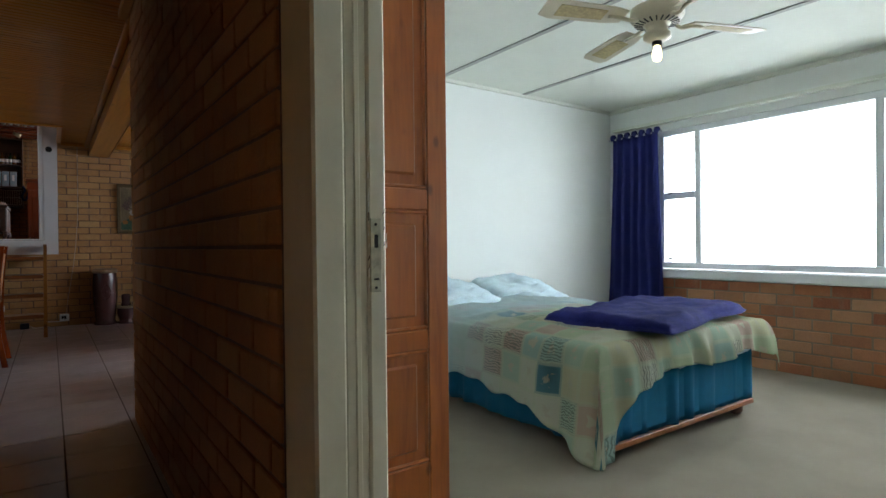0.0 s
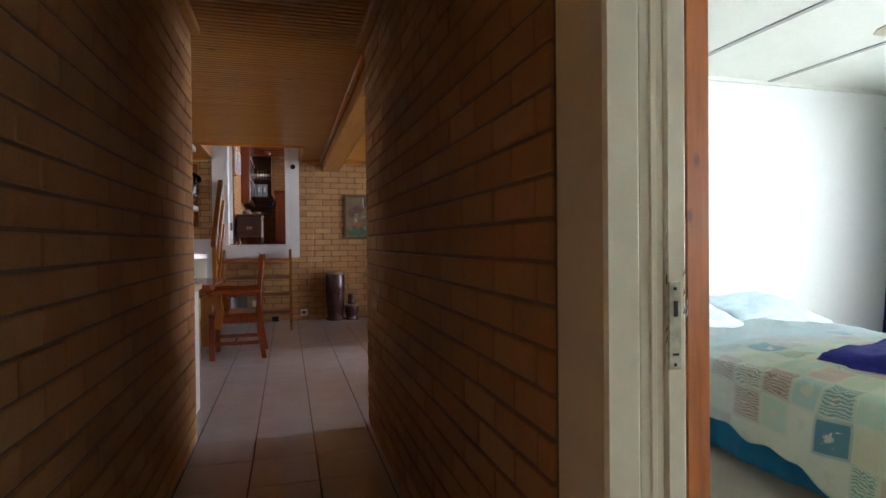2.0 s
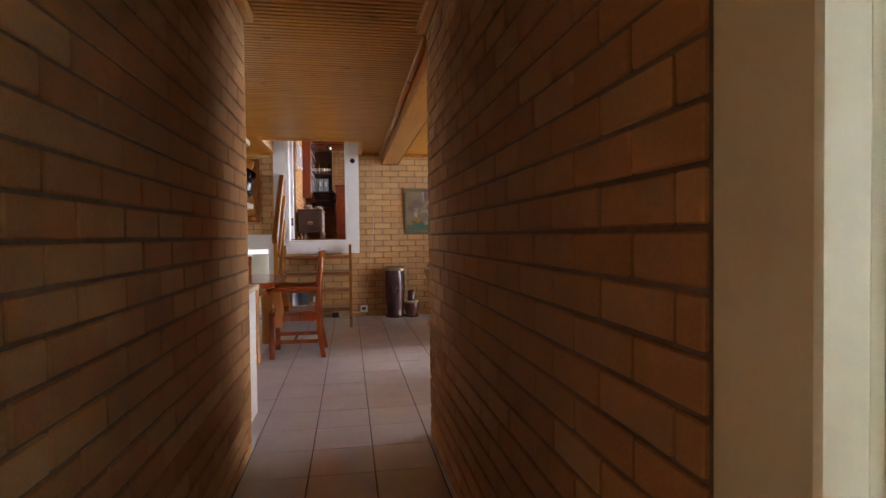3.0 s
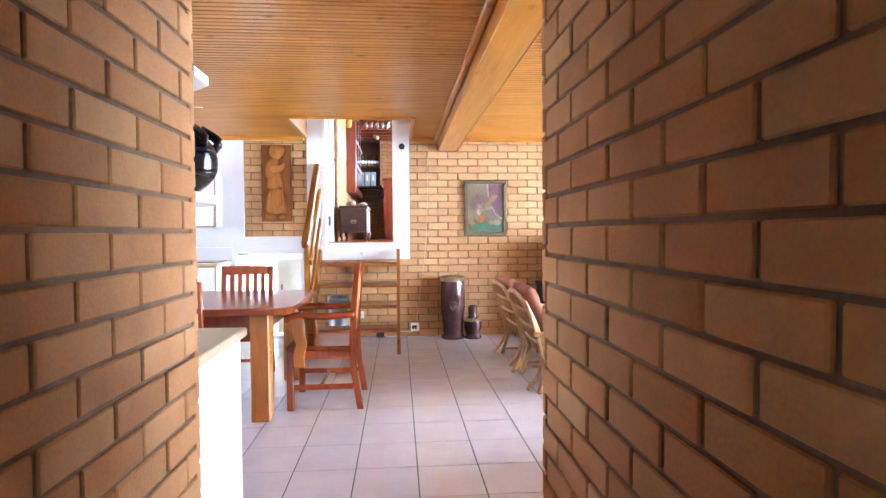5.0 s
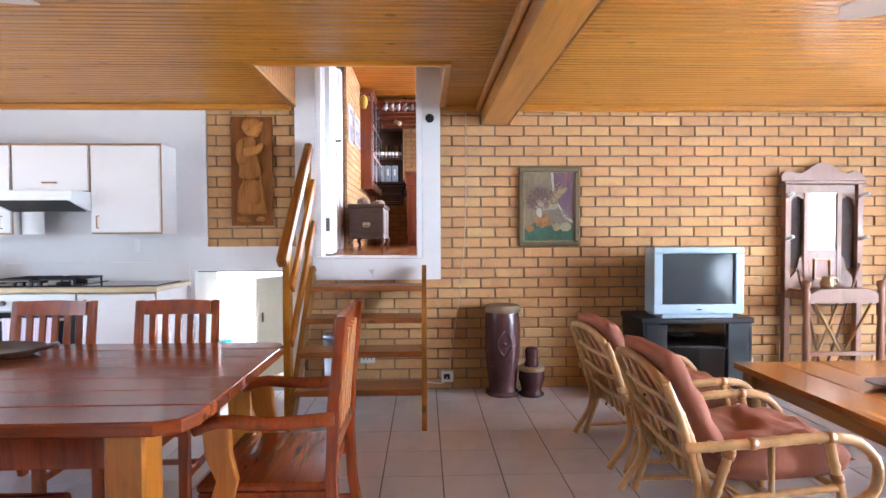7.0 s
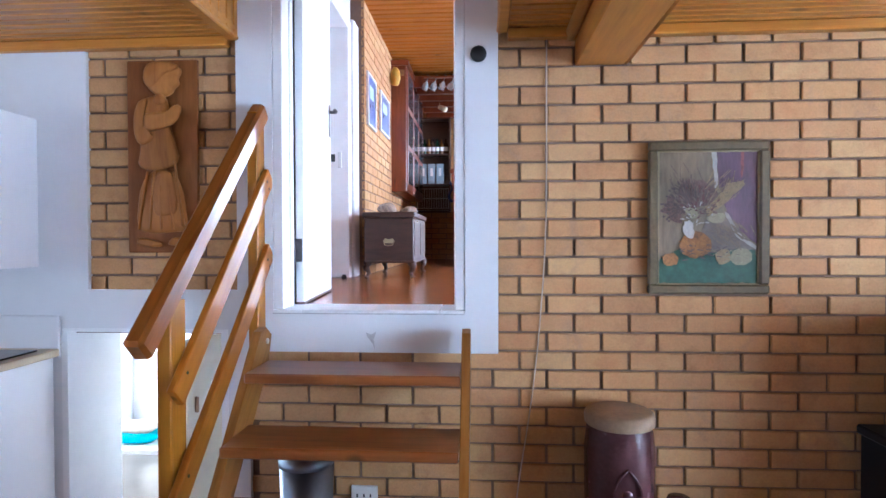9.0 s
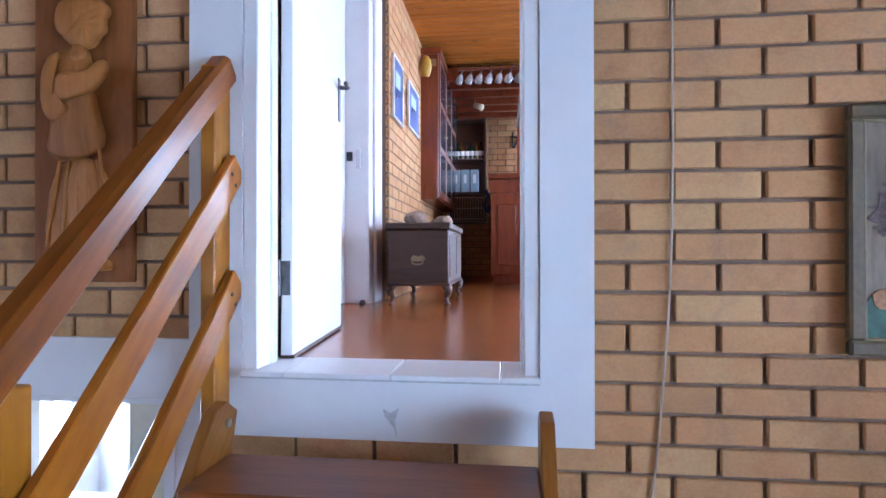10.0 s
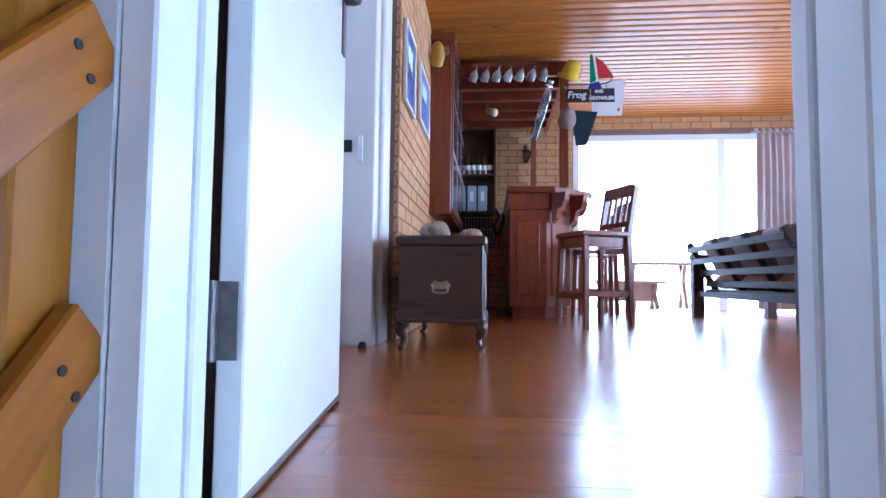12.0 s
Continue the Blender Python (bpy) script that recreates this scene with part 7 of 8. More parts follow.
def poster(y0, y1, z0, z1, tone):
    t = thing("framed_print", pose(-0.996 + 0.004, (y0 + y1) / 2, UF + z0), "framed blue print on the brick wall", "picture", "prints in the bar room")
    w, h = y1 - y0, z1 - z0
    bm = bmesh.new()
    for q in ((-w / 2, w / 2, h - 0.02, h), (-w / 2, w / 2, 0, 0.02), (-w / 2, -w / 2 + 0.02, 0.02, h - 0.02), (w / 2 - 0.02, w / 2, 0.02, h - 0.02)):
        box(0, 0.022, q[0], q[1], q[2], q[3], 0.003, bm)
    part("frame", bm, GLOSS_WHITE, t)
    part("print", box(0, 0.01, -w / 2 + 0.02, w / 2 - 0.02, 0.02, h - 0.02), tone, t)
    part("printed_patch", box(0.010, 0.0115, -w * 0.2, w * 0.25, h * 0.55, h * 0.8), PILLOW_BLUE, t)


BLUE_PRINT = plain("blue_print", (0.06, 0.10, 0.32), 0.3, var=0.7, scale=7)
poster(11.10, 11.48, 1.33, 1.80, BLUE_PRINT)
poster(11.72, 12.25, 1.40, 1.80, BLUE_PRINT)
single("yellow_lantern", lathe([(0.0, 0), (0.04, 0.01), (0.06, 0.08), (0.05, 0.16), (0.02, 0.2), (0.0, 0.2)], 14), plain("mustard_paint", (0.45, 0.27, 0.03), 0.5, var=0.2), pose(-0.93, 12.38, UF + 2.02), "small mustard yellow ornament hung on the wall", "ornament", smooth=True)


def wall_cabinet():
    t = thing("wall_cabinet", pose(-0.995, 12.5, UF + 0.86), "mahogany wall cabinet with glazed doors", "cabinet")
    part("carcass", box(0, 0.17, 0, 1.7, 0, 1.42, 0.004), BAR_WOOD, t)
    part("cornice", box(0, 0.20, -0.02, 1.72, 1.42, 1.48, 0.008), BAR_WOOD, t)
    for k in range(3):
        y = 0.02 + k * 0.56
        d = part("door", box(0.171, 0.185, y, y + 0.54, 0.02, 1.40, 0.003), BAR_WOOD, t)
        for q in ((0.06, 0.27), (0.29, 0.48)):
            for z in (0.10, 0.54, 0.98):
                part("pane", box(0.1855, 0.188, y + q[0], y + q[1], z, z + 0.38), SCREEN, d)
        part("knob", rod((0.185, y + 0.5, 0.7), (0.205, y + 0.5, 0.7), 0.01, seg=8), BRASS, d)
    part("name_board", box(0.02, 0.15, -0.012, -0.002, 1.30, 1.37, 0.002), OAK, t, "small carved name board")


wall_cabinet()


def bar_counter():
    t = thing("bar_counter", pose(-0.33, 13.15, UF), "mahogany bar counter with raised panels and a heavy top", "bar")
    L = 1.85

    def plan(x0, y0, a, d, z0, z1, bev):
        """The counter's outline with its canted corner."""
        return slab([(x0, y0), (a, y0), (a + d, y0 + d), (a + d, L), (x0, L)], z0, z1, bev=bev)
    part("plinth", plan(0.03, 0.03, 0.32, 0.22, 0, 0.10, 0.003), BAR_WOOD, t)
    part("body", plan(0.0, 0.0, 0.33, 0.24, 0.10, 0.98, 0.004), BAR_WOOD, t)
    part("raised_panel", box(0.06, 0.27, -0.012, 0, 0.20, 0.86, 0.008), BAR_WOOD, t)
    part("raised_panel", box(0.06, 0.28, -0.012, 0, 0.20, 0.86, 0.008, m=pose(0.33, 0, 0, 0, 0, 45)), BAR_WOOD, t)
    for k in range(3):
        y = 0.32 + k * 0.47
        part("raised_panel", box(0.57, 0.582, y, y + 0.38, 0.20, 0.86, 0.008), BAR_WOOD, t)
    part("frieze", plan(-0.01, -0.02, 0.35, 0.29, 0.98, 1.13, 0.006), BAR_WOOD, t)
    part("top", plan(-0.03, -0.05, 0.40, 0.40, 1.13, 1.19, 0.012), BAR_WOOD, t)
    out = [(0, 0.86), (0.05, 0.90), (0.07, 0.98), (0.12, 1.0), (0.15, 1.06), (0.16, 1.128), (0, 1.128)]
    for x, y, turn in ((0.37, -0.01, -45), (0.56, 0.18, -45), (0.64, 0.6, 0), (0.64, 1.2, 0)):
        m = pose(x, y, 0, 0, 0, turn) @ Matrix(((1, 0, 0, 0), (0, 0, 1, 0), (0, 1, 0, 0), (0, 0, 0, 1)))
        part("corbel", slab(out, 0, 0.06, m=m, bev=0.006), BAR_WOOD, t)


bar_counter()


def bar_canopy():
    t = thing("bar_canopy", pose(0, 0, UF), "mahogany canopy of joists over the bar", "canopy")
    part("fascia", box(-0.82, 0.20, 13.10, 13.15, 2.20, 2.33, 0.005), BAR_WOOD, t)
    part("fascia", box(0.15, 0.20, 13.15, 15.0, 2.20, 2.33, 0.005), BAR_WOOD, t)
    for k in range(5):
        part("joist", box(-0.82, 0.15, 13.42 + k * 0.34, 13.50 + k * 0.34, 2.20, 2.33, 0.004), BAR_WOOD, t)
    part("soffit", box(-0.82, 0.15, 13.15, 15.0, 2.334, 2.35), BAR_WOOD, t)
    part("post", box(0.12, 0.20, 13.15, 13.23, 1.19, 2.20, 0.006), BAR_WOOD, t)
    part("post", box(-0.02, 0.04, 14.86, 14.92, 1.19, 2.20, 0.006), BAR_WOOD, t)
    part("hanging_rod", rod((-0.35, 13.2, 2.33), (-0.35, 13.2, 2.38), 0.01), IRON, t)


bar_canopy()
gbm = lathe([(0.036, 0.0), (0.036, -0.003), (0.006, -0.009), (0.005, -0.07), (0.024, -0.088), (0.042, -0.125), (0.040, -0.185), (0.037, -0.185), (0.039, -0.125), (0.021, -0.091), (0.0, -0.082)], 16)
first = single("wine_glass", gbm, CLEAR_GLASS, pose(-0.62, 13.06, UF + 2.325, 10, 20, 0), "clear stemmed glass hung upside down from the canopy", "glass", "glasses hung over the bar", smooth=True)
for k in range(1, 7):
    copy_thing(first, pose(-0.62 + k * 0.105, 13.06, UF + 2.325, 10, 20, 0))
for k in range(13):
    copy_thing(first, pose(0.045, 13.26 + k * 0.12, UF + 2.205, 0, 14, 0))
rail = single("glass_rail", box(-0.68, 0.10, 13.03, 13.095, UF + 2.295, UF + 2.31, 0.002), BAR_WOOD, pose(0, 0, 0), "wooden rail holding hung glasses on the canopy", "rail")

hat_y = plain("yellow_felt", (0.62, 0.42, 0.02), 0.9, var=0.2)
single("yellow_hat", lathe([(0.0, 0.15), (0.06, 0.14), (0.075, 0.07), (0.08, 0.02), (0.11, 0.0), (0.075, 0.01)], 18), hat_y, pose(0.19, 13.05, UF + 2.16, 35, 20, 0), "yellow cap hung on the bar post", "cap", smooth=True)
single("grey_hat", lathe([(0.0, 0.13), (0.06, 0.12), (0.08, 0.05), (0.085, 0.0), (0.06, 0.0)], 18), plain("faded_pink_felt", (0.30, 0.22, 0.22), 0.9, var=0.2), pose(0.17, 13.08, UF + 1.76, 60, 0, 0), "faded greyish cap hung on the bar post", "cap", smooth=True)
flag = thing("flag", pose(0.42, 13.0, UF + 2.10, 0, -10, 0), "small striped flag of green, red, white and yellow", "flag")
for nm, pts, mm in (("red_field", [(0.02, 0.02), (0.16, 0.0), (0.09, 0.16), (0.03, 0.22)], plain("red_cloth", (0.5, 0.03, 0.03), 0.9)), ("white_band", [(-0.0, 0.0), (0.02, 0.02), (0.03, 0.22), (0.01, 0.24)], plain("white_cloth", (0.75, 0.75, 0.75), 0.9)), ("green_band", [(-0.06, -0.01), (0.0, 0.0), (0.01, 0.24), (-0.01, 0.25)], plain("green_cloth", (0.02, 0.25, 0.08), 0.9)), ("blue_field", [(-0.09, -0.06), (0.04, -0.07), (0.02, -0.005), (-0.06, -0.015)], plain("blue_cloth", (0.03, 0.04, 0.2), 0.9))):
    part(nm, slab(pts, 0, 0.004, m=pose(0, 0, 0, 90, 0, 0)), mm, flag)
part("stick", rod((-0.09, 0.004, -0.2), (0.0, 0.004, 0.26), 0.005), OAK, flag)
sign = thing("hanging_sign", pose(0.36, 13.02, UF + 1.98), "black hanging pub sign with pale painted lettering", "sign")
part("board", box(-0.20, 0.22, -0.008, 0.008, -0.06, 0.06, 0.003), BLACK_CLOTH, sign)
for word, size, x, z, lean in (("Frog", 0.088, -0.192, -0.024, 0.15), ("AND", 0.036, 0.045, 0.022, 0.0), ("GROWLER", 0.046, -0.005, -0.043, 0.0)):
    fc = bpy.data.curves.new("lettering", "FONT")
    fc.body, fc.size, fc.extrude, fc.offset, fc.shear = word, size, 0.0008, 0.0016, lean
    letters = new("lettering", fc)
    letters.matrix_basis = pose(x, -0.0095, z, 90, 0, 0)
    fc.materials.append(WHITE_PLASTIC)
    letters.parent = sign
part("bracket", tube([(-0.22, 0, 0.10), (0.1, 0, 0.10), (0.2, 0, 0.14), (0.16, 0, 0.17)], 0.006, 6, steps=3), IRON, sign)
for x in (-0.15, 0.15):
    part("hook", rod((x, 0, 0.06), (x, 0, 0.10), 0.003, seg=6), IRON, sign)
part("mount", rod((-0.22, 0, 0.10), (-0.18, 0.13, 0.10), 0.006, seg=6), IRON, sign)
pennant = thing("pennant", pose(0.52, 13.10, UF + 1.90), "white cloth pennant with faded red lettering", "pennant")
part("cloth", slab([(-0.12, -0.08), (0.14, -0.08), (0.17, 0.24), (-0.12, 0.22)], 0, 0.004, m=pose(0, 0, 0, 90, 0, 0)), WHITE_PLASTIC, pennant)
for k in range(5):
    part("lettering_bar", box(-0.06 + 0.04 * k, -0.04 + 0.04 * k, -0.006, -0.004, 0.15 - 0.012 * k * k, 0.18 - 0.012 * k * k), TERRACOTTA, pennant)
single("dark_pennant", slab([(-0.07, -0.3), (0.02, -0.3), (0.12, 0.0), (-0.12, 0.02)], 0, 0.012, m=pose(0, 0, 0, 90, 0, 0)), plain("dark_teal_felt", (0.008, 0.025, 0.038), 0.9, var=0.2), pose(0.32, 13.06, UF + 1.84), "dark teal scarf hung from the bar post", "scarf")


def bar_stool(m):
    t = thing("bar_stool", m, "tall mahogany bar stool with a slatted back", "bar stool", "stools at the bar")
    w = 0.19
    for s in (-1, 1):
        part("front_leg", beam((s * (w + 0.01), -w, 0), (s * (w - 0.02), -w + 0.02, 0.66), 0.04, 0.04, 0.003, up=(0, 1, 0)), BAR_WOOD, t)
        part("back_leg", beam((s * (w + 0.01), w, 0), (s * (w - 0.01), w - 0.01, 0.66), 0.04, 0.04, 0.003, up=(0, 1, 0)), BAR_WOOD, t)
        part("back_post", beam((s * (w - 0.01), w - 0.01, 0.66), (s * (w - 0.01), w + 0.06, 1.04), 0.035, 0.04, 0.003, up=(0, 1, 0)), BAR_WOOD, t)
        part("side_stretcher", box(s * w - 0.012, s * w + 0.012, -w + 0.02, w - 0.02, 0.22, 0.26, 0.003), BAR_WOOD, t)
    part("foot_rest", box(-w, w, -w - 0.012, -w + 0.012, 0.20, 0.25, 0.003), BAR_WOOD, t)
    part("seat", box(-w - 0.01, w + 0.01, -w - 0.02, w + 0.02, 0.66, 0.70, 0.008), BAR_WOOD, t)
    part("seat_rail", box(-w + 0.02, w - 0.02, -w + 0.02, w - 0.02, 0.58, 0.655, 0.003), BAR_WOOD, t)
    part("top_rail", box(-w + 0.01, w - 0.01, w + 0.03, w + 0.06, 0.97, 1.06, 0.005), BAR_WOOD, t)
    part("lower_rail", box(-w + 0.01, w - 0.01, w - 0.005, w + 0.018, 0.74, 0.78, 0.003), BAR_WOOD, t)
    for k in range(4):
        x = -0.105 + k * 0.07
        part("slat", beam((x, w + 0.005, 0.775), (x, w + 0.045, 0.98), 0.03, 0.01, 0.002, up=(0, 1, 0)), BAR_WOOD, t)
    return t


st = bar_stool(pose(0.27, 12.36, UF, 0, 0, -68))
copy_thing(st, pose(0.50, 13.35, UF, 0, 0, -80))
copy_thing(st, pose(0.58, 14.1, UF, 0, 0, -85))


def back_shelf():
    t = thing("bottle_shelf", pose(-0.72, 14.95, UF), "dark back bar shelf with bottles, folders and a wire rack", "shelf")
    part("back_panel", box(-0.27, 0.27, 0.08, 0.10, 0.75, 2.2, 0), DARK_WOOD, t)
    for x in (-0.27, 0.25):
        part("side_panel", box(x, x + 0.02, -0.15, 0.08, 0.75, 2.2, 0.002), DARK_WOOD, t)
    for z in (0.77, 1.16, 1.62, 2.18):
        part("shelf_board", box(-0.25, 0.25, -0.15, 0.08, z, z + 0.02, 0.002), DARK_WOOD, t)
    bm = bmesh.new()
    for k in range(14):
        rod((-0.24 + 0.037 * k, -0.16, 0.80), (-0.24 + 0.037 * k, -0.16, 1.1), 0.003, seg=5, bm=bm)
    for z in (0.80, 0.95, 1.1):
        rod((-0.25, -0.16, z), (0.25, -0.16, z), 0.004, seg=5, bm=bm)
    part("wire_rack", bm, STEEL, t)
    tones = [plain("brown_bottle_glass", (0.04, 0.018, 0.01), 0.1, var=0.1), plain("green_bottle_glass", (0.01, 0.03, 0.015), 0.1, var=0.1), plain("amber_bottle_glass", (0.12, 0.05, 0.01), 0.1, var=0.1)]
    prof = [(0.034, 0), (0.036, 0.005), (0.036, 0.15), (0.014, 0.19), (0.013, 0.24), (0.0, 0.242)]
    for k in range(7):
        b = thing("bottle", pose(-0.72 - 0.2 + 0.066 * k, 14.88, UF + 1.64), "dark glass spirit bottle with a pale label", "bottle", "bottles on the back bar")
        part("glass_body", lathe(prof, 14), tones[k % 3], b, smooth=True)
        part("paper_label", lathe([(0.0364, 0.05), (0.0368, 0.051), (0.0368, 0.11), (0.0364, 0.111)], 14), WHITE_PLASTIC, b)
    for k in range(3):
        f = thing("ring_binder", pose(-0.72 - 0.15 + 0.13 * k, 14.88, UF + 1.18), "grey ring binder standing on the back bar", "binder", "binders on the back bar")
        part("cover", box(-0.055, 0.055, -0.06, 0.06, 0, 0.31, 0.003), SILVER_PLASTIC, f)
        part("spine_label", box(-0.02, 0.02, -0.0615, -0.06, 0.12, 0.24), WHITE_PLASTIC, f)


back_shelf()
chain = bmesh.new()
for k in range(12):
    tube([(0.012 * math.cos(a * 1.047), 0 if k % 2 else 0.012 * math.sin(a * 1.047), -0.045 * k + 0.02 * math.sin(a * 1.047)) for a in range(7)], 0.004, 5, chain)
single("hanging_chain", chain, BRASS, pose(-0.36, 15.06, UF + 2.05), "brass chain hung on the brick wall", "chain")
single("wall_ornament", tube([(0, 0, 0.1), (0, 0, -0.12), (0.05, 0, -0.06), (0.06, 0, 0.02), (-0.03, 0, 0.03)], 0.012, 6, steps=3), IRON, pose(-0.08, 15.075, UF + 1.95), "dark iron ornament on the brick wall", "ornament", smooth=True)
spot = thing("spot_lamp", pose(-0.55, 13.9, UF + 2.20), "small pale spot lamp under the canopy", "spot lamp")
part("stem", rod((0, 0, 0), (0.02, -0.03, -0.07), 0.006), BRASS, spot)
part("shade", rod((0.0, 0.0, -0.06), (0.09, -0.06, -0.11), 0.03, 0.042, 14), FAN_CREAM, spot, smooth=True)
hose = single("coiled_lead", tube([(0, 0, 0.2), (0.03, 0, 0.1), (-0.02, 0, -0.02), (0.04, 0, -0.1), (0.09, 0, 0.05), (0.1, 0, 0.15)], 0.02, 7, steps=4), plain("blue_cloth_strap", (0.02, 0.05, 0.18), 0.8, var=0.2), pose(-0.45, 14.75, UF + 1.0), "blue strap hung at the shelf end", "strap", smooth=True)


def couch():
    t = thing("couch", pose(1.46, 12.66, UF), "dark wooden couch frame with a slatted back and brown cushions", "couch")
    for y in (-0.92, 0.92):
        part("back_leg", box(-0.05, 0.05, y - 0.045, y + 0.045, 0, 0.60, 0.006), COUCH_WOOD, t)
        part("front_leg", box(0.62, 0.70, y - 0.045, y + 0.045, 0, 0.55, 0.006), COUCH_WOOD, t)
        part("arm", box(-0.06, 0.74, y - 0.055, y + 0.055, 0.55, 0.60, 0.01), COUCH_WOOD, t)
    for y in (-0.86, -0.3, 0.28, 0.84):
        part("back_post", beam((0.16, y, 0.22), (-0.10, y, 0.70), 0.05, 0.05, 0.004, up=(0, 1, 0)), COUCH_WOOD, t)
    for k in range(4):
        z = 0.32 + 0.105 * k
        x = 0.125 - 0.27 * (z - 0.22) / 0.5
        part("back_slat", box(x - 0.008, x + 0.014, -0.88, 0.88, z - 0.026, z + 0.026, 0.003), COUCH_WOOD, t)
    part("rear_rail", box(-0.02, 0.02, -0.87, 0.87, 0.20, 0.25, 0.003), COUCH_WOOD, t)
    part("seat_deck", box(0.05, 0.68, -0.87, 0.87, 0.24, 0.27, 0.003), COUCH_WOOD, t)
    for k in range(3):
        part("seat_cushion", pillow(0, 0, 0, 0.62, 0.57, 0.15, m=pose(0.40, -0.58 + 0.58 * k, 0.345)), TERRACOTTA, t, smooth=True)
        part("back_cushion", box(-0.23, 0.21, -0.285, 0.285, 0.0, 0.09, 0.025, m=pose(0.115, -0.58 + 0.58 * k, 0.50, 0, 62, 0)), plain("brown_cushion", (0.13, 0.07, 0.06), 0.9, var=0.2), t, smooth=True)


couch()
curtain("curtain", pose(3.0, 15.02, UF + 0.03, 0, 0, 0), 0.62, 2.14, 8, CURTAIN_PALE, "pale curtain with dark bands beside the sliding doors", 0.04, 0.05)


def terrace_bench(m, k):
    t = thing("terrace_table" if k else "terrace_bench", m, "weathered pale wooden " + ("table" if k else "bench") + " out on the terrace", "table" if k else "bench")
    z = 0.70 if k else 0.42
    part("top", box(-0.5, 0.5, -0.2, 0.2, z - 0.04, z, 0.004), HALL_PINE, t)
    for x in (-0.38, 0.38):
        part("leg", beam((x, -0.16, 0), (x, 0.1, z - 0.04), 0.06, 0.05, 0.003), HALL_PINE, t)
        part("leg", beam((x, 0.16, 0), (x, -0.1, z - 0.04), 0.06, 0.05, 0.003), HALL_PINE, t)
    if not k:
        part("apron", box(-0.36, 0.36, -0.02, 0.02, 0.12, 0.38), HALL_PINE, t)


terrace_bench(pose(1.45, 16.3, UF - 0.06), 0)
terrace_bench(pose(2.05, 16.9, UF - 0.06), 1)

# ---- pieces of walls and floors ----
brick_meshes = {}


def brick_mesh(w, material, h=BH - GAP, d=0.03):
    key = (round(w, 3), material.name, round(h, 3))
    if key not in brick_meshes:
        bm = box(0, w, -0.0, d, 0, h, 0.0035)
        for v in bm.verts:
            v.co += 0.0012 * noise.noise_vector(v.co * 31)
        me = bpy.data.meshes.new("brick")
        bm.to_mesh(me)
        bm.free()
        me.materials.append(material)
        brick_meshes[key] = me
    return brick_meshes[key]


def lay_bricks(wall, m, length, height, material, skip=(), near=None, shift=0.0, z0=0.0):
    """Courses of brick on a wall: m takes (along, out of the wall, up) to the world. near(a, z) picks those built singly."""
    rnd = random.Random(int(length * 1000) + int(height * 10))
    singles, rest = [], []
    for c in range(int(math.ceil((height - z0) / BH))):
        z = z0 + c * BH
        hz = min(BH - GAP, height - z)
        if hz < 0.02:
            continue
        a = -BL * (0.5 if c % 2 else 0.0) + shift - BL
        while a < length:
            spans = [(max(a, 0), min(a + BL - GAP - 0.002, length))]
            for s0, s1, k0, k1 in skip:
                if z + hz * 0.5 > k0 and z + hz * 0.5 < k1:
                    spans = [q for lo, hi in spans for q in ((lo, min(hi, s0)), (max(lo, s1), hi))]
            for lo, hi in spans:
                if hi - lo > 0.025:
                    (singles if near and len(singles) < 300 and near(lo, z) else rest).append((lo, z, hi - lo, hz))
            a += BL
    for lo, z, w, hz in singles:
        ob = new("brick", brick_mesh(w, material, hz))
        ob.parent = wall
        ob.matrix_basis = m @ pose(lo, rnd.uniform(-0.0015, 0.0015), z + GAP / 2, 0, 0, rnd.uniform(-0.25, 0.25))
    if rest:
        base = brick_mesh(BL - GAP, material)
        bv = np.array([v.co[:] for v in base.vertices])
        bf = [tuple(p.vertices) for p in base.polygons]
        verts, faces = [], []
        for k, (lo, z, w, hz) in enumerate(rest):
            v = bv.copy()
            far = v[:, 0] > (BL - GAP) / 2
            v[far, 0] += w - (BL - GAP)
            v[v[:, 2] > BH / 2 - GAP / 2, 2] += hz - (BH - GAP)
            v += np.array([lo, rnd.uniform(-0.0015, 0.0015), z + GAP / 2])
            verts.append(v)
            faces += [tuple(i + k * len(bv) for i in f) for f in bf]
        me = bpy.data.meshes.new("bricks")
        me.from_pydata(np.concatenate(verts).tolist(), [], faces)
        me.materials.append(material)
        ob = new("bricks", me)
        ob.parent = wall
        ob.matrix_basis = m
        ob["kind"] = "stuff"


D = 0.008
# far wall of the living room; along = x from -1.8
far_m = Matrix.Translation((-1.80, W - D, 0))
lay_bricks(wall_far, far_m, 6.4, CEIL, BRICK, [(0.71, 1.88, 0.905, 4), (0, 0.76, 0, 1.18)], lambda a, z: 1.0 < a < 3.4 and z > 0.35, shift=0.083)
# corridor walls
west_m = Matrix(((0, -1, 0, -0.608 + D), (-1, 0, 0, 3.80), (0, 0, 1, 0), (0, 0, 0, 1)))
lay_bricks(wall_left, west_m, 5.0, CEIL, BRICK_RED, (), lambda a, z: a < 2.7 and 0.2 < z < 2.2, shift=0.214, z0=-0.030)
east_m = Matrix(((0, 1, 0, 0.384 - D), (1, 0, 0, 1.38), (0, 0, 1, 0), (0, 0, 0, 1)))
lay_bricks(wall_right, east_m, 2.47, CEIL, BRICK_RED, (), lambda a, z: a < 2.5 and 0.1 < z < 2.3, shift=0.075, z0=-0.021)
east2_m = Matrix(((0, 1, 0, 0.384 - D), (1, 0, 0, -1.2), (0, 0, 1, 0), (0, 0, 0, 1)))
lay_bricks(wall_right, east2_m, 1.39, CEIL, BRICK_RED)
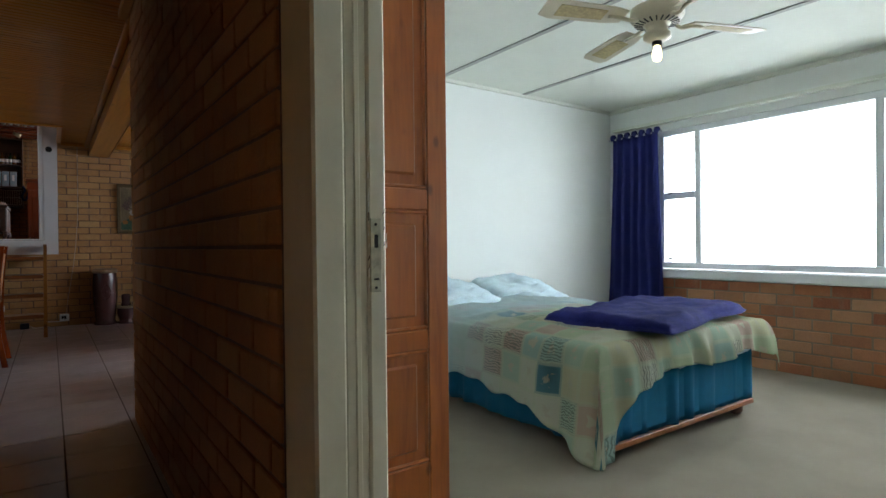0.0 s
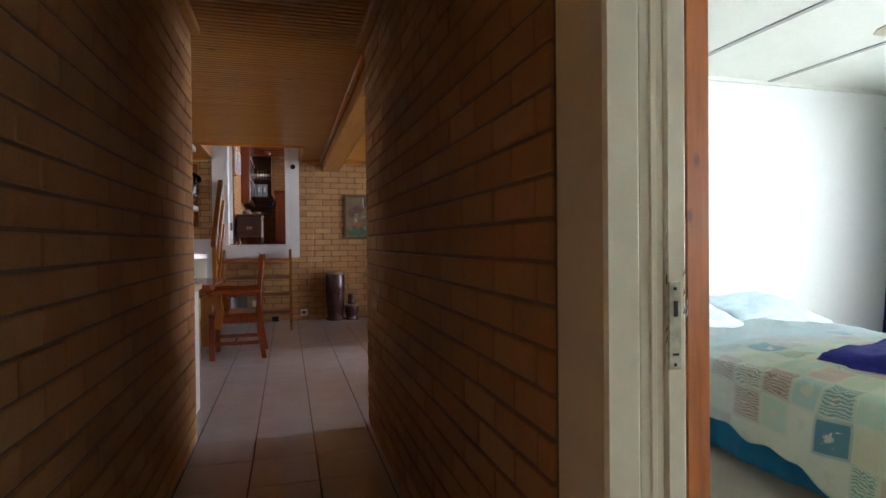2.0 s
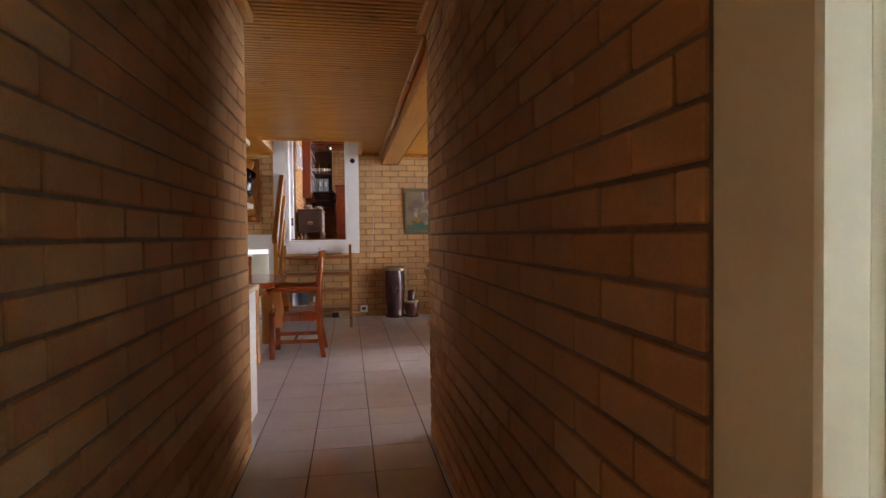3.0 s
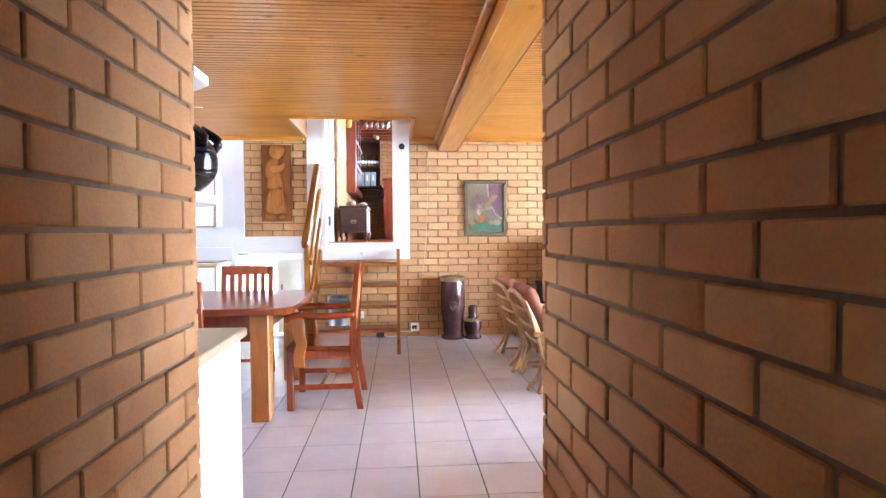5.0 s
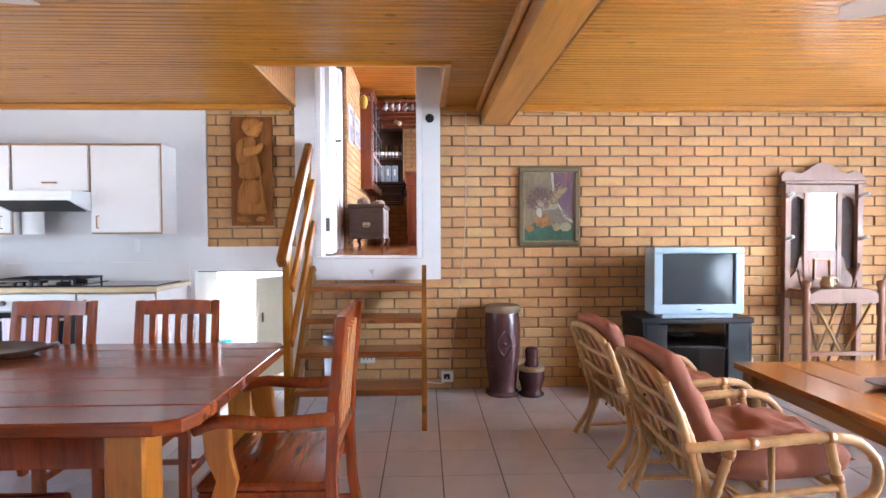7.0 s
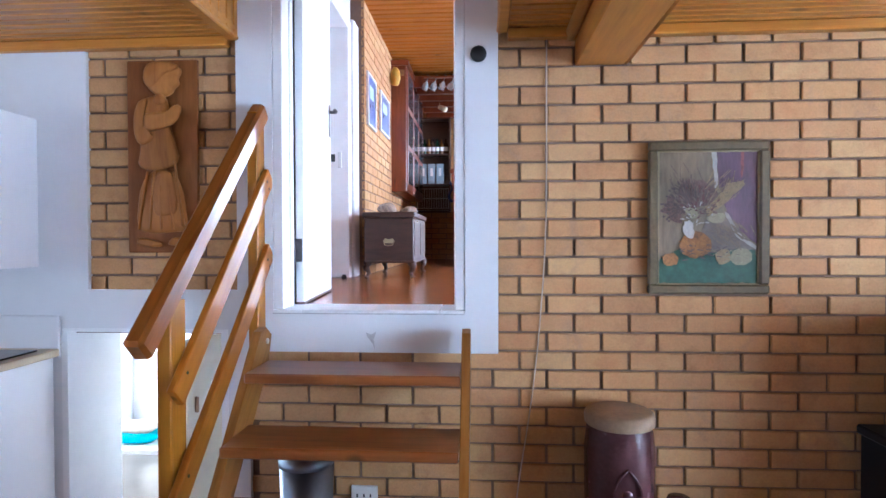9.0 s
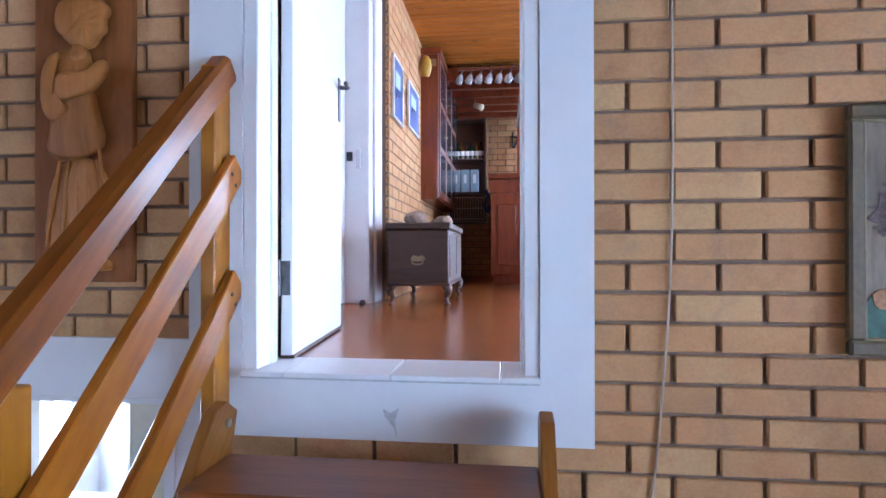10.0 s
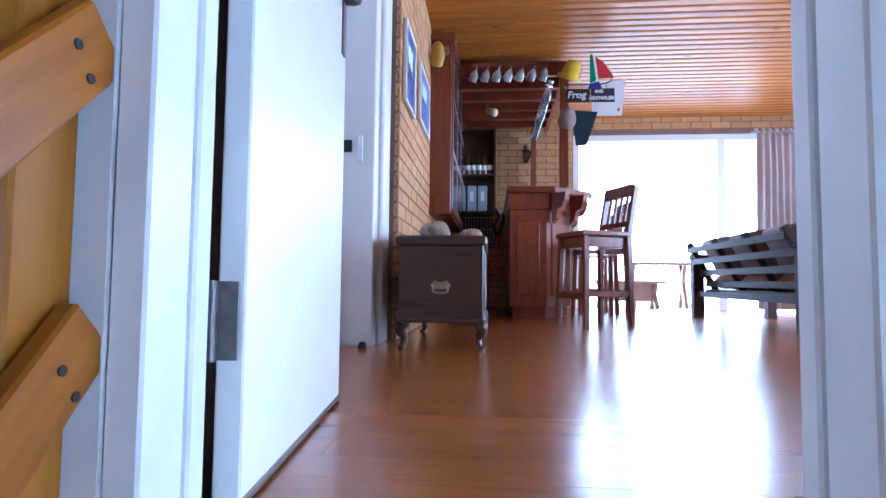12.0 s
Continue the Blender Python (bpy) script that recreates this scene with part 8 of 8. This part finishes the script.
# end faces of the corridor walls and the living room side of the bedroom wall
lay_bricks(wall_left, Matrix(((1, 0, 0, -0.82), (0, -1, 0, 3.80 + D), (0, 0, 1, 0), (0, 0, 0, 1))), 0.22, CEIL, BRICK_RED)
lay_bricks(wall_mid, Matrix(((1, 0, 0, 0.376), (0, -1, 0, 3.85 + D), (0, 0, 1, 0), (0, 0, 0, 1))), 4.2, CEIL, BRICK_RED)
# bedroom dado under the window
dado_m = Matrix(((0, 1, 0, 4.424 - D), (1, 0, 0, -0.9), (0, 0, 1, 0), (0, 0, 0, 1)))
lay_bricks(wall_bw, dado_m, 4.56, 0.664, BRICK_ROSE, (), lambda a, z: a > 2.0)
# upper room
uw_m = Matrix(((0, -1, 0, -1.004 + D), (1, 0, 0, 11.05), (0, 0, 1, FLOOR2), (0, 0, 0, 1)))
lay_bricks(wall_uw, uw_m, 4.05, CEIL2 - FLOOR2, BRICK, (), lambda a, z: a < 2.2)
uf_m = Matrix(((1, 0, 0, -1.0), (0, 1, 0, FARY - D), (0, 0, 1, FLOOR2), (0, 0, 0, 1)))
lay_bricks(wall_uf, uf_m, 5.2, CEIL2 - FLOOR2, BRICK, [(1.51, 4.96, 0, 3.29 - FLOOR2)], lambda a, z: True)

# floor tiles
PX, PY = 0.315, 0.334
tile_me = {}


def tile_mesh(w, h):
    key = (round(w, 3), round(h, 3))
    if key not in tile_me:
        bm = box(0, w, 0, h, -0.008, 0, 0.0015)
        me = bpy.data.meshes.new("tile")
        bm.to_mesh(me)
        bm.free()
        me.materials.append(TILE)
        tile_me[key] = me
    return tile_me[key]


near_tiles, far_tiles = [], []
for i in range(-15, 15):
    for j in range(-14, 17):
        x0, y0 = 0.040 + i * PX, 3.403 + j * PY
        x1, y1 = x0 + PX - 0.006, y0 + PY - 0.004
        if y1 < 3.62:
            lo, hi = -0.62, 0.385
        else:
            lo, hi = -4.6, 4.6
        x0, x1 = max(x0, lo), min(x1, hi)
        y1 = min(y1, W)
        if x1 - x0 < 0.03 or y1 - y0 < 0.03 or y0 < -1.2:
            continue
        (near_tiles if -1.6 < (x0 + x1) / 2 < 2.6 else far_tiles).append((x0, y0, x1 - x0, y1 - y0))
rnd = random.Random(8)
for x0, y0, w, h in near_tiles[:300]:
    ob = new("tile", tile_mesh(w, h))
    ob.parent = floor
    ob.matrix_basis = pose(x0, y0, rnd.uniform(-0.0006, 0.0006))
bm = bmesh.new()
for x0, y0, w, h in near_tiles[300:] + far_tiles:
    box(x0, x0 + w, y0, y0 + h, -0.008, 0, 0, bm)
tl = part("tiles", bm, TILE, floor)
tl["kind"] = "stuff"

# upper floor boards, laid across the room
bm = bmesh.new()
k = 0
y = 8.902
while y < 15.18:
    x, x_end = (-0.899, -0.036) if y < 8.96 else (-2.3, 4.2)
    first = rnd.uniform(0.6, 2.2)
    while x < x_end:
        x2 = min(x_end, x + first)
        first = rnd.uniform(1.6, 2.8)
        if x2 > -1.1 and x < 2.6 and k < 300:
            part("plank", box(x, x2 - 0.0006, y, y + 0.1084, FLOOR2 - 0.012, FLOOR2, 0), FLOOR_WOOD, floor_upper)
            k += 1
        else:
            box(x, x2 - 0.0006, y, y + 0.1084, FLOOR2 - 0.012, FLOOR2, 0, bm)
        x = x2
    y += 0.109
pk = part("planks", bm, FLOOR_WOOD, floor_upper)
pk["kind"] = "stuff"
